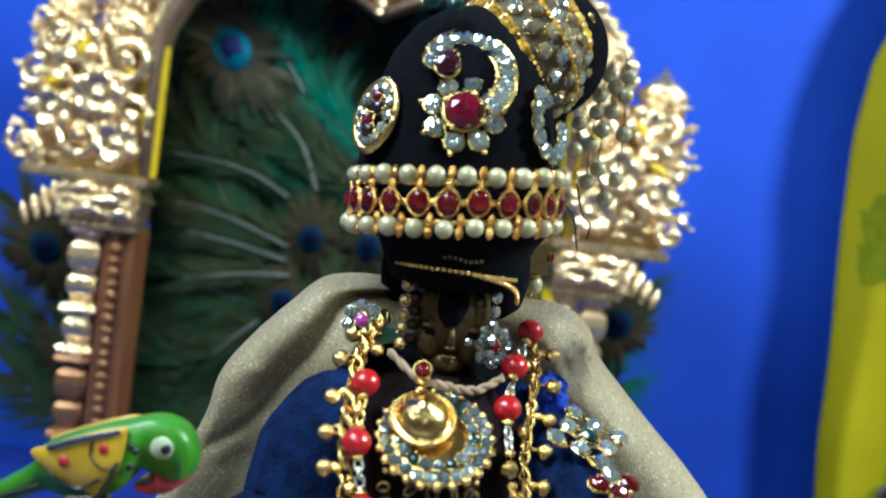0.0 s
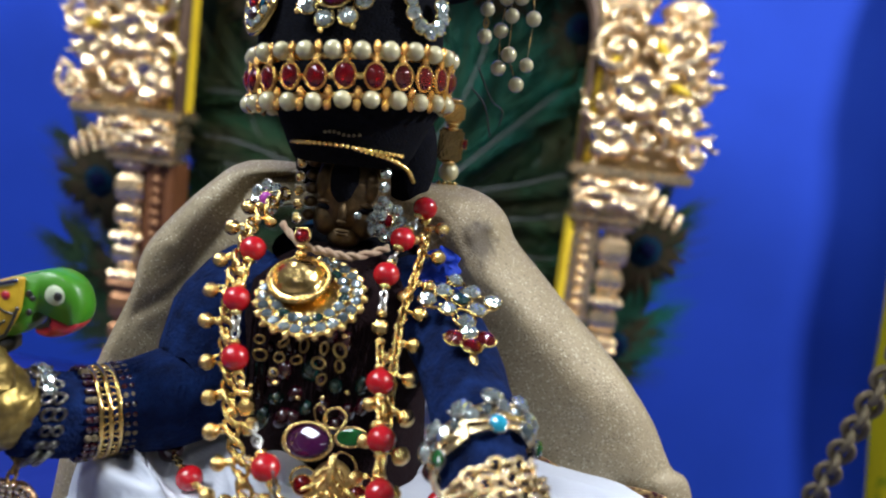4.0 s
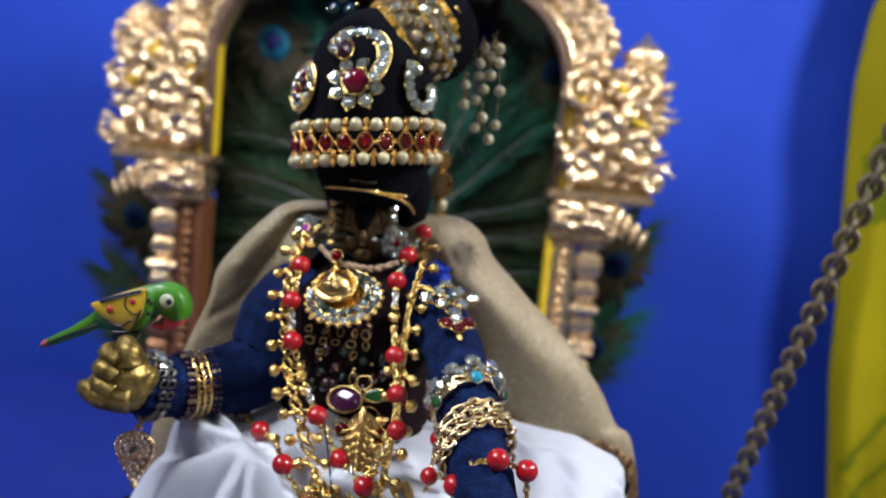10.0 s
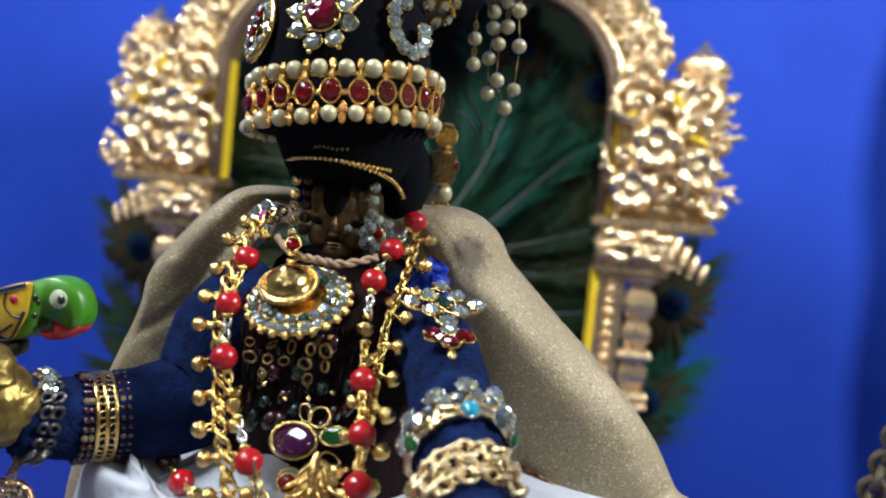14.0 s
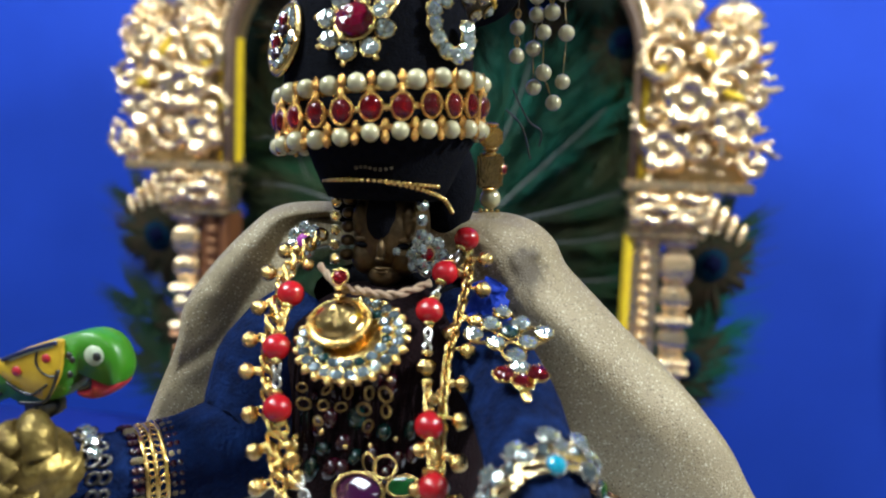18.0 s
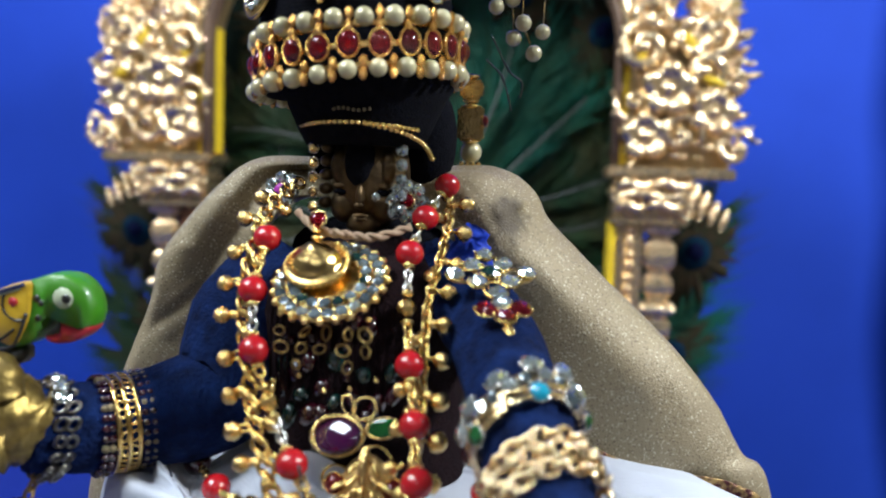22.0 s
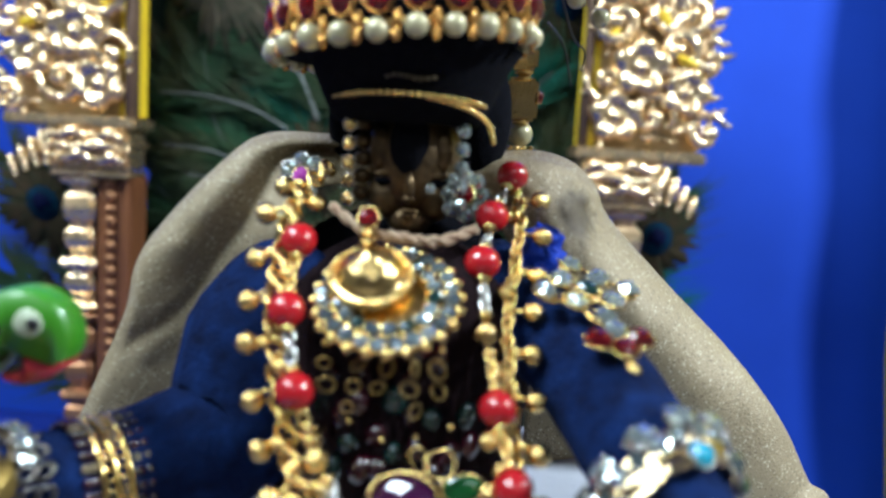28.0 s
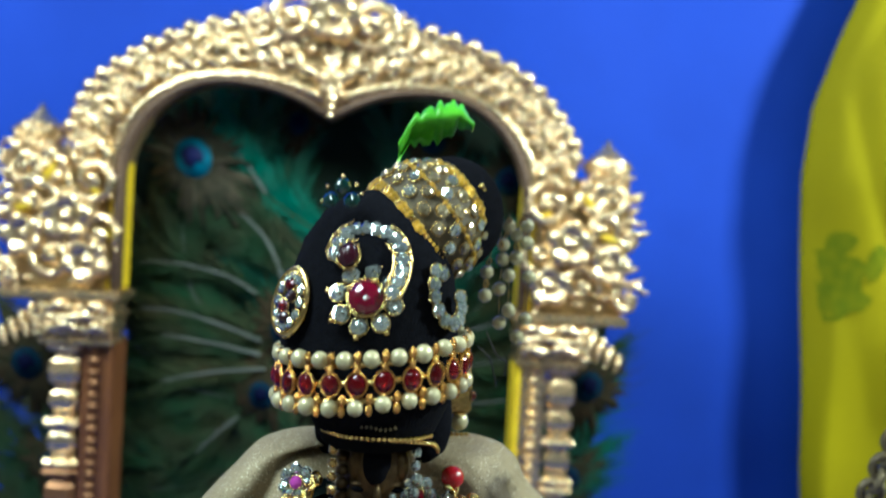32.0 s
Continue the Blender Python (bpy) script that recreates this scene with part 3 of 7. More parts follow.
def leaf_mesh(length=0.02, w=0.008):
    """A lobed leaf with a raised rib and veins, curling up at its tip."""
    b = bmesh.new()
    rows = []
    for i in range(19):
        q = i / 18
        lobe = 0.5 + 0.5 * math.cos(q * 5 * math.tau)
        half = w * 0.56 * (0.25 + 0.75 * math.sin(math.pi * min(q * 0.9 + 0.1, 1))) * (0.74 + 0.34 * lobe)
        row = []
        for j in range(9):
            t = (j - 4) / 4
            high = 0.0038 * math.sin(math.pi * (0.08 + 0.84 * q)) * (1 - abs(t) ** 2.2) + 0.0010 * lobe * abs(t) * (1 - t * t) * 2.6 + (0.0010 if j == 4 else 0) + 0.0020 * q ** 3
            row.append(b.verts.new((t * half, length * (q + 0.05 * lobe * abs(t)), high - (0.0022 if abs(t) == 1 else 0))))
        rows.append(row)
    for x, y in zip(rows, rows[1:]):
        for j in range(8):
            b.faces.new((x[j], x[j + 1], y[j + 1], y[j]))
    return mesh_of(b, M_THRONE, name="acanthus_leaf")


def rosette_mesh(r=0.012, petals=5):
    b = bmesh.new()
    n, rings = petals * 6, []
    for q in (0.04, 0.16, 0.28, 0.36, 0.5, 0.68, 0.85, 1.0):
        ring = []
        for k in range(n):
            a = k * math.tau / n
            lobe = abs(math.cos(a * petals / 2))
            rad = r * q * (1 if q < 0.4 else 0.80 + 0.25 * lobe)
            h = 0.0046 * math.cos(q / 0.36 * 1.5) if q < 0.36 else (0.0012 + 0.0046 * math.sin((q - 0.36) / 0.64 * math.pi) * (0.35 + 0.65 * lobe) - (0.002 if q == 1.0 else 0))
            ring.append(b.verts.new((math.cos(a) * rad, math.sin(a) * rad, h)))
        rings.append(ring)
    for x, y in zip(rings, rings[1:]):
        for k in range(n):
            b.faces.new((x[k], y[k], y[(k + 1) % n], x[(k + 1) % n]))
    b.faces.new(rings[0])
    bmesh.ops.recalc_face_normals(b, faces=list(b.faces))
    return mesh_of(b, M_THRONE, name="rosette")


SCROLL, SCROLL_B, LEAF_A, ROSETTE, KNOB = scroll_mesh(), scroll_mesh(1.6, 0.017, 0.0036), leaf_mesh(), rosette_mesh(), None
LEAF_Y = leaf_mesh()
LEAF_Y.materials[0] = M_YELLOW
b = bmesh.new()
lathe(b, [(0.0005, 0.009), (0.004, 0.0075), (0.0062, 0.003), (0.0055, 0.0), (0.007, -0.002)][::-1], seg=10)
KNOB = mesh_of(b, M_THRONE, name="knob")
rnd = random.Random(3)


def on_front(x, z, y=0.338, spin=0.0, s=1.0, lean=0.0):
    return Matrix.Translation((TX + x, y, z)) @ pose(0, 0, 0, 90 + lean, 0, 0) @ pose(0, 0, 0, 0, 0, spin) @ Matrix.Scale(s, 4)


# scrolls and leaves over the arch band
for k in range(1, 96):
    (ox, oz), (ix, iz) = arch_pair(k / 2)
    w = math.hypot(ox - ix, oz - iz)
    ang = math.degrees(math.atan2(oz - iz, ox - ix))
    if k % 3 == 0:
        put("rim_knob", KNOB, throne, on_front(ox * 1.0, oz, 0.339, rnd.uniform(0, 90), rnd.uniform(0.8, 1.15)))
    if k % 4 == 1:
        f = rnd.uniform(0.55, 0.70)
        put("scroll", SCROLL, throne, on_front(ix + (ox - ix) * f, iz + (oz - iz) * f, 0.337, rnd.uniform(0, 360), rnd.uniform(0.75, 1.0)))
    if k % 4 == 3:
        f = rnd.uniform(0.22, 0.34)
        put("acanthus_leaf", LEAF_A, throne, on_front(ix + (ox - ix) * f, iz + (oz - iz) * f, 0.337, ang - 90 + rnd.uniform(-25, 25), min(w / 0.05, 1.3)))
    for f, q in ((0.28, 0.42), (0.56, 0.50), (0.78, 0.46)):
        if (k + int(f * 100)) % 2:
            put("small_leaf", LEAF_A, throne, on_front(ix + (ox - ix) * f, iz + (oz - iz) * f, 0.3365, ang + rnd.choice((-60, 60, 120, -120)) + rnd.uniform(-20, 20), q * rnd.uniform(0.8, 1.2)))
    if k % 2 == 0:
        put("rim_bead", KNOB, throne, on_front(ix + (ox - ix) * 0.97, iz + (oz - iz) * 0.97, 0.3365, 0, 0.52))
    if k % 6 == 2:
        put("rosette", ROSETTE, throne, on_front(ix + (ox - ix) * 0.75, iz + (oz - iz) * 0.75, 0.336, rnd.uniform(0, 60), rnd.uniform(0.6, 0.85)))
# crown ornament over the middle
for s in (-1, 1):
    put("scroll", SCROLL_B, throne, on_front(s * 0.030, 0.762, 0.335, 200 if s > 0 else -20, 1.25))
    put("scroll", SCROLL_B, throne, on_front(s * 0.052, 0.752, 0.335, 90, 0.9))
    put("acanthus_leaf", LEAF_A, throne, on_front(s * 0.012, 0.772, 0.335, -s * 25, 1.5))
    put("acanthus_leaf", LEAF_A, throne, on_front(s * 0.004, 0.735, 0.334, 180 - s * 22, 1.6))
    put("acanthus_leaf", LEAF_A, throne, on_front(s * 0.02, 0.726, 0.334, 180 - s * 60, 1.5))
put("rosette", ROSETTE, throne, on_front(0, 0.765, 0.331, 10, 1.9))
put("acanthus_leaf", LEAF_A, throne, on_front(0, 0.772, 0.335, 0, 2.0))
put("acanthus_leaf", LEAF_A, throne, on_front(0, 0.722, 0.334, 180, 1.6))

BAL = bmesh.new()
prof = [(0.0105, 0.0)]
for i, (z0, z1, r) in enumerate(((0.0, 0.008, 0.0150), (0.012, 0.028, 0.0125), (0.030, 0.040, 0.0152), (0.044, 0.060, 0.0125), (0.063, 0.086, 0.0135), (0.090, 0.098, 0.0152))):
    for q in range(5):
        a = math.pi * q / 4
        prof.append((0.0088 + (r - 0.0088) * math.sin(a), z0 + (z1 - z0) * (1 - math.cos(a)) / 2 + 1e-4))
prof.append((0.0105, 0.1))
lathe(BAL, [(q * 1.22, z) for q, z in prof], (0, 0, 0), Matrix.Rotation(radians(45), 4, "Z"), 4)
bmesh.ops.bevel(BAL, geom=[e for e in BAL.edges if abs(e.verts[0].co.z - e.verts[1].co.z) > 1e-5], offset=0.0025, segments=2, affect="EDGES")
BAL = mesh_of(BAL, M_THRONE, smooth=False, name="baluster")
b = bmesh.new()
ball(b, (0, 0, 0), 0.0042, 10, 7)
STUD = mesh_of(b, M_THRONE, name="stud")
# left studs are copper; the lower left baluster borrows it as painted shade
STUD_C, BAL_SHADED = STUD.copy(), BAL.copy()
STUD_C.materials[0] = BAL_SHADED.materials[0] = M_COPPER_SHADE

for s in (-1, 1):
    X = lambda r: TX + s * r

    def slab(name, r0, r1, z0, z1, y0, y1, m, bev=0.0015, label=""):
        bb = bmesh.new()
        x0, x1 = sorted((X(r0), X(r1)))
        block(bb, (x0, y0, z0), (x1, y1, z1), bev)
        part(name, bb, m, throne, label, smooth=False)

    slab("side_board", 0.158, 0.238, 0.548, 0.655, 0.342, 0.366, M_BOARD)
    slab("inner_strip", 0.1545, 0.1640, 0.548, 0.662, 0.338, 0.366, M_YELLOW, label="bright yellow inner edge")
    slab("ledge", 0.150, 0.240, 0.540, 0.548, 0.330, 0.368, M_THRONE)
    slab("capital", 0.156, 0.214, 0.512, 0.540, 0.335, 0.366, M_THRONE)
    slab("capital_band", 0.153, 0.218, 0.527, 0.532, 0.331, 0.366, M_THRONE)
    slab("capital_band", 0.154, 0.210, 0.506, 0.511, 0.333, 0.366, M_THRONE)
    slab("post", 0.1555, 0.180, 0.318, 0.510, 0.342, 0.366, M_WOOD if s < 0 else M_THRONE, label="" if s > 0 else "dark polished wooden post")
    slab("post_strip", 0.1545, 0.1600, 0.318, 0.510, 0.338, 0.366, M_YELLOW if s > 0 else M_WOOD)
    for i in range(21):
        put("stud", STUD_C if s < 0 else STUD, throne, Matrix.Translation((X(0.170), 0.341, 0.326 + i * 0.0088)) @ Matrix.Diagonal((1, 1, 0.75 + 0.3 * (i % 2), 1)))
    for z in (0.312, 0.409):
        put("baluster", BAL_SHADED if s < 0 and z < 0.4 else BAL, throne, Matrix.Translation((X(0.1925), 0.350, z)))
    # side block: rosettes, scrolls, leaves and a lotus finial
    for r, z, q in ((0.176, 0.570, 1.6), (0.222, 0.588, 1.5), (0.206, 0.640, 1.3)):
        put("rosette", ROSETTE, throne, on_front(s * r, z, 0.334, rnd.uniform(0, 60), q))
    # small leaves and buds that fill the ground between the large forms
    for i in range(64):
        r, z = 0.164 + 0.078 * rnd.random(), 0.552 + 0.108 * rnd.random()
        put("small_leaf", LEAF_A, throne, on_front(s * r, z, 0.3345 - 0.003 * rnd.random(), rnd.uniform(0, 360), rnd.uniform(0.32, 0.62), rnd.uniform(-20, 20)))
        if i % 3 == 0:
            put("bud", KNOB, throne, on_front(s * (0.164 + 0.078 * rnd.random()), 0.552 + 0.105 * rnd.random(), 0.3335, 0, rnd.uniform(0.35, 0.6)))
    for r, z, q in ((0.200, 0.572, 1.3), (0.214, 0.616, 1.4), (0.236, 0.612, 1.0), (0.168, 0.592, 1.2), (0.238, 0.562, 1.1), (0.174, 0.652, 1.2)):
        put("scroll", SCROLL, throne, on_front(s * r, z, 0.335, rnd.uniform(0, 360), q * 1.05))
    put("rosette", ROSETTE, throne, on_front(s * 0.190, 0.603, 0.331, 15, 1.75))
    put("scroll", SCROLL_B, throne, on_front(s * 0.172, 0.632, 0.332, 40 if s > 0 else 160, 1.1))
    put("scroll", SCROLL_B, throne, on_front(s * 0.221, 0.640, 0.333, 100, 0.95))
    for r, z, a in ((0.208, 0.628, 30), (0.168, 0.617, -20), (0.228, 0.606, 70)):
        put("yellow_leaf", LEAF_Y, throne, on_front(s * r, z, 0.331, s * a, 0.8), "yellow painted leaf")
    for i in range(7):
        put("acanthus_leaf", LEAF_A, throne, on_front(s * (0.236 + 0.004 * math.sin(i * 2)), 0.556 + i * 0.014, 0.337, -s * (60 + rnd.uniform(-20, 20)), 0.7))
    for i, (r, z, w) in enumerate(((0.170, 0.5345, 0.011), (0.196, 0.5350, 0.013), (0.168, 0.5190, 0.010), (0.192, 0.5200, 0.012), (0.182, 0.5270, 0.024))):
        bb = bmesh.new()
        tube(bb, smooth_path([(X(r - w), 0.332, z - 0.002), (X(r - w * 0.4), 0.329, z + 0.002), (X(r + w * 0.4), 0.330, z - 0.001), (X(r + w), 0.332, z + 0.002)], 20), [0.0022 + 0.0016 * math.sin(k / 20 * math.pi) for k in range(21)], 8)
        part("capital_moulding", bb, M_THRONE, throne)
    for r, z, q in ((0.160, 0.526, 0.5), (0.207, 0.529, 0.65), (0.209, 0.516, 0.5)):
        put("scroll", SCROLL, throne, on_front(s * r, z, 0.333, s * 60, q))
    for i in range(4):
        put("acanthus_leaf", LEAF_A, throne, on_front(s * (0.216 + i * 0.007), 0.537 - 0.006 * i, 0.334, 180 - s * 18, 1.1 - 0.12 * i))
    bb = bmesh.new()
    lathe(bb, [(0.010, 0.0), (0.020, 0.004), (0.015, 0.010), (0.021, 0.018), (0.012, 0.027), (0.004, 0.034), (0.001, 0.040)], (X(0.221), 0.352, 0.648), seg=16)
    part("finial", bb, M_THRONE, throne)
    for i in range(7):
        put("acanthus_leaf", LEAF_A, throne, on_front(s * 0.221 + math.sin(i - 3) * 0.004, 0.654, 0.336, (i - 3) * 26, 0.95))

# ---------- peacock feathers ----------
feather_fan = thing("peacock_feather_fan", (TX, 0.385, 0.318), "fan of green peacock feathers with blue eyes behind the throne", "feathers")
bm = bmesh.new()
edge = [(-0.152, 0.318)] + [((o[0] + i[0]) / 2, (o[1] + i[1]) / 2) for o, i in (arch_pair(k) for k in range(0, 49, 2))] + [(0.154, 0.318)]
fa, fb = ([bm.verts.new((TX + x, y, z)) for x, z in edge] for y in (0.398, 0.404))
bm.faces.new(fa[::-1])
bm.faces.new(fb)
for k in range(len(edge)):
    j = (k + 1) % len(edge)
    bm.faces.new((fa[k], fa[j], fb[j], fb[k]))
bmesh.ops.recalc_face_normals(bm, faces=list(bm.faces))
part("backing_board", bm, M_BACK, feather_fan, "dark board behind the feathers", smooth=False)


def vane_strands(b, pts, rr, dens, wide, lean=(20, 46)):
    """Fine strands on both sides of a shaft."""
    n = len(pts) - 1
    for k in range(dens):
        t = 0.06 + 0.94 * k / dens
        i = min(int(t * n), n - 1)
        p = pts[i].lerp(pts[i + 1], t * n - i)
        way = (pts[i + 1] - pts[max(i - 1, 0)]).normalized()
        nn = Vector((-way.z, 0, way.x))
        clump = 0.7 + 0.5 * abs(math.sin(k * 0.41 + rr.random()))
        for s in (-1, 1):
            for q in range(3):
                ln = wide * clump * (0.65 + 0.5 * rr.random()) * (0.55 + 0.45 * math.sin(math.pi * min(t, 0.9)))
                ang = radians(rr.uniform(*lean))
                dirn = way * math.cos(ang) + nn * s * math.sin(ang)
                w = Vector((-dirn.z, 0, dirn.x)) * rr.uniform(0.00035, 0.0008)
                lift = Vector((0, -0.0016 - 0.0012 * rr.random(), 0))
                m1 = p + dirn * ln * 0.5 + way * ln * 0.05 + lift
                e = p + dirn * ln + way * ln * rr.uniform(0.08, 0.30) + Vector((0, rr.uniform(-0.004, 0.002), 0))
                b.faces.new([b.verts.new(x) for x in (p - w * 0.6, p + w * 0.6, m1 + w, e, m1 - w)])


def quill(points, depth, seed, m, wide=0.03):
    """A bare pale quill whose strands lie thin along it."""
    rr = random.Random(seed)
    pts = smooth_path([(TX + x, depth, z) for x, z in points], 30)
    f = put("feather", None, feather_fan)
    f.empty_display_size = 0.01
    b = bmesh.new()
    tube(b, pts, [0.00145 * (1.0 - 0.6 * k / 30) for k in range(31)], 6, flat=0.7)
    part("shaft", b, M_SHAFT, f, "pale bare quill")
    b = bmesh.new()
    vane_strands(b, [p + Vector((0, 0.0016, 0)) for p in pts], rr, 34, wide, (14, 34))
    tagged(part("vane", b, m, f, smooth=False), kind="stuff")


def feather(base, tip, bend, r_eye, depth, seed, teal=False, dens=90, wide=0.05):
    rr = random.Random(seed)
    a, c = Vector((TX + base[0], depth, base[1])), Vector((TX + tip[0], depth, tip[1]))
    d = (c - a)
    side = Vector((-d.z, 0, d.x)).normalized()
    pts = smooth_path([a, a + d * 0.35 + side * bend * 0.8, a + d * 0.7 + side * bend, c], 40)
    f = put("feather", None, feather_fan)
    f.empty_display_size = 0.01
    b = bmesh.new()
    tube(b, pts, [0.0011 * (1.15 - 0.8 * k / 40) for k in range(41)], 6)
    part("shaft", b, M_SHAFT if seed % 3 == 0 else M_BARB4, f)
    b = bmesh.new()
    vane_strands(b, pts, rr, dens, wide)
    tagged(part("vane", b, M_BARB3 if teal == 2 else M_BARB2 if teal else M_BARB4 if seed % 4 == 1 else M_BARB, f, smooth=False), kind="stuff")
    if r_eye:
        way = (pts[-1] - pts[-5]).normalized()
        turn = Matrix.Rotation(math.atan2(-way.x, way.z), 4, "Y").inverted()
        # only the largest eye keeps full colours; the rest take the darkened copies
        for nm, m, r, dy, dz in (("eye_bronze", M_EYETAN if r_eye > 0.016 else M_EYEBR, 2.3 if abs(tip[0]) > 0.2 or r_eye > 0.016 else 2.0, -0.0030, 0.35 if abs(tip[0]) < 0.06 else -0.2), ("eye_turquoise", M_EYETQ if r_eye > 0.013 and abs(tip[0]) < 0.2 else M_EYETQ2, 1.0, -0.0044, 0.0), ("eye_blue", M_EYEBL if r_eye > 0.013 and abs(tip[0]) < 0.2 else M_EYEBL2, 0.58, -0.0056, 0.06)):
            b = bmesh.new()
            rim = []
            n = 90 if nm == "eye_bronze" else 36
            for k in range(n):
                t = k * math.tau / n
                j = 1 + 0.10 * rr.uniform(-1, 1) * (3.6 if nm == "eye_bronze" else 0.3)
                x, z = math.cos(t) * r_eye * r * 0.88 * j, math.sin(t) * r_eye * r * j * (1.3 if nm == "eye_bronze" else 1)
                if nm == "eye_blue" and t > math.pi:
                    z *= 1 - 0.45 * math.exp(-((t - 1.5 * math.pi) / 0.35) ** 2)
                rim.append(pts[-1] + turn @ Vector((x, dy, z + dz * r_eye)))
            mid = b.verts.new(pts[-1] + turn @ Vector((0, dy - 0.0012, dz * r_eye)))
            vs = [b.verts.new(p) for p in rim]
            vb = [b.verts.new(p + Vector((0, 0.0012, 0))) for p in rim]
            for k in range(n):
                b.faces.new((mid, vs[k], vs[(k + 1) % n]))
                b.faces.new((vs[k], vb[k], vb[(k + 1) % n], vs[(k + 1) % n]))
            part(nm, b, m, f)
    return f


specs = [
    ((0.010, 0.560), (-0.111, 0.655), 0.012, 0.0165, 0.376, False), ((0.020, 0.585), (-0.098, 0.692), 0.016, 0, 0.379, 2), ((0.0, 0.47), (-0.120, 0.600), 0.030, 0, 0.381, False), ((0.005, 0.48), (-0.030, 0.690), 0.022, 0.010, 0.389, True),
    ((-0.005, 0.49), (-0.062, 0.700), 0.030, 0, 0.384, True), ((-0.005, 0.48), (-0.150, 0.612), 0.030, 0, 0.386, False),
    ((-0.005, 0.47), (-0.152, 0.575), 0.028, 0, 0.384, False), ((-0.005, 0.47), (-0.154, 0.535), 0.026, 0, 0.387, False), ((-0.005, 0.465), (-0.154, 0.500), 0.022, 0, 0.383, False),
    ((-0.005, 0.46), (-0.154, 0.462), 0.020, 0, 0.386, False), ((-0.005, 0.45), (-0.154, 0.420), 0.016, 0, 0.384, False), ((-0.005, 0.44), (-0.152, 0.378), 0.014, 0, 0.387, False), ((-0.005, 0.43), (-0.140, 0.338), 0.012, 0, 0.385, False),
    ((0.0, 0.43), (-0.033, 0.5175), 0.006, 0.0115, 0.3795, False), ((0.02, 0.43), (0.013, 0.5175), 0.006, 0.0115, 0.380, False), ((0.0, 0.40), (-0.048, 0.464), 0.006, 0.0115, 0.3795, False), ((0.01, 0.40), (-0.007, 0.467), 0.006, 0.0115, 0.380, False),
    ((0.015, 0.47), (0.146, 0.652), -0.028, 0.0125, 0.388, True), ((0.01, 0.48), (0.045, 0.695), -0.024, 0, 0.386, True), ((0.01, 0.48), (0.081, 0.682), -0.03, 0.0125, 0.384, True),
    ((0.015, 0.475), (0.150, 0.610), -0.030, 0, 0.386, False), ((0.015, 0.47), (0.152, 0.565), -0.028, 0, 0.384, False), ((0.015, 0.465), (0.154, 0.525), -0.024, 0, 0.387, False),
    ((0.015, 0.46), (0.154, 0.488), -0.020, 0, 0.384, False), ((0.015, 0.455), (0.154, 0.448), -0.016, 0, 0.386, False), ((0.015, 0.445), (0.152, 0.405), -0.014, 0, 0.384, False), ((0.015, 0.43), (0.145, 0.350), -0.012, 0, 0.386, False),
    ((-0.12, 0.40), (-0.236, 0.482), 0.012, 0.0135, 0.380, False), ((-0.12, 0.36), (-0.262, 0.425), 0.01, 0, 0.386, False),
    ((-0.12, 0.38), (-0.262, 0.510), 0.01, 0, 0.388, False), ((-0.12, 0.34), (-0.255, 0.375), 0.01, 0, 0.385, False),
    ((-0.12, 0.42), (-0.215, 0.525), 0.01, 0, 0.389, False), ((-0.10, 0.33), (-0.215, 0.40), 0.01, 0.010, 0.384, False),
    ((0.13, 0.40), (0.223, 0.484), -0.012, 0.0135, 0.378, True), ((0.13, 0.36), (0.230, 0.430), -0.01, 0, 0.384, True),
    ((0.13, 0.40), (0.236, 0.512), -0.01, 0, 0.388, False), ((0.13, 0.35), (0.211, 0.402), -0.01, 0.0125, 0.385, False),
]
for i, (base, tip, bend, eye, depth, teal) in enumerate(specs):
    feather(base, tip, bend, eye, depth, 40 + i, teal)
# pale quills that show between the vanes
for i, (points, m) in enumerate((
        (((-0.052, 0.630), (-0.072, 0.656), (-0.090, 0.669)), M_BARB3), (((-0.033, 0.556), (-0.050, 0.592), (-0.078, 0.618)), M_BARB),
        (((-0.055, 0.548), (-0.082, 0.5616), (-0.118, 0.569), (-0.150, 0.569)), M_BARB), (((-0.050, 0.509), (-0.082, 0.5205), (-0.116, 0.5295), (-0.148, 0.532)), M_BARB4),
        (((-0.050, 0.498), (-0.086, 0.505), (-0.130, 0.511)), M_BARB), (((-0.046, 0.4865), (-0.090, 0.4817), (-0.130, 0.472)), M_BARB4), (((-0.066, 0.446), (-0.082, 0.432), (-0.098, 0.415)), M_BARB),
        (((0.036, 0.540), (0.0575, 0.577), (0.0700, 0.612), (0.0765, 0.640)), M_BARB2), (((0.056, 0.521), (0.104, 0.5687), (0.1365, 0.601)), M_BARB2),
        (((0.072, 0.512), (0.1175, 0.525), (0.154, 0.5385)), M_BARB), (((0.088, 0.4935), (0.1287, 0.4982), (0.154, 0.5055)), M_BARB4), (((0.105, 0.4640), (0.1300, 0.466), (0.154, 0.4694)), M_BARB))):
    quill(points, 0.3745 - 0.0004 * (i % 3), 300 + i, m)

# ---------- the dressed idol ----------
def limb(bm, pts, radii, mi, seg=18, n=26, bumpy=0.0):
    path = smooth_path(pts, n)
    rr = [interp([(i / (len(radii) - 1), r) for i, r in enumerate(radii)], k / n) for k in range(n + 1)]
    if bumpy:
        rr = [r * (1 + bumpy * math.sin(k * 2.1)) for k, r in enumerate(rr)]
    tube(bm, path, rr, seg, mi=mi)


IDOL = [M_NAVY, M_MAROON, M_BRONZE, M_HAND, M_BLACK]
bm = bmesh.new()
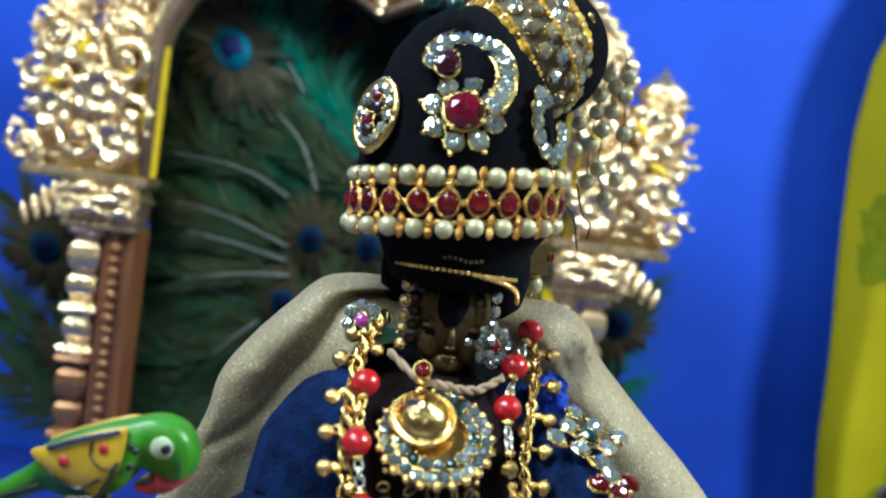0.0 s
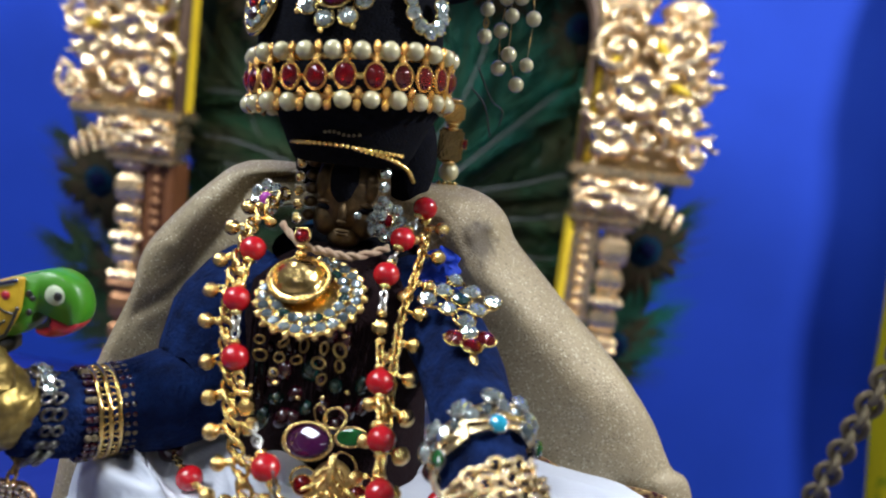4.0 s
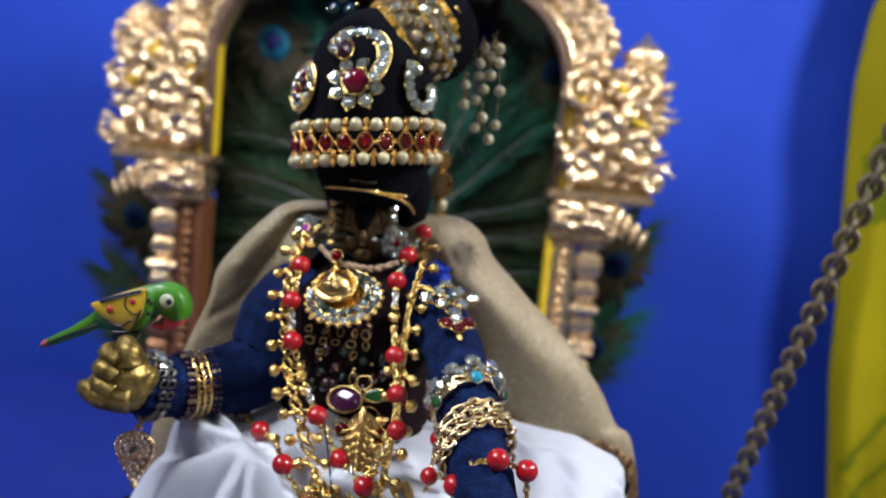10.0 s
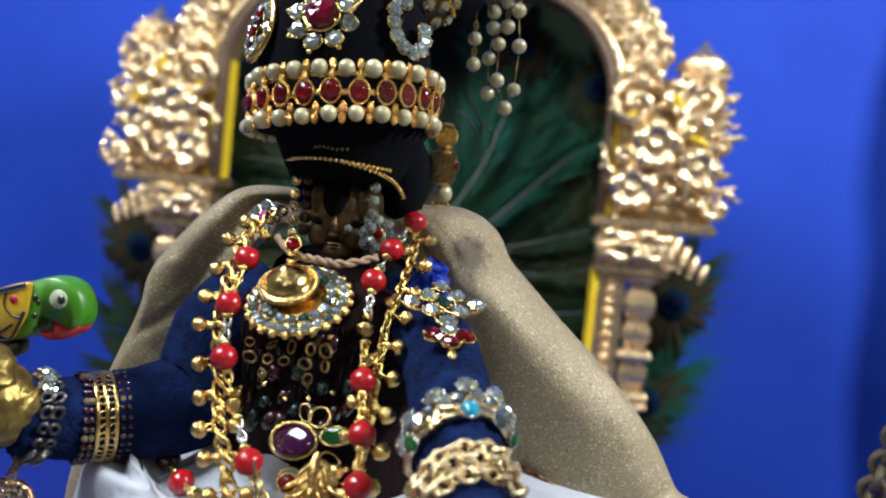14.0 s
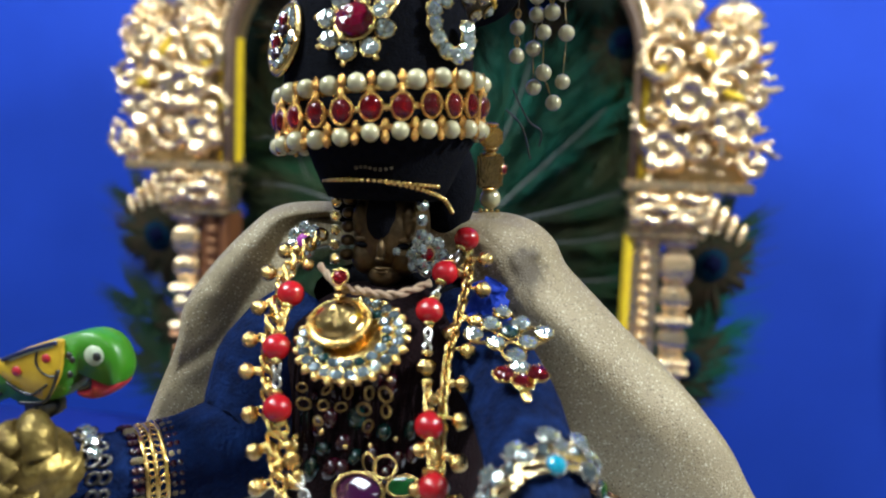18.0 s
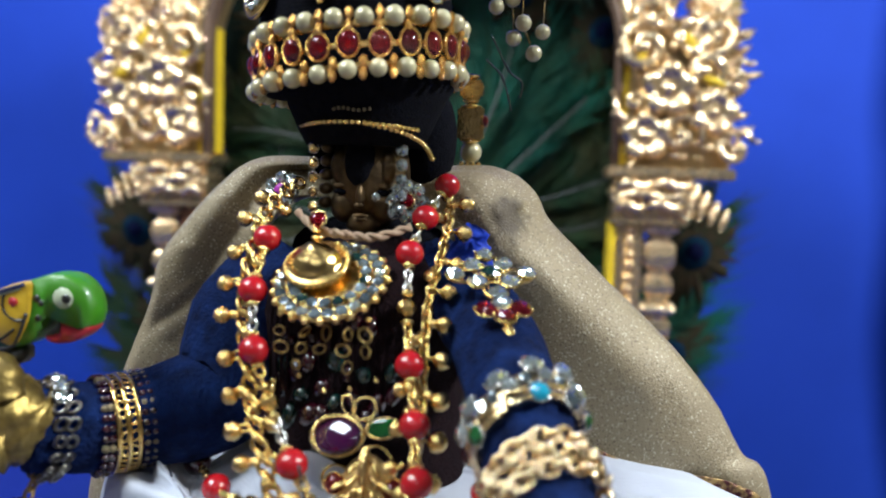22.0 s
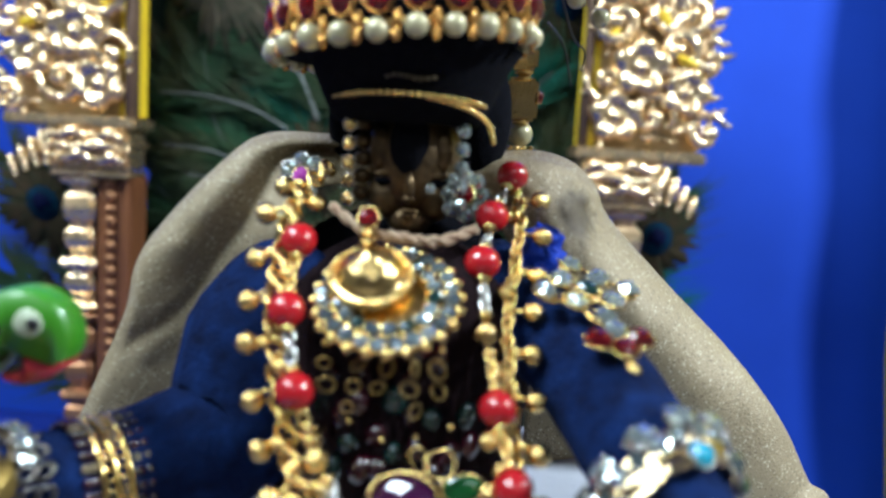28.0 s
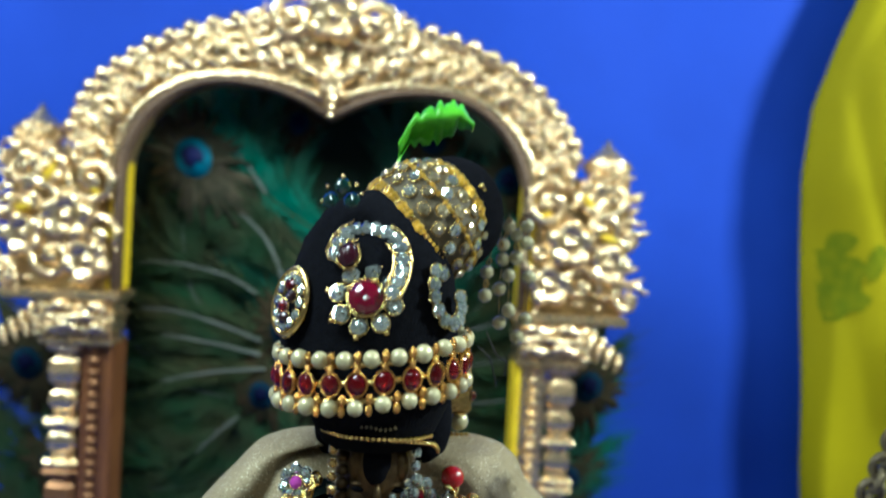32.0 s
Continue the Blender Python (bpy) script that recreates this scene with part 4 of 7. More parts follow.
# torso and lap
lathe(bm, [(0.030, 0.318), (0.036, 0.40), (0.034, 0.44), (0.031, 0.470), (0.0330, 0.496), (0.029, 0.506), (0.018, 0.5125), (0.010, 0.517)], (0.006, -0.011, 0), Matrix.Diagonal((1, 0.95, 1, 1)), 32, 1)
# head and hair
ball(bm, (0.0065, -0.010, 0.534), 0.0125, 24, 18, (0.93, 1.1, 1.32), mi=2)
ball(bm, (0.0065, -0.0232, 0.5280), 0.0021, 12, 8, (0.6, 0.9, 1.7), mi=2)
ball(bm, (0.0065, -0.0240, 0.5256), 0.0013, 12, 8, (1.2, 0.8, 0.7), mi=2)
ball(bm, (0.0065, -0.0224, 0.5228), 0.0015, 12, 8, (1.6, 0.5, 0.40), mi=2)
ball(bm, (0.0065, -0.0220, 0.5217), 0.0014, 12, 8, (1.4, 0.5, 0.45), mi=2)
ball(bm, (0.0065, -0.0180, 0.5205), 0.0040, 14, 10, (1.3, 0.9, 0.9), mi=2)
for s in (-1, 1):
    ball(bm, (0.0065 + s * 0.0055, -0.0178, 0.5256), 0.0048, 14, 10, (0.95, 0.8, 1.1), mi=2)
    ball(bm, (0.0065 + s * 0.0055, -0.0212, 0.5294), 0.0019, 12, 8, (1.5, 0.5, 0.5), mi=4)
    ball(bm, (0.0065 + s * 0.0055, -0.0210, 0.5310), 0.0021, 12, 8, (1.5, 0.6, 0.4), mi=2)
    ball(bm, (0.0065 + s * 0.0068, -0.0195, 0.5365), 0.0036, 12, 8, (0.8, 0.7, 1.5), mi=2)
for k in range(5):
    ball(bm, (-0.0048, -0.0165 - 0.0006 * k, 0.5420 - 0.0040 * k), 0.0025, 12, 8, (0.9, 0.9, 0.72), mi=2)
lathe(bm, [(0.0170, 0.5425), (0.0195, 0.547), (0.0235, 0.556), (0.0260, 0.560), (0.020, 0.566)], (0.0045, -0.0110, 0), None, 32, 4)
ball(bm, (0.0060, -0.0217, 0.5375), 0.0048, 16, 12, (0.95, 0.55, 1.75), mi=4)
ball(bm, (0.006, -0.001, 0.5115), 0.0115, 20, 12, (2.3, 1.1, 0.95), mi=4)
ball(bm, (0.0215, 0.0025, 0.5460), 0.0088, 18, 14, (1.0, 1.0, 1.9), mi=4)
ball(bm, (-0.0105, 0.0025, 0.5440), 0.0070, 18, 14, (0.8, 1.0, 1.8), mi=4)
# arms in navy velvet
LEFT_ARM = [(-0.018, -0.010, 0.507), (-0.0265, -0.021, 0.492), (-0.0315, -0.0290, 0.471), (-0.0525, -0.0485, 0.4665), (-0.0670, -0.0630, 0.4685)]
RIGHT_ARM = [(0.026, -0.006, 0.505), (0.0430, -0.031, 0.4960), (0.0530, -0.059, 0.4845), (0.0605, -0.083, 0.4690), (0.0650, -0.098, 0.4600), (0.0675, -0.110, 0.4510), (0.0690, -0.117, 0.4455)]
limb(bm, LEFT_ARM, [0.0125, 0.0162, 0.0162, 0.0122, 0.0106], 0, bumpy=0.012)
limb(bm, RIGHT_ARM, [0.012, 0.0118, 0.0112, 0.0106, 0.0102, 0.0096, 0.0092], 0, bumpy=0.012)
# gilded hands
hand = bmesh.new()
limb(hand, [(-0.0650, -0.0620, 0.4685), (-0.0678, -0.0655, 0.4720), (-0.0692, -0.0678, 0.4765), (-0.0690, -0.0678, 0.4825)], [0.0096, 0.0108, 0.0104, 0.0058], 3, 20, 18)
for pts, rr in (([(-0.0645, -0.0735, 0.4790), (-0.0660, -0.0725, 0.4845), (-0.0696, -0.0690, 0.4862)], [0.0042, 0.0044, 0.0034]),
                ([(-0.0685, -0.0745, 0.4800), (-0.0731, -0.0730, 0.4828), (-0.0759, -0.0670, 0.4815)], [0.0030, 0.0037, 0.0032]),
                ([(-0.0685, -0.0765, 0.4752), (-0.0738, -0.0755, 0.4778), (-0.0776, -0.0700, 0.4765)], [0.0032, 0.0036, 0.0030]),
                ([(-0.0685, -0.0770, 0.4700), (-0.0744, -0.0760, 0.4722), (-0.0789, -0.0710, 0.4715)], [0.0032, 0.0036, 0.0030]),
                ([(-0.0650, -0.0720, 0.4668), (-0.0744, -0.0745, 0.4678), (-0.0807, -0.0725, 0.4688), (-0.0831, -0.0700, 0.4703)], [0.0058, 0.0049, 0.0040, 0.0026])):
    limb(hand, pts, rr, 3, 12, 14)
for v in hand.verts:
    v.co += Vector((soft(v.co.x, v.co.y, v.co.z, 260), soft(v.co.y, v.co.z, v.co.x, 260), soft(v.co.z, v.co.x, v.co.y, 260))) * 0.0009
tmp = bpy.data.meshes.new("hand")
hand.to_mesh(tmp)
hand.free()
bm.from_mesh(tmp)
ball(bm, (0.0705, -0.1225, 0.4395), 0.0085, 16, 12, (0.95, 0.9, 1.25), mi=3)
for i in range(4):
    limb(bm, [(0.0665 + 0.0036 * i, -0.1285, 0.4385), (0.0675 + 0.0037 * i, -0.132, 0.430), (0.0680 + 0.0037 * i, -0.1315, 0.421)], [0.0031, 0.0029, 0.0022], 3, 8, 8)
solo("idol", bm, IDOL, "small dressed temple idol with dark face, navy sleeves and gilded hands", "statue")

# ---------- shawl ----------
OUT = smooth_path([(-0.104, 0.004, 0.330), (-0.0890, -0.006, 0.412), (-0.0805, -0.010, 0.446), (-0.0668, -0.014, 0.478), (-0.0600, -0.015, 0.4945), (-0.0575, -0.014, 0.507), (-0.0520, -0.012, 0.5165), (-0.0405, -0.010, 0.5300), (-0.0300, -0.004, 0.5385), (-0.010, 0.008, 0.5390),
                   (0.018, 0.012, 0.5378), (0.0415, 0.008, 0.5383), (0.0535, 0.010, 0.5315), (0.0590, 0.012, 0.5220), (0.0728, 0.013, 0.5085), (0.0940, 0.013, 0.4890), (0.1050, 0.013, 0.4775), (0.1150, 0.014, 0.4648), (0.1235, 0.015, 0.4500), (0.1350, 0.016, 0.4325), (0.150, 0.020, 0.330)], 120)
INN = smooth_path([(-0.040, 0.010, 0.330), (-0.0375, 0.000, 0.412), (-0.0350, -0.006, 0.446), (-0.0320, -0.012, 0.478), (-0.0300, -0.014, 0.493), (-0.0285, -0.015, 0.503), (-0.0255, -0.017, 0.512), (-0.0205, -0.018, 0.5205), (-0.0165, -0.014, 0.5265), (-0.008, -0.004, 0.528),
                   (0.018, -0.002, 0.527), (0.0250, -0.006, 0.525), (0.0310, -0.008, 0.516), (0.0345, -0.007, 0.508), (0.038, 0.000, 0.498), (0.040, 0.004, 0.482), (0.040, 0.006, 0.470), (0.040, 0.008, 0.457), (0.040, 0.010, 0.445), (0.042, 0.012, 0.425), (0.045, 0.014, 0.330)], 120)
# where the front layer of the cloth crosses the puffed back layer, along the left half
CREASE = [(2.9, 0.0), (3.3, 0.10), (4.0, 0.36), (4.6, 0.52), (5.5, 0.60), (6.5, 0.66), (7.4, 0.56), (8.2, 0.42), (9.0, 0.30)]



def shawl(u, v):
    k = min(max(u, 0), 1) * 120
    a = min(int(k), 119)
    f = k - a
    o, i = OUT[a].lerp(OUT[a + 1], f), INN[a].lerp(INN[a + 1], f)
    left = min(max((0.50 - u) / 0.06, 0), 1)
    back = o + Vector((0.004 * left, 0.020 + 0.016 * left, -0.012))
    out = (o - i).normalized() * 0.003
    if v < 0.3:
        w = v / 0.3
        p = back * (1 - w) ** 2 + (o + out + Vector((0, 0.010, 0))) * (2 * w * (1 - w)) + o * w * w
    else:
        q = (v - 0.3) / 0.7
        p = o.lerp(i, q)
        p.y -= 0.0040 * math.sqrt(min(q / 0.12, 1)) - 0.0040 * min(q / 0.5, 1)
        c = interp(CREASE, u * 20)
        puff = 0.0048 * math.sin(math.pi * min(q / max(c, 0.02), 1)) * min(max((u * 20 - 3.6) / 2.0, 0), 1)
        d = (q - c) / 0.26
        fold = 0.0022 * (1 - math.exp(-max(d, 0) ** 1.5 * 3)) * (1 - max(q - c, 0) * 0.9) if d > 0 else 0
        fold *= min(max((u * 20 - 1.0) / 2.0, 0), 1)
        low = 0.006 * math.sin(min(q * 1.2, 1) * math.pi) * min(max((3.2 - u * 20) / 1.2, 0), 1)
        plain = 0.009 * math.sin(min(q * 1.25, 1) * math.pi) + 0.0022 * math.sin(q * 7 + u * 16) * min(q * 4, 1)
        p.y -= (puff + fold + low) * left + plain * (1 - left)
        p.z += 0.0012 * math.sin(q * math.pi * 2.2 + u * 9) * (1 - 0.7 * left)
    w = 0.0011 * soft(p.x, p.y, p.z, 55) + 0.0003 * soft(p.x, p.y, p.z, 190)
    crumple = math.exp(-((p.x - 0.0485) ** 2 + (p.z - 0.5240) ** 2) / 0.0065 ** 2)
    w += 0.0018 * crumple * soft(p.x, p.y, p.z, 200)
    return p.x, p.y + w, p.z + 0.35 * w


shawl_thing = thing("beige_shawl", (0.006, 0.0, 0.33), "beige shimmering mesh shawl draped over the idol's shoulders", "shawl")
bm = bmesh.new()
sheet(bm, shawl, 200, 64, 0.0009)
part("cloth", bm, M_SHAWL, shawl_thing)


def hem(u, v):
    q = 0.62 * u
    p = Vector(shawl((19.02 - 2.6 * q + 0.42 * v) / 20, 0.3 + 0.7 * q))
    return p.x, p.y - 0.0014, p.z


bm = bmesh.new()
sheet(bm, hem, 40, 6, 0.0006)
M_BROCADE = mat("gold_brocade", (0.40, 0.26, 0.10), 0.40, 0.7, (0.055, 0.012, 0.016), 380, 0.35, 0.8, 700)
part("hem", bm, M_BROCADE, shawl_thing, "gold and maroon brocade hem")

# ---------- white skirt ----------
def skirt(u, v):
    a = u * math.tau
    c, s = math.cos(a), math.sin(a)
    right = min(max((c - 0.1) / 0.6, 0), 1)
    front = min(max(-s, 0), 1)
    rx = interp([(0, 0.032), (0.2, 0.046), (0.42, 0.060), (0.55, 0.075), (0.7, 0.093), (1, 0.128)], v) * (1 - right) + interp([(0, 0.034), (0.2, 0.060), (0.45, 0.100), (0.62, 0.118), (0.75, 0.122), (1, 0.132)], v) * right
    z = interp([(0, 0.457), (0.18, 0.4505), (0.30, 0.4500), (0.41, 0.4570), (0.48, 0.451), (0.55, 0.436), (0.7, 0.398), (1, 0.320)], v) * (1 - right) + interp([(0, 0.452), (0.2, 0.452), (0.45, 0.449), (0.62, 0.441), (0.75, 0.418), (1, 0.320)], v) * right
    ry = interp([(0, 0.034), (0.2, 0.046), (0.45, 0.064), (0.7, 0.080), (1, 0.100)], v)
    fold = math.sin(a * 15 + 1.6 * math.sin(a * 3) + v) * 0.6 + math.sin(a * 27 + 2 + 2 * v) * 0.4
    amp = (0.0042 - 0.0036 * min(front * 1.5, 1)) * min(v * 2.2, 1)
    x, y = 0.006 + c * (rx + fold * amp), -0.010 + s * (ry + fold * amp)
    z += fold * 0.0014 * min(v * 3, 1) * (1 - min(front * 1.5, 1)) + 0.004 * soft(c, s, v, 2.5) - 0.012 * math.exp(-(((c - 0.10) / 0.42) ** 2)) * front * math.sin(min(v * 1.6, 1) * math.pi)
    z -= 0.013 * right * front * min(max((v - 0.15) / 0.35, 0), 1)
    # pleats fan out from the gather under the bead string
    dx, dz = x + 0.021, 0.452 - z
    th = math.atan2(dx, dz + 0.004)
    ph = th * 1.9 + 0.10 * math.sin(th * 5)
    ph -= math.floor(ph)
    pleat = abs(math.sin(math.pi * ph ** 0.8)) ** 0.8
    lift = 0.0170 * min(front * 1.4, 1) * min(max((math.hypot(dx, dz) - 0.004) / 0.035, 0), 1) * (pleat - 0.55)
    y -= lift * 0.8
    z += lift * 0.9
    # loose folds hang beside the arm
    k = min(max((x - 0.038) / 0.02, 0), 1) * min(front * 2, 1)
    y -= 0.0060 * k * math.sin(x * 330 + 24 * z + 1.5 * soft(x, z, 0.3, 30))
    # the bead string presses the cloth down along its line
    k = min(max(((x + 0.032) * 0.026 + (y + 0.039) * -0.040) / 0.00228, 0), 1)
    off = math.hypot(x + 0.032 - 0.026 * k, y + 0.039 + 0.040 * k)
    top = 0.4488
    if z > top:
        z -= (z - top) * math.exp(-((off / 0.0075) ** 2))
    return x, y, z


skirt_thing = thing("white_skirt", (0.006, -0.01, 0.32), "white pleated cotton skirt spread over the idol's lap", "skirt")
bm = bmesh.new()
sheet(bm, skirt, 480, 90, 0.0, wrap=True)
part("cloth", bm, M_WHITE, skirt_thing)


def lifted(u, v, h):
    p = Vector(skirt(u, v))
    q = Vector((p.x - 0.006, p.y + 0.010, 0.03)).normalized()
    return p + q * h


def border(u, v):
    """The brocade border, whose upper edge drops away towards the front."""
    w = 0.40 + 0.24 * u
    top = 0.668 + 10 * max(0.0, w - 0.53) ** 2
    return lifted(w, top + (0.87 - top) * v, 0.0012)


bm = bmesh.new()
sheet(bm, border, 40, 14, 0.0004)
part("brocade_border", bm, M_BROCADE, skirt_thing, "gold and maroon brocade border")
bm = bmesh.new()
tube(bm, [border(k / 40, 0.0) for k in range(41)], 0.0012, 6, flat=1.6)
part("maroon_piping", bm, M_MAROON, skirt_thing, "dark maroon edging")
bm = bmesh.new()
tube(bm, [lifted(-0.05 + 0.10 * k / 40, 0.66, 0.0008) for k in range(41)], 0.0012, 6)
part("dark_piping", bm, M_BLACK, skirt_thing, "black edging")

# ---------- turban ----------
turban = thing("turban", (0.004, -0.010, 0.556), "black velvet cap with a rolled side bun", "turban")
bm = bmesh.new()
lathe(bm, [(0.0262, 0.556), (0.0282, 0.563), (0.0282, 0.574), (0.0275, 0.584), (0.0258, 0.595), (0.0222, 0.606), (0.0165, 0.6145), (0.0100, 0.6195), (0.0030, 0.622)], (0.0015, -0.0115, 0), Matrix.Diagonal((1, 0.82, 1, 1)), 40)
part("cap", bm, M_BLACK, turban)
bm = bmesh.new()
ball(bm, (0.0255, 0.004, 0.6155), 0.0185, 28, 20, (1.0, 0.9, 1.08))
part("bun", bm, M_BLACK, turban)

# ---------- shared jewellery pieces ----------
def gem_mesh(m, seg=8, uneven=0.0):
    b = bmesh.new()
    lathe(b, [(0.85, 0.0), (1.0, 0.28), (0.95, 0.40), (0.68, 0.66), (0.36, 0.80), (0.02, 0.83)], seg=seg)
    if uneven:
        cut = random.Random(4)
        for v in b.verts:
            if v.co.z > 0.3:
                v.co += Vector((cut.uniform(-1, 1), cut.uniform(-1, 1), cut.uniform(-1, 1))) * uneven
        bmesh.ops.triangulate(b, faces=list(b.faces))
    return mesh_of(b, m, smooth=False, name="gem")


def dome_mesh(m, high=0.7):
    b = bmesh.new()
    lathe(b, [(math.cos(k * math.pi / 14), high * math.sin(k * math.pi / 14)) for k in range(7)] + [(0.02, high)], seg=18)
    return mesh_of(b, m, name="cabochon")


def ball_mesh(m, u=18, v=12):
    b = bmesh.new()
    ball(b, (0, 0, 0), 1.0, u, v)
    return mesh_of(b, m, name="bead")


def ring_mesh(m, r=1.0, w=0.2, n=18, seg=6, sx=1.0):
    b = bmesh.new()
    tube(b, [Vector((math.cos(k * math.tau / n) * r * sx, math.sin(k * math.tau / n) * r, 0)) for k in range(n)], w, seg, closed=True)
    return mesh_of(b, m, name="ring")


def setting_mesh(m, prongs=4):
    b = bmesh.new()
    lathe(b, [(0.8, -0.25), (0.98, -0.1), (1.09, 0.14), (1.04, 0.22), (0.95, 0.18)], seg=14)
    for k in range(prongs):
        a = (k + 0.5) * math.tau / prongs
        ball(b, (math.cos(a) * 1.03, math.sin(a) * 1.03, 0.27), 0.18, 6, 5)
    return mesh_of(b, m, name="setting")


CRYSTAL, SMOKE, RUBYGEM, GREENGEM, TEALGEM, DKGEM, PINKGEM = (gem_mesh(m, 8, 0.13 if m in (M_CRYSTAL, M_SMOKE) else 0.05) for m in (M_CRYSTAL, M_SMOKE, M_RUBY, M_GREEN, M_TEAL, M_DKGREEN, M_PINK))
GARNETGEM, CHAMPAGNE = gem_mesh(M_GARNET, 8, 0.05), gem_mesh(mat("champagne_crystal", (0.70, 0.60, 0.38), 0.10, 0.7, (0.18, 0.14, 0.07), 900, 0.6, coat=0.5, random_hue=0.25), 8, 0.13)
RUBYDOME, GARNETBALL, PEARL, CORAL, GOLDBALL, DKBALL = dome_mesh(M_CABOCHON), ball_mesh(M_GARNET), ball_mesh(M_PEARL), ball_mesh(M_CORAL), ball_mesh(M_GOLD, 14, 10), ball_mesh(M_DKGREEN, 12, 8)
IRONBALL = ball_mesh(M_IRON, 8, 6)
M_ORANGE_GOLD = mat("orange_gold", (0.95, 0.56, 0.19), 0.17, 1.0, (0.62, 0.30, 0.06), 260, 0.8, 0.4, 700, rvar=0.1)
BRACKET = ball_mesh(M_ORANGE_GOLD, 6, 5)
b = bmesh.new()
lathe(b, [(0.02, 0.05), (0.98, 0.05), (1.04, -0.25), (1.15, -0.1), (1.17, 0.20), (1.09, 0.30), (1.0, 0.26), (0.98, 0.10)], seg=18)
BEZEL = mesh_of(b, M_ORANGE_GOLD, name="bezel")
SETTING, SETTING_S, LINK, LINK_S, RING = setting_mesh(M_GOLD), setting_mesh(M_SILVER), ring_mesh(M_GOLD, 1.0, 0.27, 14, 6, 0.68), ring_mesh(M_SILVER, 1.0, 0.27, 14, 6, 0.7), ring_mesh(M_GOLD, 1.0, 0.12, 20, 6)
HOOK = ring_mesh(mat("dull_gold", (0.36, 0.25, 0.09), 0.26, 1.0, (0.18, 0.11, 0.04), 260, 0.8, 0.3, 700, rvar=0.1), 1.0, 0.20, 14, 6, 0.8)
LINK_D = ring_mesh(M_GOLD2, 1.0, 0.30, 14, 6, 0.72)
b = bmesh.new()
ball(b, (0, 0, 0), 1.0, 14, 10)
tube(b, [Vector((math.cos(k * 0.7) * 0.45, 0, 1.25 + math.sin(k * 0.7) * 0.45)) for k in range(9)], 0.16, 6, closed=True)
tube(b, [Vector((math.cos(k * 0.4) * 1.0, math.sin(k * 0.4) * 1.0, 0)) for k in range(16)], 0.09, 5, closed=True)
BELL = mesh_of(b, M_GOLD, name="bell")
b = bmesh.new()
lathe(b, [(0.45, -0.9), (1.0, -0.35), (1.0, 0.35), (0.45, 0.9)], seg=6)
NUGGET = mesh_of(b, M_GOLD, smooth=False, name="nugget")


def stone(me, holder, at, normal, r, spin=0.0, sx=1.0, sy=1.0, set_me=None, name="gem", label=""):
    """A stone in its setting."""
    tip = random.Random(int(at[0] * 1e6) * 31 + int(at[2] * 1e6))
    m = facing(at, normal, spin) @ Matrix.Diagonal((r * sx, r * sy, r, 1))
    g = put(name, me, holder, m @ pose(0, 0, 0, tip.uniform(-13, 13), tip.uniform(-13, 13), 0), label)
    if set_me is not False:
        put("setting", set_me or SETTING, g, m)
    return g


def bead(me, holder, at, r, name="bead", s=(1, 1, 1), spin=(0, 0, 0)):
    return put(name, me, holder, Matrix.Translation(at) @ pose(0, 0, 0, *spin) @ Matrix.Diagonal((r * s[0], r * s[1], r * s[2], 1)))


def chain(holder, path, me, size, pitch, name="link", phase=0):
    pts = even(path, pitch)
    for i, (a, c) in enumerate(zip(pts, pts[1:])):
        d = (c - a).normalized()
        q = d.to_track_quat("Y", "Z").to_matrix().to_4x4()
        put(name, me, holder, Matrix.Translation((a + c) / 2) @ q @ pose(0, 0, 0, 0, (i + phase) % 2 * 90 + 35, 0) @ Matrix.Scale(size, 4))


def wire(holder, path, r, m, name="wire"):
    bb = bmesh.new()
    tube(bb, path, r, 6)
    return part(name, bb, m, holder)


def V(*p):
    return Vector(p)


# ---------- head band ----------
BC = V(0.0028, -0.0120, 0.5665)
band = thing("head_band", (BC.x, BC.y, 0.556), "gold head band of pearls and oval red stones round the cap", "jewellery")
RB_ = 0.0293


def on_band(a, dz, out=0.0):
    n = V(math.sin(a), -math.cos(a), 0)
    tilt = 0.04 * n.x * RB_ * 3
    return BC + n * (RB_ + out) + V(0, 0, dz + tilt), n


for dz in (-0.0052, 0.0, 0.0052):
    bm = bmesh.new()
    tube(bm, [on_band(k * math.tau / 60, dz, -0.0012)[0] for k in range(60)], 0.0011, 6, closed=True)
    part("gold_rail", bm, M_GOLD, band)
rnd = random.Random(8)
for i in range(24):
    a = radians(-172 + i * 15.0)
    p, n = on_band(a + radians(rnd.uniform(-1, 1)), rnd.uniform(-0.0003, 0.0003))
    stone(RUBYDOME, band, p + n * 0.0004, n, 0.0030, 0, 0.92, 1.10, BEZEL, name="red_stone")
    for dz in (-0.0066, 0.0068):
        p, n = on_band(a + radians(7.5 * (dz > 0)), dz + rnd.uniform(-0.0003, 0.0003), 0.0002)
        bead(PEARL, band, p, 0.0026 * rnd.uniform(0.93, 1.05), "pearl", spin=(rnd.uniform(0, 180), 0, 0))
    for q in (0, 1):
        p, n = on_band(a + radians(q * 7.5), (0.0044 if q == 0 else -0.0044), 0.0006)
        bead(BRACKET, band, p, 0.0012, "gold_bracket", (1.0, 0.9, 1.45), (0, 0, math.degrees(a)))
        p, n = on_band(a + radians(q * 7.5), (0.0076 if q == 0 else -0.0076), 0.0006)
        bead(BRACKET, band, p, 0.00125, "gold_bracket", (1.0, 0.9, 1.5), (0, 0, math.degrees(a)))

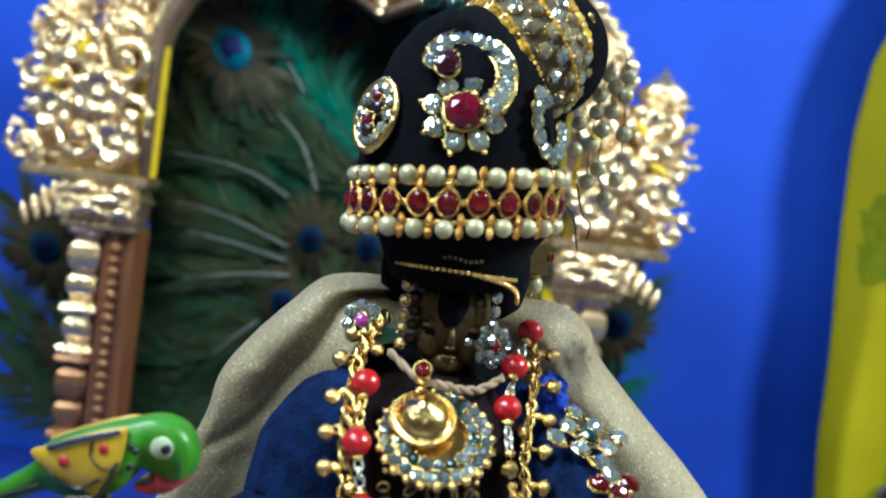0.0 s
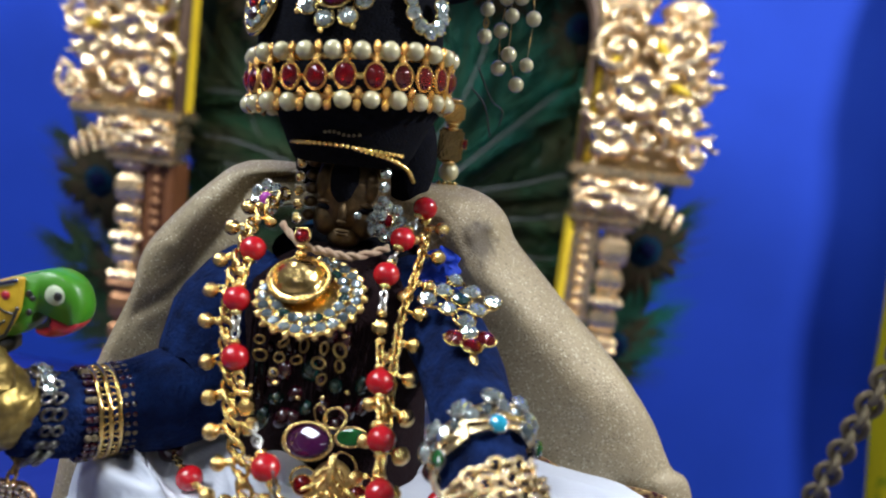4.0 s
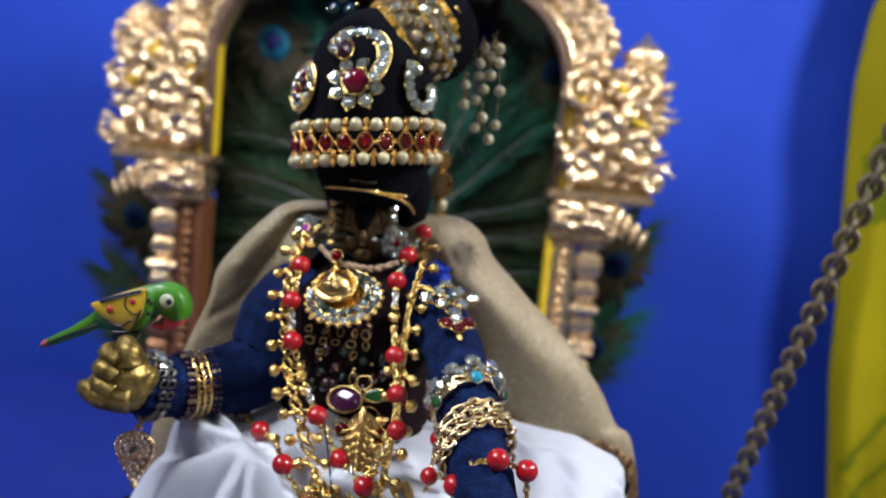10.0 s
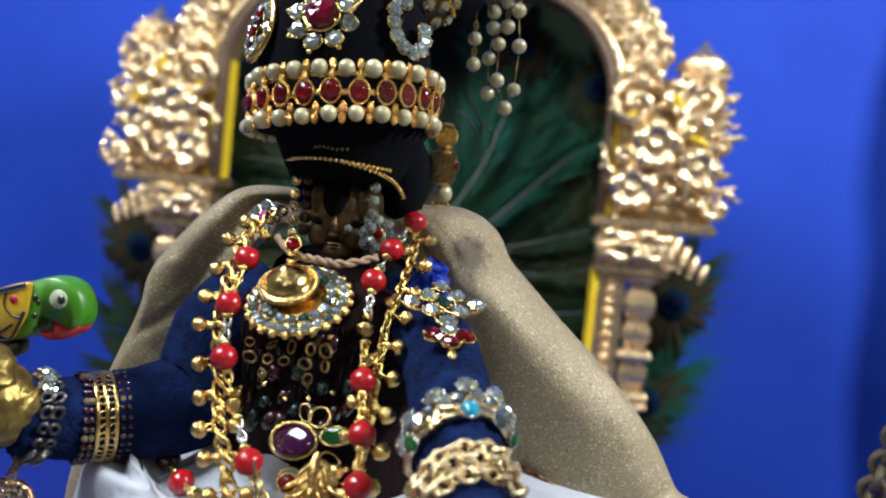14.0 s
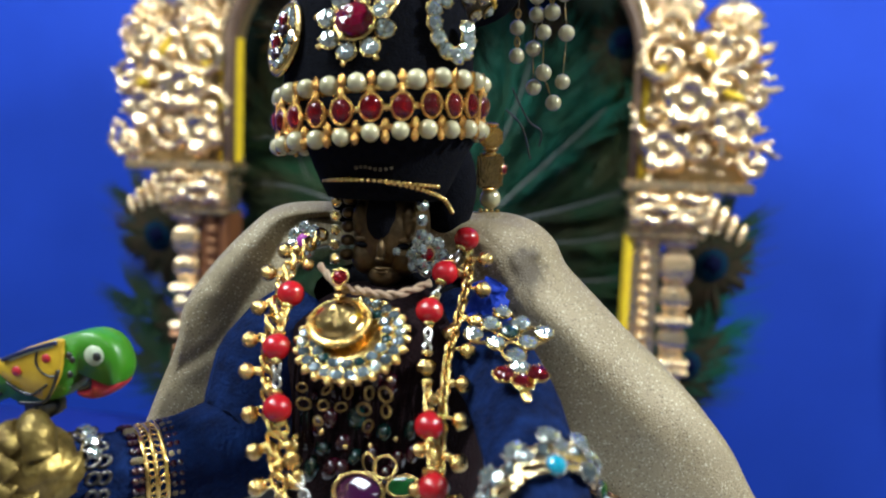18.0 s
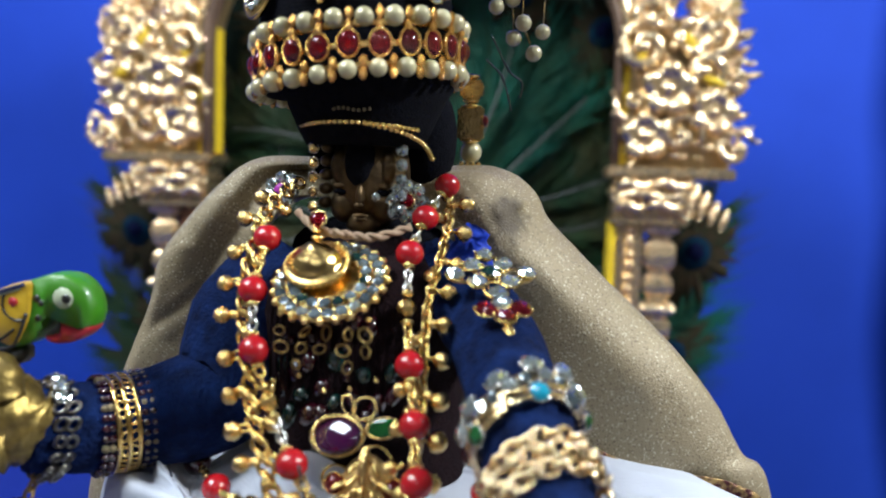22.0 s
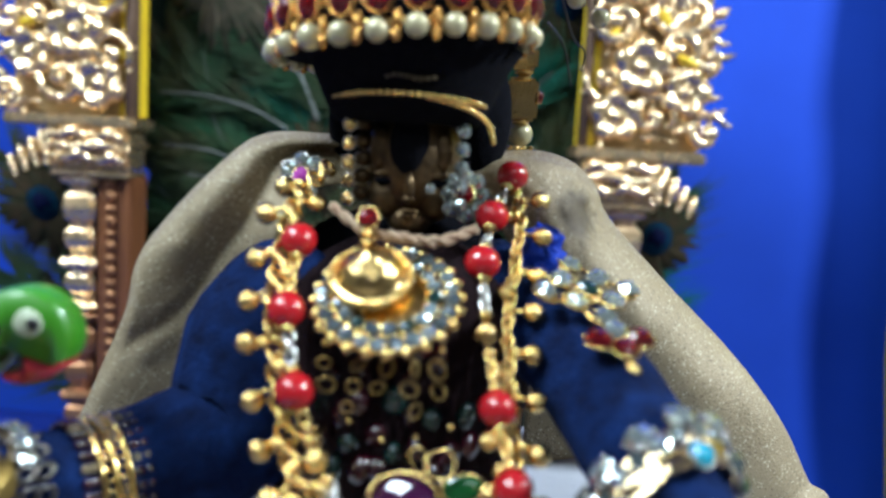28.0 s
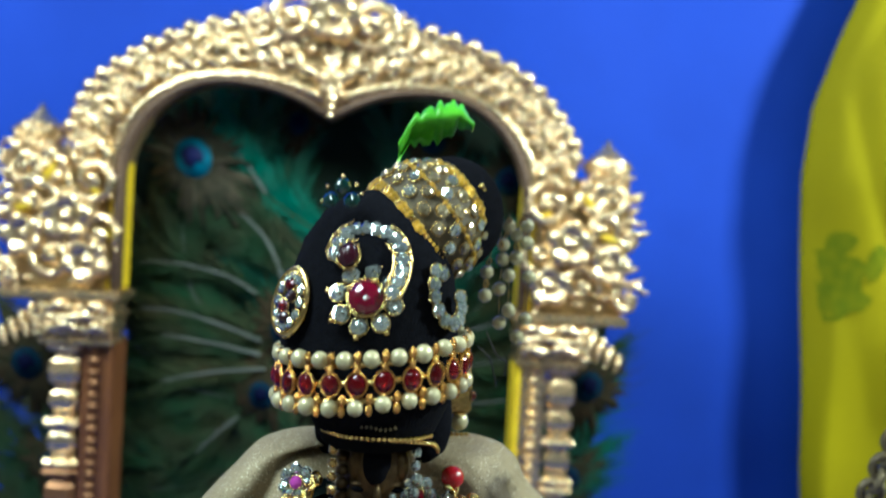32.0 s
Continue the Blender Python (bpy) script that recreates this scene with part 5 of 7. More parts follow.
# ---------- brooches on the cap ----------
flower = thing("flower_brooch", (0, -0.033, 0.586), "crystal flower brooch with a faceted red centre", "brooch")
FC, FN = V(0.0003, -0.0345, 0.5895), V(-0.05, -0.94, 0.34).normalized()
stone(gem_mesh(mat("deep_red_stone", (0.15, 0.002, 0.018), 0.06, 0.0, (0.06, 0.001, 0.008), 300, 0.8, coat=0.8), 10, 0.05), flower, FC, FN, 0.0054, 20, name="red_stone")
for k in range(8):
    a = radians(-100 + k * 45)
    q = facing(FC, FN) @ V(math.cos(a) * 0.0083, math.sin(a) * 0.0083, -0.001)
    stone(CRYSTAL, flower, q, FN, 0.0027, k * 20)
    q = facing(FC, FN) @ V(math.cos(a) * 0.0116, math.sin(a) * 0.0116, -0.001)
    if k in (0, 1, 6, 7, 5):
        bead(GOLDBALL, flower, q, 0.0009, "gold_stud")
crescent = thing("crescent_brooch", (0.001, -0.030, 0.590), "crystal crescent plume brooch edged in gold", "brooch")
CC, CN = V(0.0002, -0.0330, 0.5988), V(-0.02, -0.85, 0.52).normalized()
arc = []
for k in range(13):
    a = radians(165 - k * 17)
    rr = 0.0102 + 0.0004 * math.sin(k)
    arc.append((a, rr))
for k, (a, rr) in enumerate(arc):
    q = facing(CC, CN) @ V(math.cos(a) * rr, math.sin(a) * rr * 1.28, 0)
    stone(CRYSTAL, crescent, q, CN, 0.0025 - 0.00004 * abs(k - 6), k * 30)
for off in (-0.0026, 0.0026):
    wire(crescent, [facing(CC, CN) @ V(math.cos(a) * (rr + off), math.sin(a) * (rr + off) * 1.28, 0.0002) for a, rr in arc], 0.00045, M_GOLD, "gold_rim")
stone(GARNETGEM, crescent, facing(CC, CN) @ V(-0.0058, 0.0030, 0.0), CN, 0.0040, 0, 0.85, 1.1, name="dark_red_stone", label="dark garnet drop")
trefoil = thing("green_trefoil_pin", (-0.0098, -0.031, 0.616), "dark green three-stone pin on the cap's crown", "brooch")
for dx, dz in ((0, 0.0032), (-0.0032, -0.0012), (0.0030, -0.0010)):
    stone(DKGEM, trefoil, (-0.0085 + dx, -0.0285, 0.6185 + dz), (-0.1, -0.9, 0.4), 0.0026, name="green_stone", set_me=False)
for dx, dz in ((0, 0.0062), (-0.0058, -0.0015), (0.0056, 0.0014), (-0.0045, 0.003), (0.004, 0.004)):
    bead(GOLDBALL, trefoil, (-0.0085 + dx, -0.0285, 0.6185 + dz), 0.0007, "gold_stud")

oval = thing("oval_brooch", (-0.0225, -0.024, 0.576), "oval crystal brooch with red stones and a ribbed gold rim", "brooch")
OC, ON = V(-0.0224, -0.0250, 0.5865), V(-0.60, -0.77, 0.22).normalized()
ring = [facing(OC, ON) @ V(math.cos(k * math.tau / 36) * 0.0064, math.sin(k * math.tau / 36) * 0.0098, 0) for k in range(36)]
wire(oval, ring + ring[:1], 0.0012, M_GOLD, "gold_rim")
for k in range(36):
    bead(GOLDBALL, oval, ring[k], 0.00115, "rib", (0.7, 0.7, 1.1))
for k in range(12):
    a = k * math.tau / 12
    stone(CRYSTAL, oval, facing(OC, ON) @ V(math.cos(a) * 0.0044, math.sin(a) * 0.0075, 0.0006), ON, 0.0016, k * 25)
for dx, dz in ((0, -0.0050), (-0.0012, -0.0016), (0.0013, 0.0016), (0, 0.0050)):
    stone(GARNETGEM if dz in (-0.0050, 0.0016) else RUBYGEM, oval, facing(OC, ON) @ V(dx, dz, 0.0012), ON, 0.0021, name="red_stone")
paisley = thing("paisley_brooch", (0.0245, -0.025, 0.578), "small hooked crystal brooch on gold", "brooch")
PN = V(0.62, -0.75, 0.2).normalized()
PC = V(0.0245, -0.0258, 0.5888)
for k, (x, y) in enumerate(((-0.0035, 0.0085), (-0.0045, 0.0050), (-0.0046, 0.0015), (-0.0038, -0.002), (-0.0018, -0.0048), (0.0012, -0.0058), (0.0036, -0.0044), (0.0048, -0.0016), (0.0046, 0.0012), (-0.0012, 0.0078))):
    stone(CRYSTAL, paisley, facing(PC, PN) @ V(x * 1.12, y * 1.12, 0), PN, 0.0023, k * 33)

# ---------- studded bun cap ----------
bun = thing("bun_cover", (0.020, -0.006, 0.595), "gold band cover studded with crystal rows on the side bun", "jewellery")
UC, UA = V(0.0165, -0.0020, 0.6120), V(0.76, 0.15, 0.60).normalized()
UX = UA.orthogonal().normalized()
UY = UA.cross(UX)


def on_bun(t, a, out=0.0):
    """t from -1 to 1 along the axis, a round it."""
    r = 0.0200 * math.sqrt(max(1 - (t * 0.62) ** 2, 0.05)) + out
    n = (UX * math.cos(a) + UY * math.sin(a)).normalized()
    return UC + UA * (t * 0.0125) + n * r, (n + UA * t * 0.5).normalized()


toward = V(0.05, -0.9, 0.25)
A0 = math.atan2(toward.dot(UY), toward.dot(UX))
bm = bmesh.new()
sheet(bm, lambda u, v: on_bun(-0.85 + 2.1 * v, A0 - 1.75 + 3.5 * u, -0.0006)[0], 40, 14, 0.0006)
part("mesh_cover", bm, mat("gold_mesh", (0.11, 0.085, 0.045), 0.5, 0.3, (0.05, 0.038, 0.02), 500, 0.8, 0.6, 1500), bun, "pale gold mesh base")
for row, t in enumerate((-0.06, 0.30, 0.66, 1.02)):
    for k in range(9):
        p, n = on_bun(t, A0 - 1.5 + k * 0.37 + 0.18 * (row % 2), 0.0002)
        stone(CHAMPAGNE if (k + row) % 3 else CRYSTAL, bun, p, n, 0.0021, k * 30, name="crystal_stud")
TRIMBALL = ball_mesh(mat("yellow_gold_trim", (0.72, 0.46, 0.07), 0.32, 0.9, (0.40, 0.22, 0.03), 400, 0.8, 0.5, 900), 8, 6)
for t, w in ((-0.64, 0.0011), (-0.50, 0.0013), (-0.38, 0.0010), (0.48, 0.0009), (1.22, 0.0012), (1.34, 0.0013)):
    pts = [on_bun(t, A0 - 1.7 + k * 0.085, 0.0010)[0] for k in range(41)]
    for k, p in enumerate(pts):
        bead(NUGGET if k % 4 == 0 else TRIMBALL, bun, p, w * (0.7 + 0.6 * ((k * 7) % 5) / 5), "gold_trim", (1, 1, 0.8), (k * 40, k * 25, 0))
for k in range(9):
    bead(GOLDBALL, bun, (0.0345 + 0.0008 * k, -0.008 + 0.001 * k, 0.6255 - 0.0014 * k), 0.0011, "gold_trim")

tassel = thing("pearl_tassel", (0.045, 0.004, 0.575), "hanging tassel of small pearl strings beside the bun", "jewellery")
rnd = random.Random(12)
for pts in (((0.0500, 0.004, 0.6180), (0.0535, 0.011, 0.6135), (0.0539, 0.012, 0.6075), (0.0552, 0.012, 0.5954), (0.0548, 0.012, 0.5805)),
            ((0.0460, 0.004, 0.6170), (0.0470, 0.010, 0.6130), (0.0455, 0.012, 0.6065), (0.0481, 0.012, 0.5956), (0.0487, 0.012, 0.5832), (0.0523, 0.012, 0.5739)),
            ((0.0430, 0.004, 0.6120), (0.0457, 0.013, 0.6012), (0.0451, 0.013, 0.5907), (0.0458, 0.013, 0.5787)), ((0.0405, 0.004, 0.6040), (0.0400, 0.010, 0.5965), (0.0401, 0.012, 0.5882)),
            ((0.0520, 0.004, 0.6200), (0.0500, 0.012, 0.6100), (0.0505, 0.013, 0.6020))):
    line = smooth_path(pts, 40)
    for p in pts[1:]:
        bead(PEARL, tassel, V(*p), 0.00255 * rnd.uniform(0.94, 1.06), "pearl")
    for a, c in zip(pts, pts[1:]):
        a, c = V(*a), V(*c)
        put("wire_link", LINK_D, tassel, Matrix.Translation((a + c) / 2) @ (c - a).to_track_quat("Y", "Z").to_matrix().to_4x4() @ Matrix.Diagonal((0.0010, 0.0014, 0.0007, 1)))
    wire(tassel, line, 0.00022, M_IRON, "thread")
wire(tassel, smooth_path([(0.040, 0.0, 0.577), (0.045, 0.008, 0.568), (0.049, 0.012, 0.565), (0.0485, 0.012, 0.560)], 16), 0.0003, M_INK, "loose_thread")
wire(tassel, smooth_path([(0.038, 0.006, 0.571), (0.043, 0.010, 0.566), (0.046, 0.012, 0.556)], 16), 0.0003, M_INK, "loose_thread")

# gold drop at the side of the head
drop = thing("ear_chain", (0.034, 0.009, 0.538), "gold link ear chain ending in a pearl", "jewellery")
for z, w, h in ((0.5625, 0.0036, 0.0030), (0.5518, 0.0042, 0.0056)):
    bm = bmesh.new()
    block(bm, (0.0333 - w, 0.0105, z - h), (0.0333 + w, 0.0155, z + h), 0.0009)
    part("gold_plate", bm, M_GOLD, drop, smooth=False)
for z in (0.5572, 0.5588, 0.5460, 0.5665):
    bead(GOLDBALL, drop, (0.0333, 0.0120, z), 0.0026, "gold_collar", (1, 1, 0.35))
bead(PEARL, drop, (0.0336, 0.0140, 0.5428), 0.0035, "pearl")
stone(RUBYDOME, drop, (0.0376, 0.0110, 0.5525), (1, -0.4, 0), 0.0018, name="red_stone")
for k in range(4):
    bead(GOLDBALL, drop, (0.0328 + 0.0018 * (k - 1), 0.0105, 0.5390), 0.0008, "gold_stud")

# forehead chain
fore = thing("forehead_chain", (0.007, -0.032, 0.540), "fine gold ball chain across the idol's forehead", "jewellery")
for pts, r in (([(-0.0110, -0.0220, 0.5475), (-0.004, -0.0300, 0.5480), (0.006, -0.0325, 0.5482), (0.016, -0.0290, 0.5476), (0.0225, -0.0215, 0.5470)], 0.00078),
               ([(0.010, -0.0315, 0.5478), (0.018, -0.0268, 0.5462), (0.0232, -0.019, 0.5435), (0.0252, -0.012, 0.5390)], 0.0008)):
    for p in even(smooth_path(pts, 40), r * 2.1):
        bead(GOLDBALL, fore, p, r, "ball_link")
for k in range(8):
    bead(IRONBALL, fore, (0.001 + k * 0.0014, -0.0335 + 0.0001 * (k - 3.5) ** 2, 0.5515 + 0.0003 * math.sin(k)), 0.0005, "ball_link")

# earrings and cheek beads
for nm, c, n, r, mid, cnt in (("left", V(-0.0190, -0.0165, 0.5290), V(-0.2, -0.9, 0.35), 0.0048, PINKGEM, 7), ("right", V(0.0190, -0.0190, 0.5272), V(0.25, -0.9, 0.3), 0.0054, RUBYGEM, 8)):
    er = thing("flower_earring", c - V(0, 0, 0.006), "crystal flower earring with a " + ("pink" if nm == "left" else "red") + " centre stone", "earring", "pair of earrings")
    n = n.normalized()
    stone(mid, er, c, n, 0.0021, name="centre_stone")
    for k in range(cnt):
        a = k * math.tau / cnt
        stone(CRYSTAL, er, facing(c, n) @ V(math.cos(a) * r * 0.86, math.sin(a) * r * 0.86, -0.0006), n, 0.0019, k * 31, set_me=SETTING_S)
    for k in range(5):
        q = V(-0.0075 if nm == "left" else 0.0178, -0.0215, 0.5415 - k * 0.0042)
        stone(NUGGET if nm == "left" else CRYSTAL, er, q + V((-1 if nm == "left" else 1) * 0.0008 * k * 0, 0, 0), (-0.3 if nm == "left" else 0.3, -1, 0), 0.0016, set_me=SETTING_S, name="drop_stone")
stud = thing("nose_stud", (0.011, -0.0242, 0.526), "tiny crystal nose stud", "jewellery")
stone(CRYSTAL, stud, (0.0112, -0.0242, 0.5282), (0.2, -1, 0), 0.0011, set_me=SETTING_S)

# ---------- pendant at the throat ----------
pend = thing("round_pendant", (0.0045, -0.045, 0.496), "round pendant with a gold dome and two rings of grey crystals", "pendant")
PC, PN = V(0.0045, -0.0445, 0.5068), V(-0.04, -0.57, 0.82).normalized()
PM = facing(PC, PN)
up = PM.to_3x3().inverted() @ V(0, 0, 1)
ang0 = math.atan2(up.y, up.x)
bm = bmesh.new()
lathe(bm, [(0.0005, -0.0012), (0.0138, -0.0012), (0.0146, 0.0), (0.0138, 0.0004), (0.0005, 0.0006)], PC, PN.to_track_quat("Z", "Y").to_matrix().to_4x4(), 36)
part("back_plate", bm, M_GOLD, pend)
DC = PM @ V(0.0034 * math.cos(ang0 + 0.65), 0.0034 * math.sin(ang0 + 0.65), 0.0026) + V(-0.0017, 0, 0)
for k in range(24):
    a = k * math.tau / 24
    stone(CRYSTAL if k % 4 == 1 else SMOKE, pend, PM @ V(math.cos(a) * 0.0128, math.sin(a) * 0.0128, 0.0006), PN, 0.00165, k * 17)
    bead(GOLDBALL, pend, PM @ V(math.cos(a + 0.13) * 0.0146, math.sin(a + 0.13) * 0.0146, 0), 0.0012, "gold_rim_bead")
for k in range(18):
    a = k * math.tau / 18
    stone(SMOKE if k % 3 else DKGEM, pend, PM @ V(math.cos(a) * 0.0095, math.sin(a) * 0.0095, 0.0010), PN, 0.00165, k * 17)
q = PN.to_track_quat("Z", "Y").to_matrix().to_4x4()
bm = bmesh.new()
lathe(bm, [(0.0084, -0.0005), (0.0088, 0.0006), (0.0076, 0.0013), (0.0068, 0.0013), (0.0065, 0.0024), (0.0056, 0.0038), (0.0043, 0.0049), (0.0028, 0.0057), (0.0017, 0.0065), (0.0010, 0.0070), (0.0002, 0.0072)], DC, q, 32)
part("gold_dome", bm, M_GOLD, pend, "polished gold dome")
for k in range(40):
    a = k * math.tau / 40
    bead(GOLDBALL, pend, Matrix.Translation(DC) @ q @ V(math.cos(a) * 0.0082, math.sin(a) * 0.0082, 0.0010), 0.0007, "dome_bead")
stone(RUBYDOME, pend, (-0.0008, -0.0385, 0.5222), (0, -0.9, 0.4), 0.0023, name="red_stone")
for dz in (0.0028, 0.0048):
    bead(GOLDBALL, pend, (-0.0006, -0.0395, 0.5222 - dz), 0.0017, "hanger", (1, 1, 0.5))
rope = thing("thread_necklace", (0.006, -0.030, 0.518), "twisted beige thread round the idol's neck", "necklace")
for ph in (0, math.pi):
    pts = smooth_path([(-0.010, -0.028, 0.5235), (-0.002, -0.036, 0.5195), (0.006, -0.038, 0.5185), (0.014, -0.036, 0.5180), (0.022, -0.028, 0.5205)], 60)
    wire(rope, [p + V(0, math.cos(k * 0.55 + ph), math.sin(k * 0.55 + ph)) * 0.0006 for k, p in enumerate(pts)], 0.00075, M_THREAD, "strand")

# ---------- dark bead bib with gold hooks ----------
bib = thing("dark_bead_bib", (0.006, -0.046, 0.470), "bib of dark garnet and green beads joined by gold hooks", "necklace")
rnd = random.Random(21)
for row in range(5):
    z = 0.4970 - row * 0.0062
    for k in range(7):
        if row < 2 and rnd.random() < 0.55:
            continue
        x = -0.0085 + k * 0.0048 + 0.0024 * (row % 2)
        y = -0.0445 - 0.0013 * row + 0.0008 * ((k - 5) / 2) ** 2 * 0.4
        bead(GARNETBALL if rnd.random() < 0.66 else DKBALL, bib, (x + rnd.uniform(-0.0012, 0.0012), y + rnd.uniform(-0.001, 0.001), z + rnd.uniform(-0.002, 0.002)), rnd.uniform(0.0018, 0.0027), "dark_bead", (0.9, 0.9, rnd.uniform(1.0, 1.5)), (rnd.uniform(-30, 30), rnd.uniform(-30, 30), 0))
for k in range(26):
    x = -0.011 + k * 0.00135
    wire(bib, smooth_path([(x, -0.0435, 0.5005), (x + rnd.uniform(-0.002, 0.002), -0.0462, 0.4900), (x + rnd.uniform(-0.003, 0.003), -0.0490, 0.4740)], 8), 0.00035, M_MAROON, "thread")
for k in range(5):
    x = -0.0062 + k * 0.0056 + rnd.uniform(-0.0008, 0.0008)
    for j in range(2 + k % 2):
        z = 0.4945 - j * 0.0040
        put("hook", HOOK, bib, Matrix.Translation((x + 0.0009 * math.sin(j * 2 + k), -0.0500 - 0.0009 * j, z)) @ pose(0, 0, 0, 90 + rnd.uniform(-50, 50), rnd.uniform(-80, 80), rnd.uniform(-60, 60)) @ Matrix.Scale(rnd.uniform(0.0015, 0.0020), 4))
    bead(GOLDBALL, bib, (x, -0.0495, 0.4985), 0.0008, "gold_stud")
for k in range(5):
    bead(GOLDBALL, bib, (-0.008 + k * 0.0066, -0.0505, 0.4815 + 0.002 * math.sin(k * 2)), 0.0008, "gold_stud")

# ---------- long pendant with the purple stone ----------
lp = thing("purple_stone_pendant", (0.015, -0.062, 0.440), "gold filigree pendant with a large oval purple stone", "pendant")
N0 = V(-0.03, -0.92, 0.38).normalized()
stone(dome_mesh(M_PURPLE, 0.32), lp, (0.0100, -0.0553, 0.4704), N0, 0.0048, 0, 1.38, 1.0, RING, name="purple_stone", label="flat plum-coloured oval stone")
stone(dome_mesh(M_GREEN, 0.35), lp, (0.0214, -0.0550, 0.4730), N0, 0.0025, 10, 1.66, 1.0, RING, name="green_stone", label="green oval stone")
for x, z, r, sx, sy, sp in ((0.0168, 0.4776, 0.0027, 1.10, 1.0, 20), (0.0128, 0.4782, 0.0020, 0.8, 1.3, 25), (0.0207, 0.4654, 0.0025, 1.45, 1.0, -38), (0.0100, 0.4595, 0.0036, 1.0, 0.9, 0)):
    put("gold_petal", RING, lp, facing((x, -0.0552, z), N0, sp) @ Matrix.Diagonal((r * sx, r * sy, r * 1.2, 1)))
for x, z, r in ((0.0107, 0.4598, 0.0024), (0.0252, 0.4590, 0.0026)):
    stone(RUBYDOME, lp, (x, -0.0590, z), N0, r, name="red_stone", set_me=BEZEL, label="dark red cabochon")
bm = bmesh.new()
lathe(bm, [(0.0070, -0.0005), (0.0074, 0.0002), (0.0066, 0.0006), (0.0005, 0.0007)], (0.0182, -0.0600, 0.4560), N0.to_track_quat("Z", "Y").to_matrix().to_4x4() @ Matrix.Diagonal((0.95, 1.55, 1, 1)), 24)
part("filigree_plate", bm, M_GOLD2, lp)
b = bmesh.new()
ball(b, (0, 0, 0), 1.0, 10, 8)
LEAFLET = mesh_of(b, M_GOLD, name="leaflet")
for row in range(7):
    z = 0.4655 - row * 0.0030
    for side, dx in ((-1, 0.0028), (1, 0.0028), (-1, 0.0056), (1, 0.0056)):
        if dx > 0.004 and row in (0, 6):
            continue
        put("gold_leaf", LEAFLET, lp, facing((0.0182 + side * dx, -0.0606 - 0.0010 * row, z - dx * 0.35), N0, side * (38 if dx < 0.004 else 62)) @ Matrix.Diagonal((0.00075, 0.0024, 0.0007, 1)))
    put("gold_leaf", LEAFLET, lp, facing((0.0182, -0.0610 - 0.0010 * row, z), N0, 0) @ Matrix.Diagonal((0.0010 if row else 0.0016, 0.0022 if row else 0.0048, 0.0009, 1)))
for x, z in ((0.0100, 0.4490), (0.0135, 0.4468), (0.0172, 0.4465)):
    stone(CRYSTAL, lp, (x, -0.070, z), N0, 0.0019, name="crystal")
stone(dome_mesh(M_GOLD, 0.5), lp, (0.0225, -0.0790, 0.4290), N0, 0.0048, 0, 0.85, 1.2, RING, name="gold_drop", label="polished gold drop")

# ---------- long gold bell chains ----------
LEFT = smooth_path([(-0.0120, -0.0180, 0.5320), (-0.0170, -0.0300, 0.5245), (-0.0182, -0.0405, 0.5120), (-0.0178, -0.0465, 0.5020), (-0.0160, -0.0500, 0.4920), (-0.0130, -0.0535, 0.4810), (-0.0100, -0.0590, 0.4740),
                    (-0.0040, -0.0660, 0.4650), (0.0010, -0.0715, 0.4560), (0.0070, -0.0765, 0.4480), (0.0130, -0.0805, 0.4400), (0.0170, -0.0820, 0.4300), (0.0200, -0.083, 0.418)], 120)
RIGHT = smooth_path([(0.0280, -0.0120, 0.5330), (0.0318, -0.0200, 0.5250), (0.0308, -0.0290, 0.5135), (0.0292, -0.0385, 0.5020), (0.0296, -0.0460, 0.4930), (0.0304, -0.0530, 0.4840), (0.0310, -0.0600, 0.4745),
                     (0.0305, -0.0680, 0.4640), (0.0300, -0.0745, 0.4540), (0.0290, -0.0790, 0.4440), (0.0270, -0.0815, 0.4340), (0.0240, -0.083, 0.420)], 110)
bells = thing("bell_chain", (0.006, -0.06, 0.418), "long gold chain necklace hung with small round bells", "necklace")
pts = even(LEFT, 0.0028)
for j, (a, c) in enumerate(zip(pts, pts[1:])):
    q = (c - a).normalized().to_track_quat("Y", "Z").to_matrix().to_4x4()
    put("link", LINK, bells, Matrix.Translation((a + c) / 2) @ q @ pose(0, 0, 0, 0, 50 if j % 2 else -50, 24) @ Matrix.Scale(0.0025, 4))
chain(bells, RIGHT, LINK, 0.0020, 0.0025)
rnd = random.Random(17)
for path, s, lo, hi in ((LEFT, -1, 0.010, 0.14), (RIGHT, 1, 0.008, 0.13)):
    pts = even(path, 0.0096)
    for k, p in enumerate(pts[1:-1]):
        out = V(s * 1.0, -0.35, -0.15 + rnd.uniform(-0.2, 0.2)).normalized()
        m = facing(p + out * 0.0052, -out, rnd.uniform(0, 90)) @ Matrix.Scale(0.0023 * rnd.uniform(0.93, 1.05), 4)
        put("bell", BELL, bells, m)
        if k % 2 == 0:
            m = facing(p + V(s * -0.0022, -0.0030, -0.0040), V(s * 0.5, 0.4, 0.8), rnd.uniform(0, 90)) @ Matrix.Scale(0.00185, 4)
            put("bell", BELL, bells, m)
            put("gold_cup", GOLDBALL, bells, Matrix.Translation(p + V(s * 0.0018, -0.001, 0)) @ Matrix.Diagonal((0.0016, 0.0012, 0.0012, 1)))
        if k > 5:
            put("bell", BELL, bells, facing(p + V(-s * 0.0050, -0.0012, 0.001), V(s, 0.2, 0.3), 0) @ Matrix.Scale(0.0020, 4))

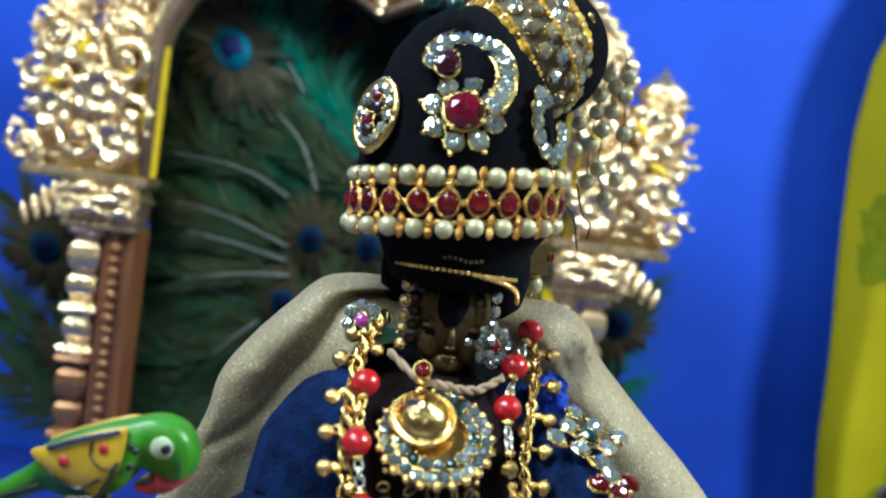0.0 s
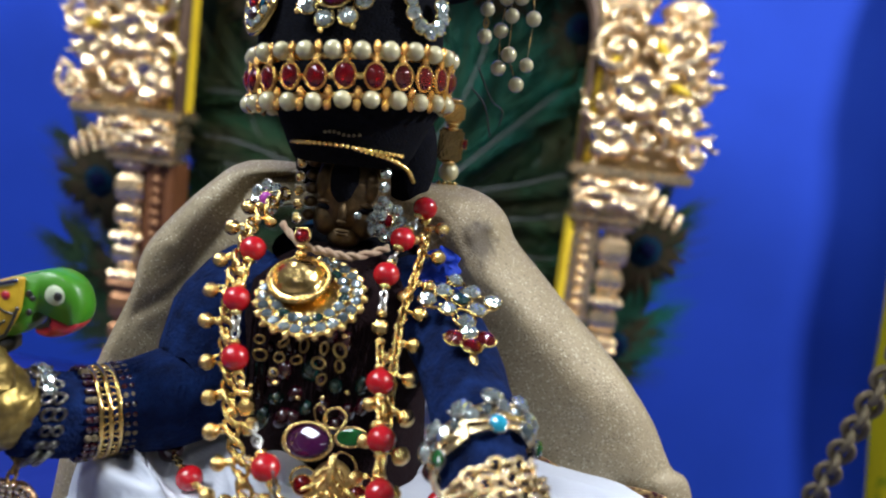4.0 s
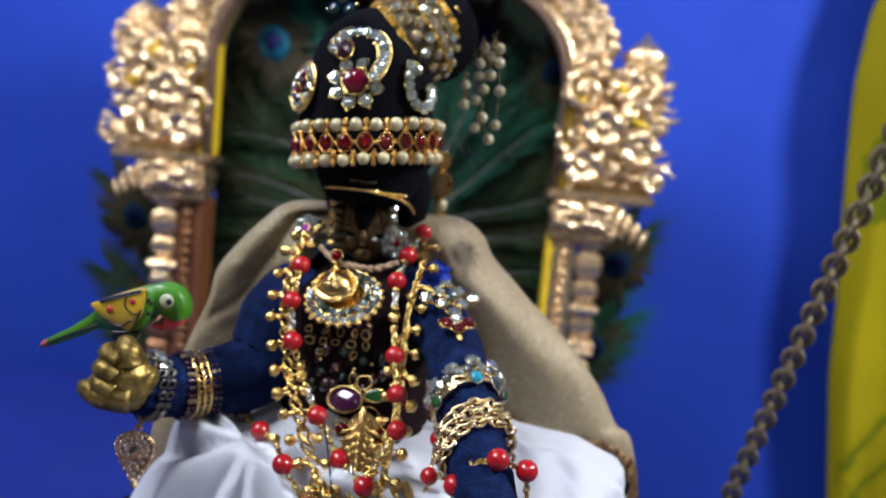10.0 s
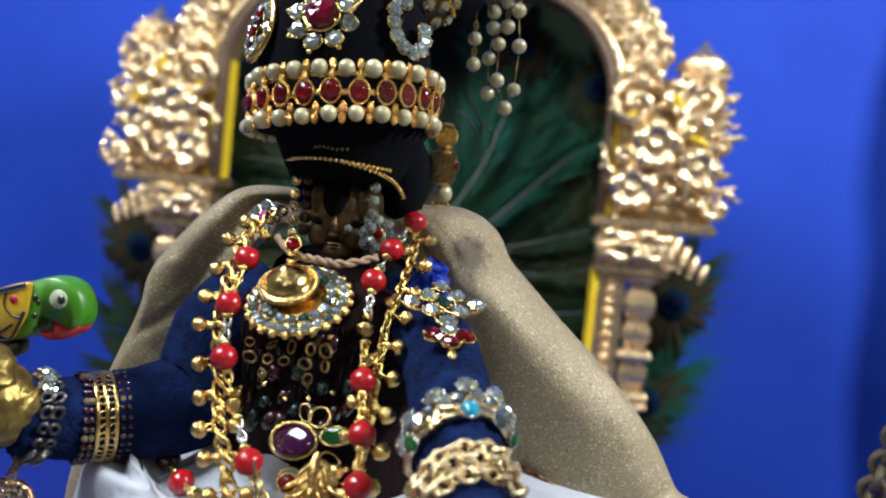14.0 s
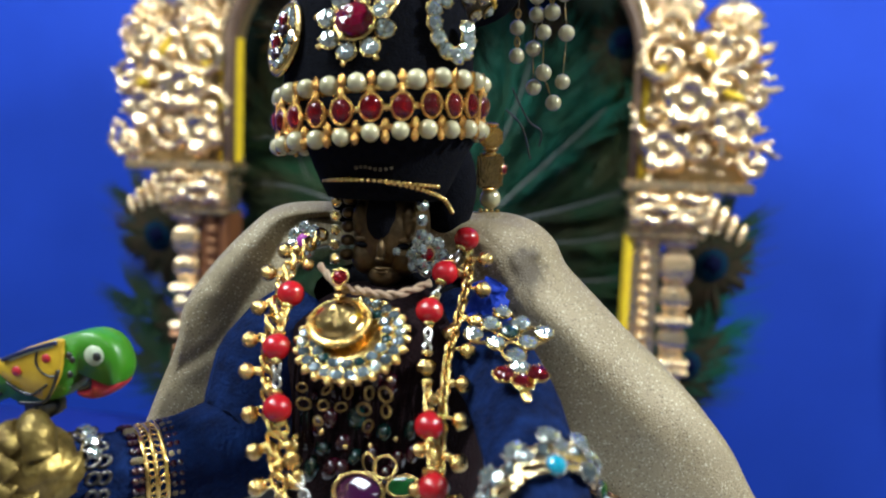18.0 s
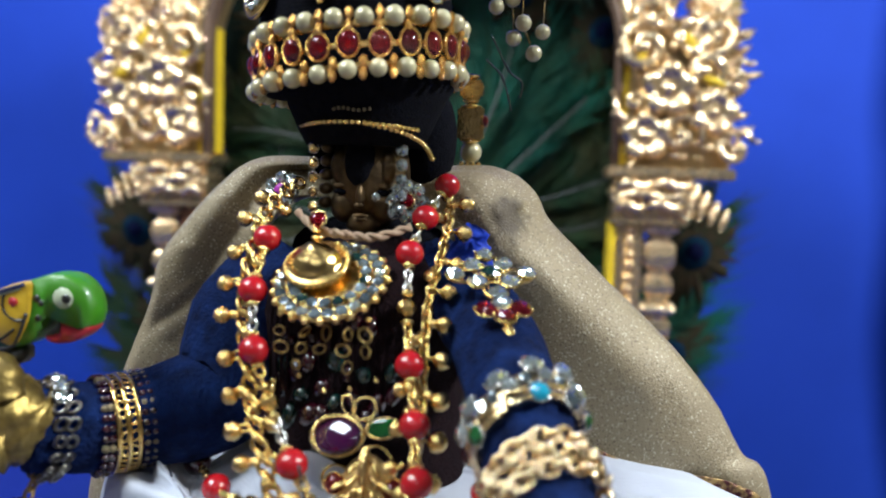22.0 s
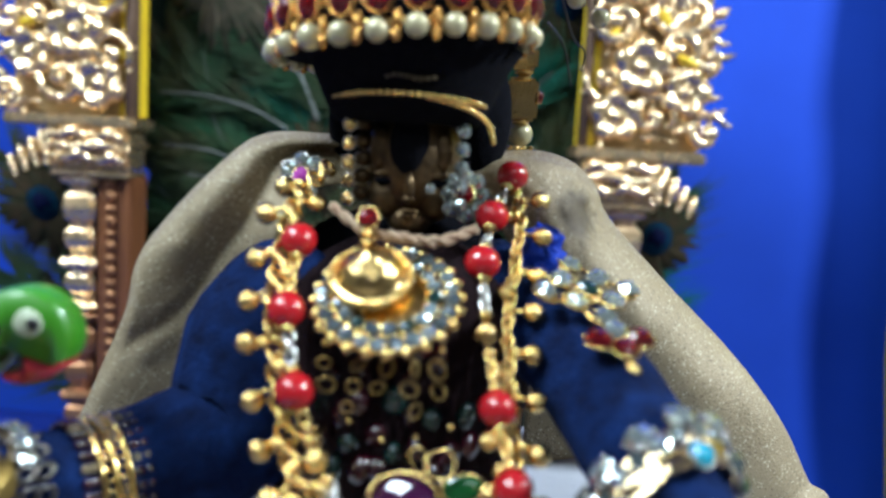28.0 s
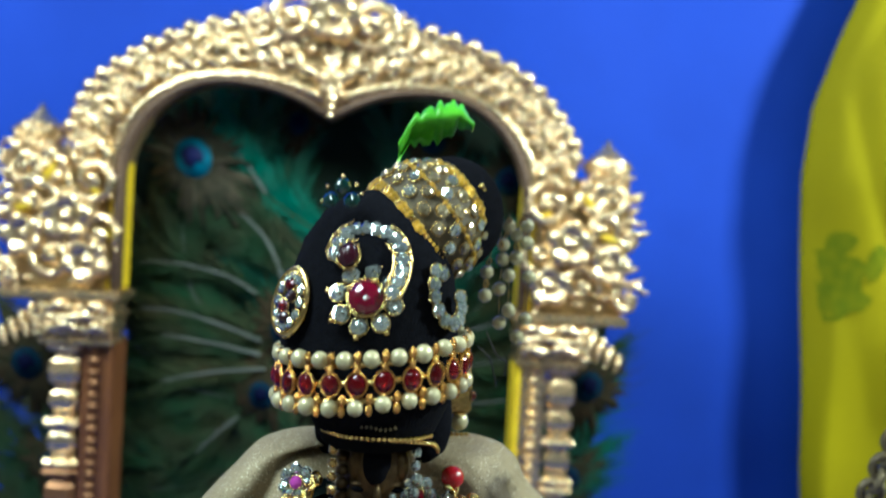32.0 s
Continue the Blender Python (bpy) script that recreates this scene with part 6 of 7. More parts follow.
# ---------- red bead necklaces ----------
red = thing("red_bead_necklace", (0.006, -0.06, 0.440), "long necklace of round red beads on gold links", "necklace")
LA, LB_, LC, LD = V(-0.0150, -0.0375, 0.5166), V(-0.0150, -0.0475, 0.5040), V(-0.0113, -0.0560, 0.4905), V(0.0029, -0.0680, 0.4672)
RA, RB2, RC, RD, RE, RF = V(0.0300, -0.0150, 0.5320), V(0.0253, -0.0240, 0.5230), V(0.0232, -0.0352, 0.5140), V(0.0272, -0.0530, 0.4885), V(0.0303, -0.0620, 0.4766), V(0.0325, -0.0700, 0.4660)
M1, M2 = V(0.0133, -0.0735, 0.4541), V(0.0240, -0.0815, 0.4490)
order = [LA, LB_, LC, V(-0.0060, -0.0590, 0.4785), LD, M1, M2, RF, RE, RD, V(0.0245, -0.0450, 0.5010), RC, RB2, RA]
for k, p in enumerate(order):
    if k in (3, 10):
        put("gold_nugget", NUGGET, red, Matrix.Translation(p) @ pose(0, 0, 0, 0, 30 if k == 3 else 0, 20) @ Matrix.Scale(0.0024, 4))
    else:
        bead(CORAL, red, p, 0.0038, "red_bead", (1.0, 1.0, 0.94))
for a, c in zip(order, order[1:]):
    d = (c - a).normalized()
    gap = (c - a).length
    for e, s in ((a + d * 0.0040, 1), (c - d * 0.0040, -1)):
        put("gold_cap", GOLDBALL, red, facing(e, d) @ Matrix.Diagonal((0.0017, 0.0017, 0.0010, 1)))
    if gap > 0.0105:
        chain(red, [a + d * 0.0046, c - d * 0.0040], LINK_S if int(gap * 1e4) % 2 else LINK, 0.0016, 0.0020)

wire(red, smooth_path([(0.0060, -0.0725, 0.4690), (0.0100, -0.0770, 0.4560), (0.0150, -0.0850, 0.4380)], 16), 0.00035, M_INK, "dark_thread")

side = thing("side_bead_string", (-0.01, -0.07, 0.436), "short string of red beads from the hip to the lap", "necklace")
order = [V(-0.0345, -0.0370, 0.4530), V(-0.0226, -0.0514, 0.4526), V(-0.0138, -0.0610, 0.4536), V(-0.0057, -0.0786, 0.4520), V(0.0056, -0.0810, 0.4375), V(0.0115, -0.085, 0.4235)]
for k, p in enumerate(order):
    if k == 2:
        put("gold_nugget", NUGGET, side, Matrix.Translation(p) @ pose(0, 0, 0, 0, 70, 0) @ Matrix.Scale(0.0022, 4))
    else:
        bead(CORAL if k else GARNETBALL, side, p, 0.0038, "red_bead", (1.0, 1.0, 0.95))
for a, c in zip(order, order[1:]):
    d = (c - a).normalized()
    chain(side, [a + d * 0.0040, c - d * 0.0036], LINK, 0.0013, 0.0018)
far = thing("garnet_bead_string", (0.047, -0.065, 0.425), "string of dark red beads hanging beside the arm", "necklace")
order = [V(0.0488, -0.0645, 0.4800), V(0.0445, -0.0650, 0.4715), V(0.0470, -0.0605, 0.4612), V(0.0455, -0.0710, 0.4510), V(0.0440, -0.075, 0.4380), V(0.042, -0.078, 0.427)]
for k, p in enumerate(order):
    bead(GARNETBALL if k < 2 else CORAL, far, p, 0.0028 if k < 2 else 0.0033, "red_bead")
for a, c in zip(order, order[1:]):
    d = (c - a).normalized()
    chain(far, [a + d * 0.0030, c - d * 0.0030], LINK, 0.0012, 0.0016)
fall = thing("gold_chain_fall", (0.022, -0.08, 0.405), "thick fall of many gold chains gathered over the lap", "necklace")
rnd = random.Random(91)
for k in range(9):
    f = k / 8
    top = V(0.0055 + 0.0330 * f, -0.0745 - 0.0015 * math.sin(f * 9), 0.4500 - 0.003 * abs(f - 0.4))
    mid = V(0.0085 + 0.0300 * f + rnd.uniform(-0.001, 0.001), -0.0815 - 0.002 * (k % 2), 0.4360)
    low = V(0.0140 + 0.0255 * f + rnd.uniform(-0.001, 0.001), -0.0845 - 0.002 * (k % 2), 0.4180)
    end = V(0.0165 + 0.0235 * f, -0.0850, 0.4010)
    pts = even(smooth_path([top, mid, low, end], 30), 0.0030)
    for j, (a, c) in enumerate(zip(pts, pts[1:])):
        q = (c - a).normalized().to_track_quat("Y", "Z").to_matrix().to_4x4()
        put("link", LINK_D if k % 3 == 2 else LINK, fall, Matrix.Translation((a + c) / 2) @ q @ pose(0, 0, 0, 0, 50 if j % 2 else -50, 22) @ Matrix.Scale(0.0027, 4))
    for j in range(1 + k % 2):
        p = mid.lerp(low, rnd.uniform(-0.3, 1.0)) + V(rnd.uniform(-0.002, 0.002), -0.003, 0)
        put("bell", BELL, fall, facing(p, V(rnd.uniform(-1, 1), 0.5, 0.6), k * 30) @ Matrix.Scale(0.0019, 4))

clutter = thing("gold_trinket_cluster", (0.02, -0.078, 0.41), "cluster of gold chain ends and trinkets on the lap", "jewellery")
rnd = random.Random(77)
for k in range(40):
    z = 0.4480 - 0.0011 * k
    x = 0.010 + 0.0225 * rnd.random() + 0.0
    y = -0.0670 - 0.0170 * min((0.462 - z) / 0.02, 1) * 0.9
    me = (LINK, LINK_D, GOLDBALL, LINK_D, LINK)[k % 5]
    put("trinket", me, clutter, Matrix.Translation((x, y + 0.004 * rnd.random(), z)) @ pose(0, 0, 0, rnd.uniform(0, 180), rnd.uniform(0, 180), 0) @ Matrix.Scale(rnd.uniform(0.0015, 0.0024), 4))

# ---------- arm jewellery ----------
ARM = smooth_path(RIGHT_ARM, 60)


def round_arm(path, t, r, n, a0=0.0, a1=math.tau, lean=0.0, drop=0.0):
    """Points round a limb at the share t of its path, with their outward ways; angle 0 is to the right, a quarter turn is up."""
    k = t * (len(path) - 1)
    i = min(int(k), len(path) - 2)
    c = path[i].lerp(path[i + 1], k - i)
    d = (path[min(i + 2, len(path) - 1)] - path[max(i - 1, 0)]).normalized()
    rt = d.cross(V(0, 0, 1)).normalized()
    upw = rt.cross(d)
    out = []
    for j in range(n):
        a = a0 + (a1 - a0) * j / (n - 1 if a1 - a0 < 6.2 else n)
        o = rt * math.cos(a) + upw * math.sin(a)
        out.append((c + o * r + d * (lean * math.cos(a) - drop * math.sin(a)), o, d))
    return out


ab = thing("shoulder_brooch", (0.0465, -0.045, 0.497), "four-lobed crystal brooch with three red stones pinned on the sleeve", "brooch")
AC, AN = V(0.0450, -0.0385, 0.5100), V(0.10, -0.40, 0.91).normalized()
AM = facing(AC, AN)
dn = (AM.to_3x3().inverted() @ V(0.27, -0.88, -0.39)).normalized()
a0 = math.atan2(dn.y, dn.x)
stone(DKGEM, ab, AC, AN, 0.0026, name="dark_stone")
for k in range(8):
    a = a0 + k * math.tau / 8
    r = 0.0094 if k % 2 == 0 else 0.0058
    stone(CRYSTAL, ab, AM @ V(math.cos(a) * r, math.sin(a) * r, -0.0003), AN, 0.0025, k * 27)
stone(CRYSTAL, ab, AM @ V(math.cos(a0) * 0.0136, math.sin(a0) * 0.0136, -0.0003), AN, 0.0024, 50)
for k in range(4):
    a = a0 + k * math.tau / 4
    put("gold_petal", RING, ab, AM @ pose(math.cos(a) * 0.0070, math.sin(a) * 0.0070, -0.0006, 0, 0, math.degrees(a)) @ Matrix.Diagonal((0.0040, 0.0030, 0.0050, 1)))
for r, w in ((0.0160, 0.0043), (0.0160, -0.0043), (0.0187, 0.0)):
    stone(RUBYGEM, ab, AM @ V(math.cos(a0) * r - math.sin(a0) * w, math.sin(a0) * r + math.cos(a0) * w, -0.0006), AN, 0.0027, 30, name="red_stone")
put("gold_tip", GOLDBALL, ab, facing(AM @ V(math.cos(a0) * 0.0226, math.sin(a0) * 0.0226, -0.0014), AN, math.degrees(a0)) @ Matrix.Diagonal((0.0022, 0.0013, 0.0010, 1)))

cb = thing("crystal_bracelet", (0.056, -0.066, 0.470), "upper arm bracelet of gold bars set with clear and coloured crystals", "bracelet")
bm = bmesh.new()
bmesh.ops.create_cube(bm, size=2.0)
bmesh.ops.bevel(bm, geom=list(bm.edges), offset=0.35, segments=2, affect="EDGES", profile=0.6)
BAR = mesh_of(bm, mat("bright_bar", (0.95, 0.80, 0.50), 0.12, 1.0, (0.70, 0.48, 0.20), 300, 0.7, 0.15, 700, rvar=0.08), name="bar")
LOWER = (GREENGEM, None, TEALGEM, SMOKE, GREENGEM, None, TEALGEM, None, SMOKE, None)
for j in range(10):
    for half in (0, 1):
        a = radians(20 + 36 * j + 18 * half)
        (p, o, d), = round_arm(ARM, 0.375, 0.0124, 1, a, a + math.tau)
        t = d.cross(o)
        p = p + d * (0.0004 + 0.0042 * max(math.cos(a), 0))
        turn = Matrix((t, d, o)).transposed().to_4x4()
        if half:
            for e, slant in ((-0.0024, 5), (0.0006, -4), (0.0032, 8)):
                put("gold_bar", BAR, cb, Matrix.Translation(p + d * e) @ turn @ pose(0, 0, 0, 0, 0, slant) @ Matrix.Diagonal((0.0030, 0.00105, 0.0010, 1)))
            continue
        stone(CRYSTAL, cb, p - d * 0.0042 + o * 0.0006, o - d * 0.4, 0.0027, j * 25, set_me=SETTING_S)
        stone(SMOKE, cb, p - d * 0.0012 + t * 0.0018, o, 0.0016, j * 40, set_me=SETTING_S)
        stone(CRYSTAL, cb, p - d * 0.0020 - t * 0.0024 + o * 0.0003, o - t * 0.3, 0.0019, j * 65, set_me=SETTING_S)
        put("gold_bar", BAR, cb, Matrix.Translation(p + d * 0.0010) @ turn @ pose(0, 0, 0, 0, 0, 84) @ Matrix.Diagonal((0.0030, 0.0010, 0.0009, 1)))
        if LOWER[j]:
            stone(LOWER[j], cb, p + d * 0.0034 + o * 0.0006, o + d * 0.3, 0.0023, j * 20, set_me=SETTING_S)

PALELINK = ring_mesh(mat("pale_gold", (0.92, 0.76, 0.48), 0.18, 1.0, (0.60, 0.44, 0.22), 300, 0.8, 0.2, 800, rvar=0.08), 1.0, 0.30, 14, 6, 0.7)
gb = thing("gold_chain_bracelet", (0.0605, -0.083, 0.455), "wide bracelet of three rows of gold curb chain", "bracelet")
for row, t in enumerate((0.474, 0.503, 0.532)):
    pts = round_arm(ARM, t, 0.0120 + (0.0008 if row == 1 else 0), 26, lean=0.002, drop=0.0045)
    for j, (p, o, d) in enumerate(pts):
        tt = d.cross(o)
        put("link", PALELINK, gb, Matrix.Translation(p) @ tt.to_track_quat("Y", "Z").to_matrix().to_4x4() @ pose(0, 0, 0, 0, 48 if (j + row) % 2 else -48, 24) @ Matrix.Scale(0.0024, 4))
rb = thing("red_bead_bracelet", (0.066, -0.100, 0.445), "bracelet of round red beads with gold links", "bracelet")
ringpts = [V(0.0553, -0.0984, 0.4608), V(0.0600, -0.1000, 0.4695), V(0.0681, -0.1014, 0.4722), V(0.0775, -0.0992, 0.4688), V(0.0785, -0.0975, 0.4590), V(0.0710, -0.0955, 0.4475), V(0.0600, -0.0965, 0.4490)]
for j in (0, 2, 3, 5):
    bead(CORAL, rb, ringpts[j], 0.0036, "red_bead")
for j in range(7):
    chain(rb, [ringpts[j], ringpts[(j + 1) % 7]], LINK_S if j == 0 else LINK, 0.0014, 0.0019)
hb = V(0.0536, -0.105, 0.4416)
bead(CORAL, rb, hb, 0.0034, "red_bead")
chain(rb, [ringpts[0] + V(0, -0.002, -0.003), hb + V(0, 0, 0.004)], LINK, 0.0013, 0.0018)
bead(GOLDBALL, rb, hb - V(0, 0, 0.0036), 0.001, "gold_stud")

cf = thing("gold_cuff", (0.0685, -0.112, 0.438), "hammered gold cuff edged with dark beads", "bracelet")
bm = bmesh.new()
strips = []
for t in (0.815, 0.84, 0.875, 0.90):
    rr = 0.0112 if t in (0.84, 0.875) else 0.0106
    strips.append([bm.verts.new(p + o * 0.0003 * math.sin(j * 5 + t * 300)) for j, (p, o, d) in enumerate(round_arm(ARM, t, rr, 32))])
for a, c in zip(strips, strips[1:]):
    for j in range(32):
        bm.faces.new((a[j], a[(j + 1) % 32], c[(j + 1) % 32], c[j]))
bmesh.ops.solidify(bm, geom=list(bm.faces), thickness=0.0008)
part("cuff_band", bm, mat("hammered_gold", (0.95, 0.66, 0.26), 0.2, 1.0, (0.75, 0.46, 0.15), 200, 0.8, 0.9, 420, rvar=0.1), cf)
for t, r, n in ((0.795, 0.0116, 24), (0.780, 0.0110, 22), (0.918, 0.0112, 24), (0.935, 0.0106, 22)):
    for j, (p, o, d) in enumerate(round_arm(ARM, t, r, n)):
        bead(GARNETBALL if j % 3 else IRONBALL, cf, p, 0.0013, "dark_bead")
rg = thing("flower_ring", (0.078, -0.126, 0.440), "silver flower ring of pale crystals on the hand", "ring")
RC2, RN = V(0.0785, -0.1265, 0.4440), V(0.45, -0.85, 0.2).normalized()
stone(DKGEM, rg, RC2, RN, 0.0014, name="dark_stone")
for k in range(7):
    a = k * math.tau / 7
    stone(CRYSTAL, rg, facing(RC2, RN) @ V(math.cos(a) * 0.0030, math.sin(a) * 0.0030, 0), RN, 0.0016, set_me=SETTING_S)

# left wrist
ARML = smooth_path(LEFT_ARM, 60)
gbl = thing("gold_bangle", (-0.050, -0.033, 0.455), "openwork gold bangle edged with dark beads", "bracelet")
for t, r in ((0.715, 0.0126), (0.740, 0.0128), (0.765, 0.0126)):
    wire(gbl, [p for p, o, d in round_arm(ARML, t, r, 40)] + [round_arm(ARML, t, r, 40)[0][0]], 0.00075, M_GOLD, "gold_hoop")
for j, (p, o, d) in enumerate(round_arm(ARML, 0.727, 0.0127, 20)):
    put("curl", LINK, gbl, facing(p, o, j * 35) @ Matrix.Scale(0.0014, 4))
for j, (p, o, d) in enumerate(round_arm(ARML, 0.752, 0.0127, 20)):
    put("curl", LINK, gbl, facing(p, o, j * 50) @ Matrix.Scale(0.0014, 4))
for t in (0.684, 0.700, 0.782, 0.798):
    for j, (p, o, d) in enumerate(round_arm(ARML, t, 0.0124, 30)):
        bead(IRONBALL if j % 4 == 0 else GARNETBALL, gbl, p, 0.0010, "dark_bead")
LINK_T = ring_mesh(M_TARNISH, 1.0, 0.30, 14, 6, 0.7)
sb = thing("silver_link_bracelet", (-0.059, -0.050, 0.456), "tarnished silver link bracelet on the wrist", "bracelet")
for t in (0.90, 0.935):
    for j, (p, o, d) in enumerate(round_arm(ARML, t, 0.0120, 18, lean=0.0015)):
        put("link", LINK_T, sb, facing(p, o, j * 40) @ pose(0, 0, 0, 30, 0, 0) @ Matrix.Scale(0.0018, 4))
for j, (p, o, d) in enumerate(round_arm(ARML, 0.915, 0.0126, 5, radians(60), radians(130))):
    stone(CRYSTAL, sb, p, o, 0.0017, set_me=SETTING_S)

dp = thing("leaf_drop_pendant", (-0.066, -0.056, 0.437), "heart-shaped gold drop studded with tiny beads below the hand", "pendant")
DC2 = V(-0.0648, -0.0662, 0.4462)
M_ROSE = mat("rose_gold", (0.86, 0.56, 0.34), 0.26, 1.0, (0.50, 0.28, 0.14), 260, 0.7, 0.5, 600, rvar=0.1)


def leaf_edge(a, k=1.0):
    """The outline of a pipal leaf, round at the top and drawn to a point."""
    low = max(0.0, -math.cos(a))
    return V(0.0080 * math.sin(a) * (1 - 0.55 * low ** 2.6) * k, 0, (0.0066 * math.cos(a) - 0.0078 * low ** 2.2) * k - 0.0010 * math.exp(-((a + math.pi) % math.tau - math.pi) ** 2 / 0.06))


bm = bmesh.new()
rings = [[bm.verts.new(DC2 + leaf_edge(j * math.tau / 40, k) + V(0, y, 0)) for j in range(40)] for k, y in ((0.95, 0.0010), (1.0, 0.0), (0.97, -0.0011), (0.86, -0.0011), (0.80, -0.0004), (0.55, -0.0009), (0.25, -0.0012))]
for a, c in zip(rings, rings[1:]):
    for j in range(40):
        bm.faces.new((a[j], a[(j + 1) % 40], c[(j + 1) % 40], c[j]))
bm.faces.new(rings[0])
bm.faces.new(rings[-1][::-1])
bmesh.ops.recalc_face_normals(bm, faces=list(bm.faces))
part("leaf_plate", bm, M_ROSE, dp, "rose gold leaf-shaped plate")
STUD = ball_mesh(mat("bright_stud", (0.95, 0.86, 0.70), 0.10, 1.0, (0.8, 0.6, 0.4), 400, 0.6), 10, 8)
for k, n, y, r in ((0.68, 18, -0.0012, 0.00085), (0.40, 10, -0.0015, 0.00085)):
    for j in range(n):
        bead(STUD, dp, DC2 + leaf_edge((j + 0.5) * math.tau / n, k) + V(0, y, 0), r, "stud", (1, 0.7, 1.4))
for j in range(26):
    bead(STUD, dp, DC2 + leaf_edge(j * math.tau / 26, 0.92) + V(0, -0.0012, 0), 0.0006, "rim_bead")
bead(GOLDBALL, dp, DC2 + V(0, 0, -0.0146), 0.0014, "tip_bead")
bead(DKBALL, dp, DC2 + V(0, -0.0028, 0.0), 0.0012, "centre_bead")
chain(dp, [DC2 + V(0.000, 0, 0.006), V(-0.0630, -0.0640, 0.4590)], LINK_D, 0.0016, 0.0022)

# ---------- wooden parrot ----------
parrot = thing("wooden_parrot", (-0.075, -0.058, 0.484), "painted wooden parrot, green with a yellow wing, perched on the hand", "toy parrot")


def plank(outline, y0, y1, bevel, m, name, label=""):
    """A shape cut from board and rounded along its edges."""
    bb = bmesh.new()
    c = V(sum(p[0] for p in outline) / len(outline), 0, sum(p[1] for p in outline) / len(outline))
    pts = smooth_path([(x, 0, z) for x, z in outline], len(outline) * 5, True)
    layers = []
    for y, k in ((y0, 1 - bevel), (y0 + (y1 - y0) * 0.15, 1 - bevel * 0.35), (y0 + (y1 - y0) * 0.4, 1.0), (y0 + (y1 - y0) * 0.6, 1.0), (y0 + (y1 - y0) * 0.85, 1 - bevel * 0.35), (y1, 1 - bevel)):
        layers.append([bb.verts.new(((p.x - c.x) * k + c.x, y, (p.z - c.z) * k + c.z)) for p in pts])
    n = len(pts)
    for a, d in zip(layers, layers[1:]):
        for i in range(n):
            bb.faces.new((a[i], a[(i + 1) % n], d[(i + 1) % n], d[i]))
    bb.faces.new(layers[0][::-1])
    bb.faces.new(layers[-1])
    bmesh.ops.triangulate(bb, faces=[f for f in bb.faces if len(f.verts) > 4])
    bmesh.ops.recalc_face_normals(bb, faces=list(bb.faces))
    return part(name, bb, m, parrot, label)


PY = -0.0560
body = [(-0.0671, 0.5058), (-0.0611, 0.5075), (-0.0563, 0.5068), (-0.0529, 0.5042), (-0.0512, 0.5003), (-0.0511, 0.4969), (-0.0527, 0.4940), (-0.0566, 0.4949), (-0.0604, 0.4960), (-0.0629, 0.4967), (-0.0647, 0.4932),
        (-0.0673, 0.4898), (-0.0719, 0.4881), (-0.0801, 0.4870), (-0.0845, 0.4877), (-0.0925, 0.4836), (-0.1046, 0.4785), (-0.1057, 0.4811), (-0.0969, 0.4865), (-0.0886, 0.4927), (-0.0868, 0.4961), (-0.0850, 0.4984), (-0.0767, 0.5022)]
plank(body, PY - 0.0045, PY + 0.0045, 0.07, M_PGREEN, "body", "green painted body and tail")
wing = [(-0.0872, 0.4975), (-0.0838, 0.4990), (-0.0767, 0.5023), (-0.0676, 0.5053), (-0.0667, 0.5028), (-0.0674, 0.4965), (-0.0696, 0.4917), (-0.0719, 0.4887), (-0.0774, 0.4906), (-0.0824, 0.4929), (-0.0865, 0.4958)]
plank(wing, PY - 0.0056, PY - 0.0040, 0.05, M_PYELLOW, "wing", "yellow painted wing")
plank(wing, PY + 0.0040, PY + 0.0056, 0.05, M_PYELLOW, "wing", "yellow painted wing")
plank([(-0.0525, 0.4944), (-0.0561, 0.4953), (-0.0597, 0.4957), (-0.0600, 0.4941), (-0.0606, 0.4926), (-0.0641, 0.4916), (-0.0639, 0.4902), (-0.0607, 0.4895), (-0.0567, 0.4903), (-0.0536, 0.4924)], PY - 0.0036, PY + 0.0036, 0.08, M_PRED, "beak", "red hooked beak")
plank([(-0.0602, 0.4956), (-0.0598, 0.4938), (-0.0607, 0.4923), (-0.0640, 0.4915), (-0.0628, 0.4928), (-0.0612, 0.4940)], PY - 0.0039, PY - 0.0030, 0.06, M_INK, "mouth", "black painted mouth edge")
bb = bmesh.new()
ball(bb, (-0.1066, PY, 0.4790), 0.0026, 14, 10, (1.1, 1.2, 0.62), Matrix.Rotation(-0.55, 4, "Y"))
part("tail_tip", bb, M_PINKP, parrot, "pink tail tip")


def disc(x, z, r, y, m, name, sx=1.0):
    bb = bmesh.new()
    lathe(bb, [(r, 0.0), (r * 0.96, 0.00025), (r * 0.02, 0.0003)], (x, y, z), Matrix.Rotation(radians(90), 4, "X") @ Matrix.Diagonal((sx, 1, 1, 1)), 18)
    return part(name, bb, m, parrot)


disc(-0.0586, 0.5014, 0.0027, PY - 0.0045, M_PWHITE, "eye")
disc(-0.0575, 0.5013, 0.0012, PY - 0.0048, M_INK, "pupil")
for x, z, r in ((-0.0796, 0.4960, 0.0013), (-0.0711, 0.5000, 0.0012)):
    disc(x, z, r, PY - 0.0057, M_PRED, "wing_spot")
for x, z, r in ((-0.0655, 0.5009, 0.0010), (-0.0644, 0.4998, 0.0008), (-0.0652, 0.4960, 0.0009)):
    disc(x, z, r, PY - 0.0046, M_INK, "neck_spot")
M_DKBLUE = mat("dark_blue_paint", (0.010, 0.016, 0.06), 0.35, 0.0, coat=0.3)
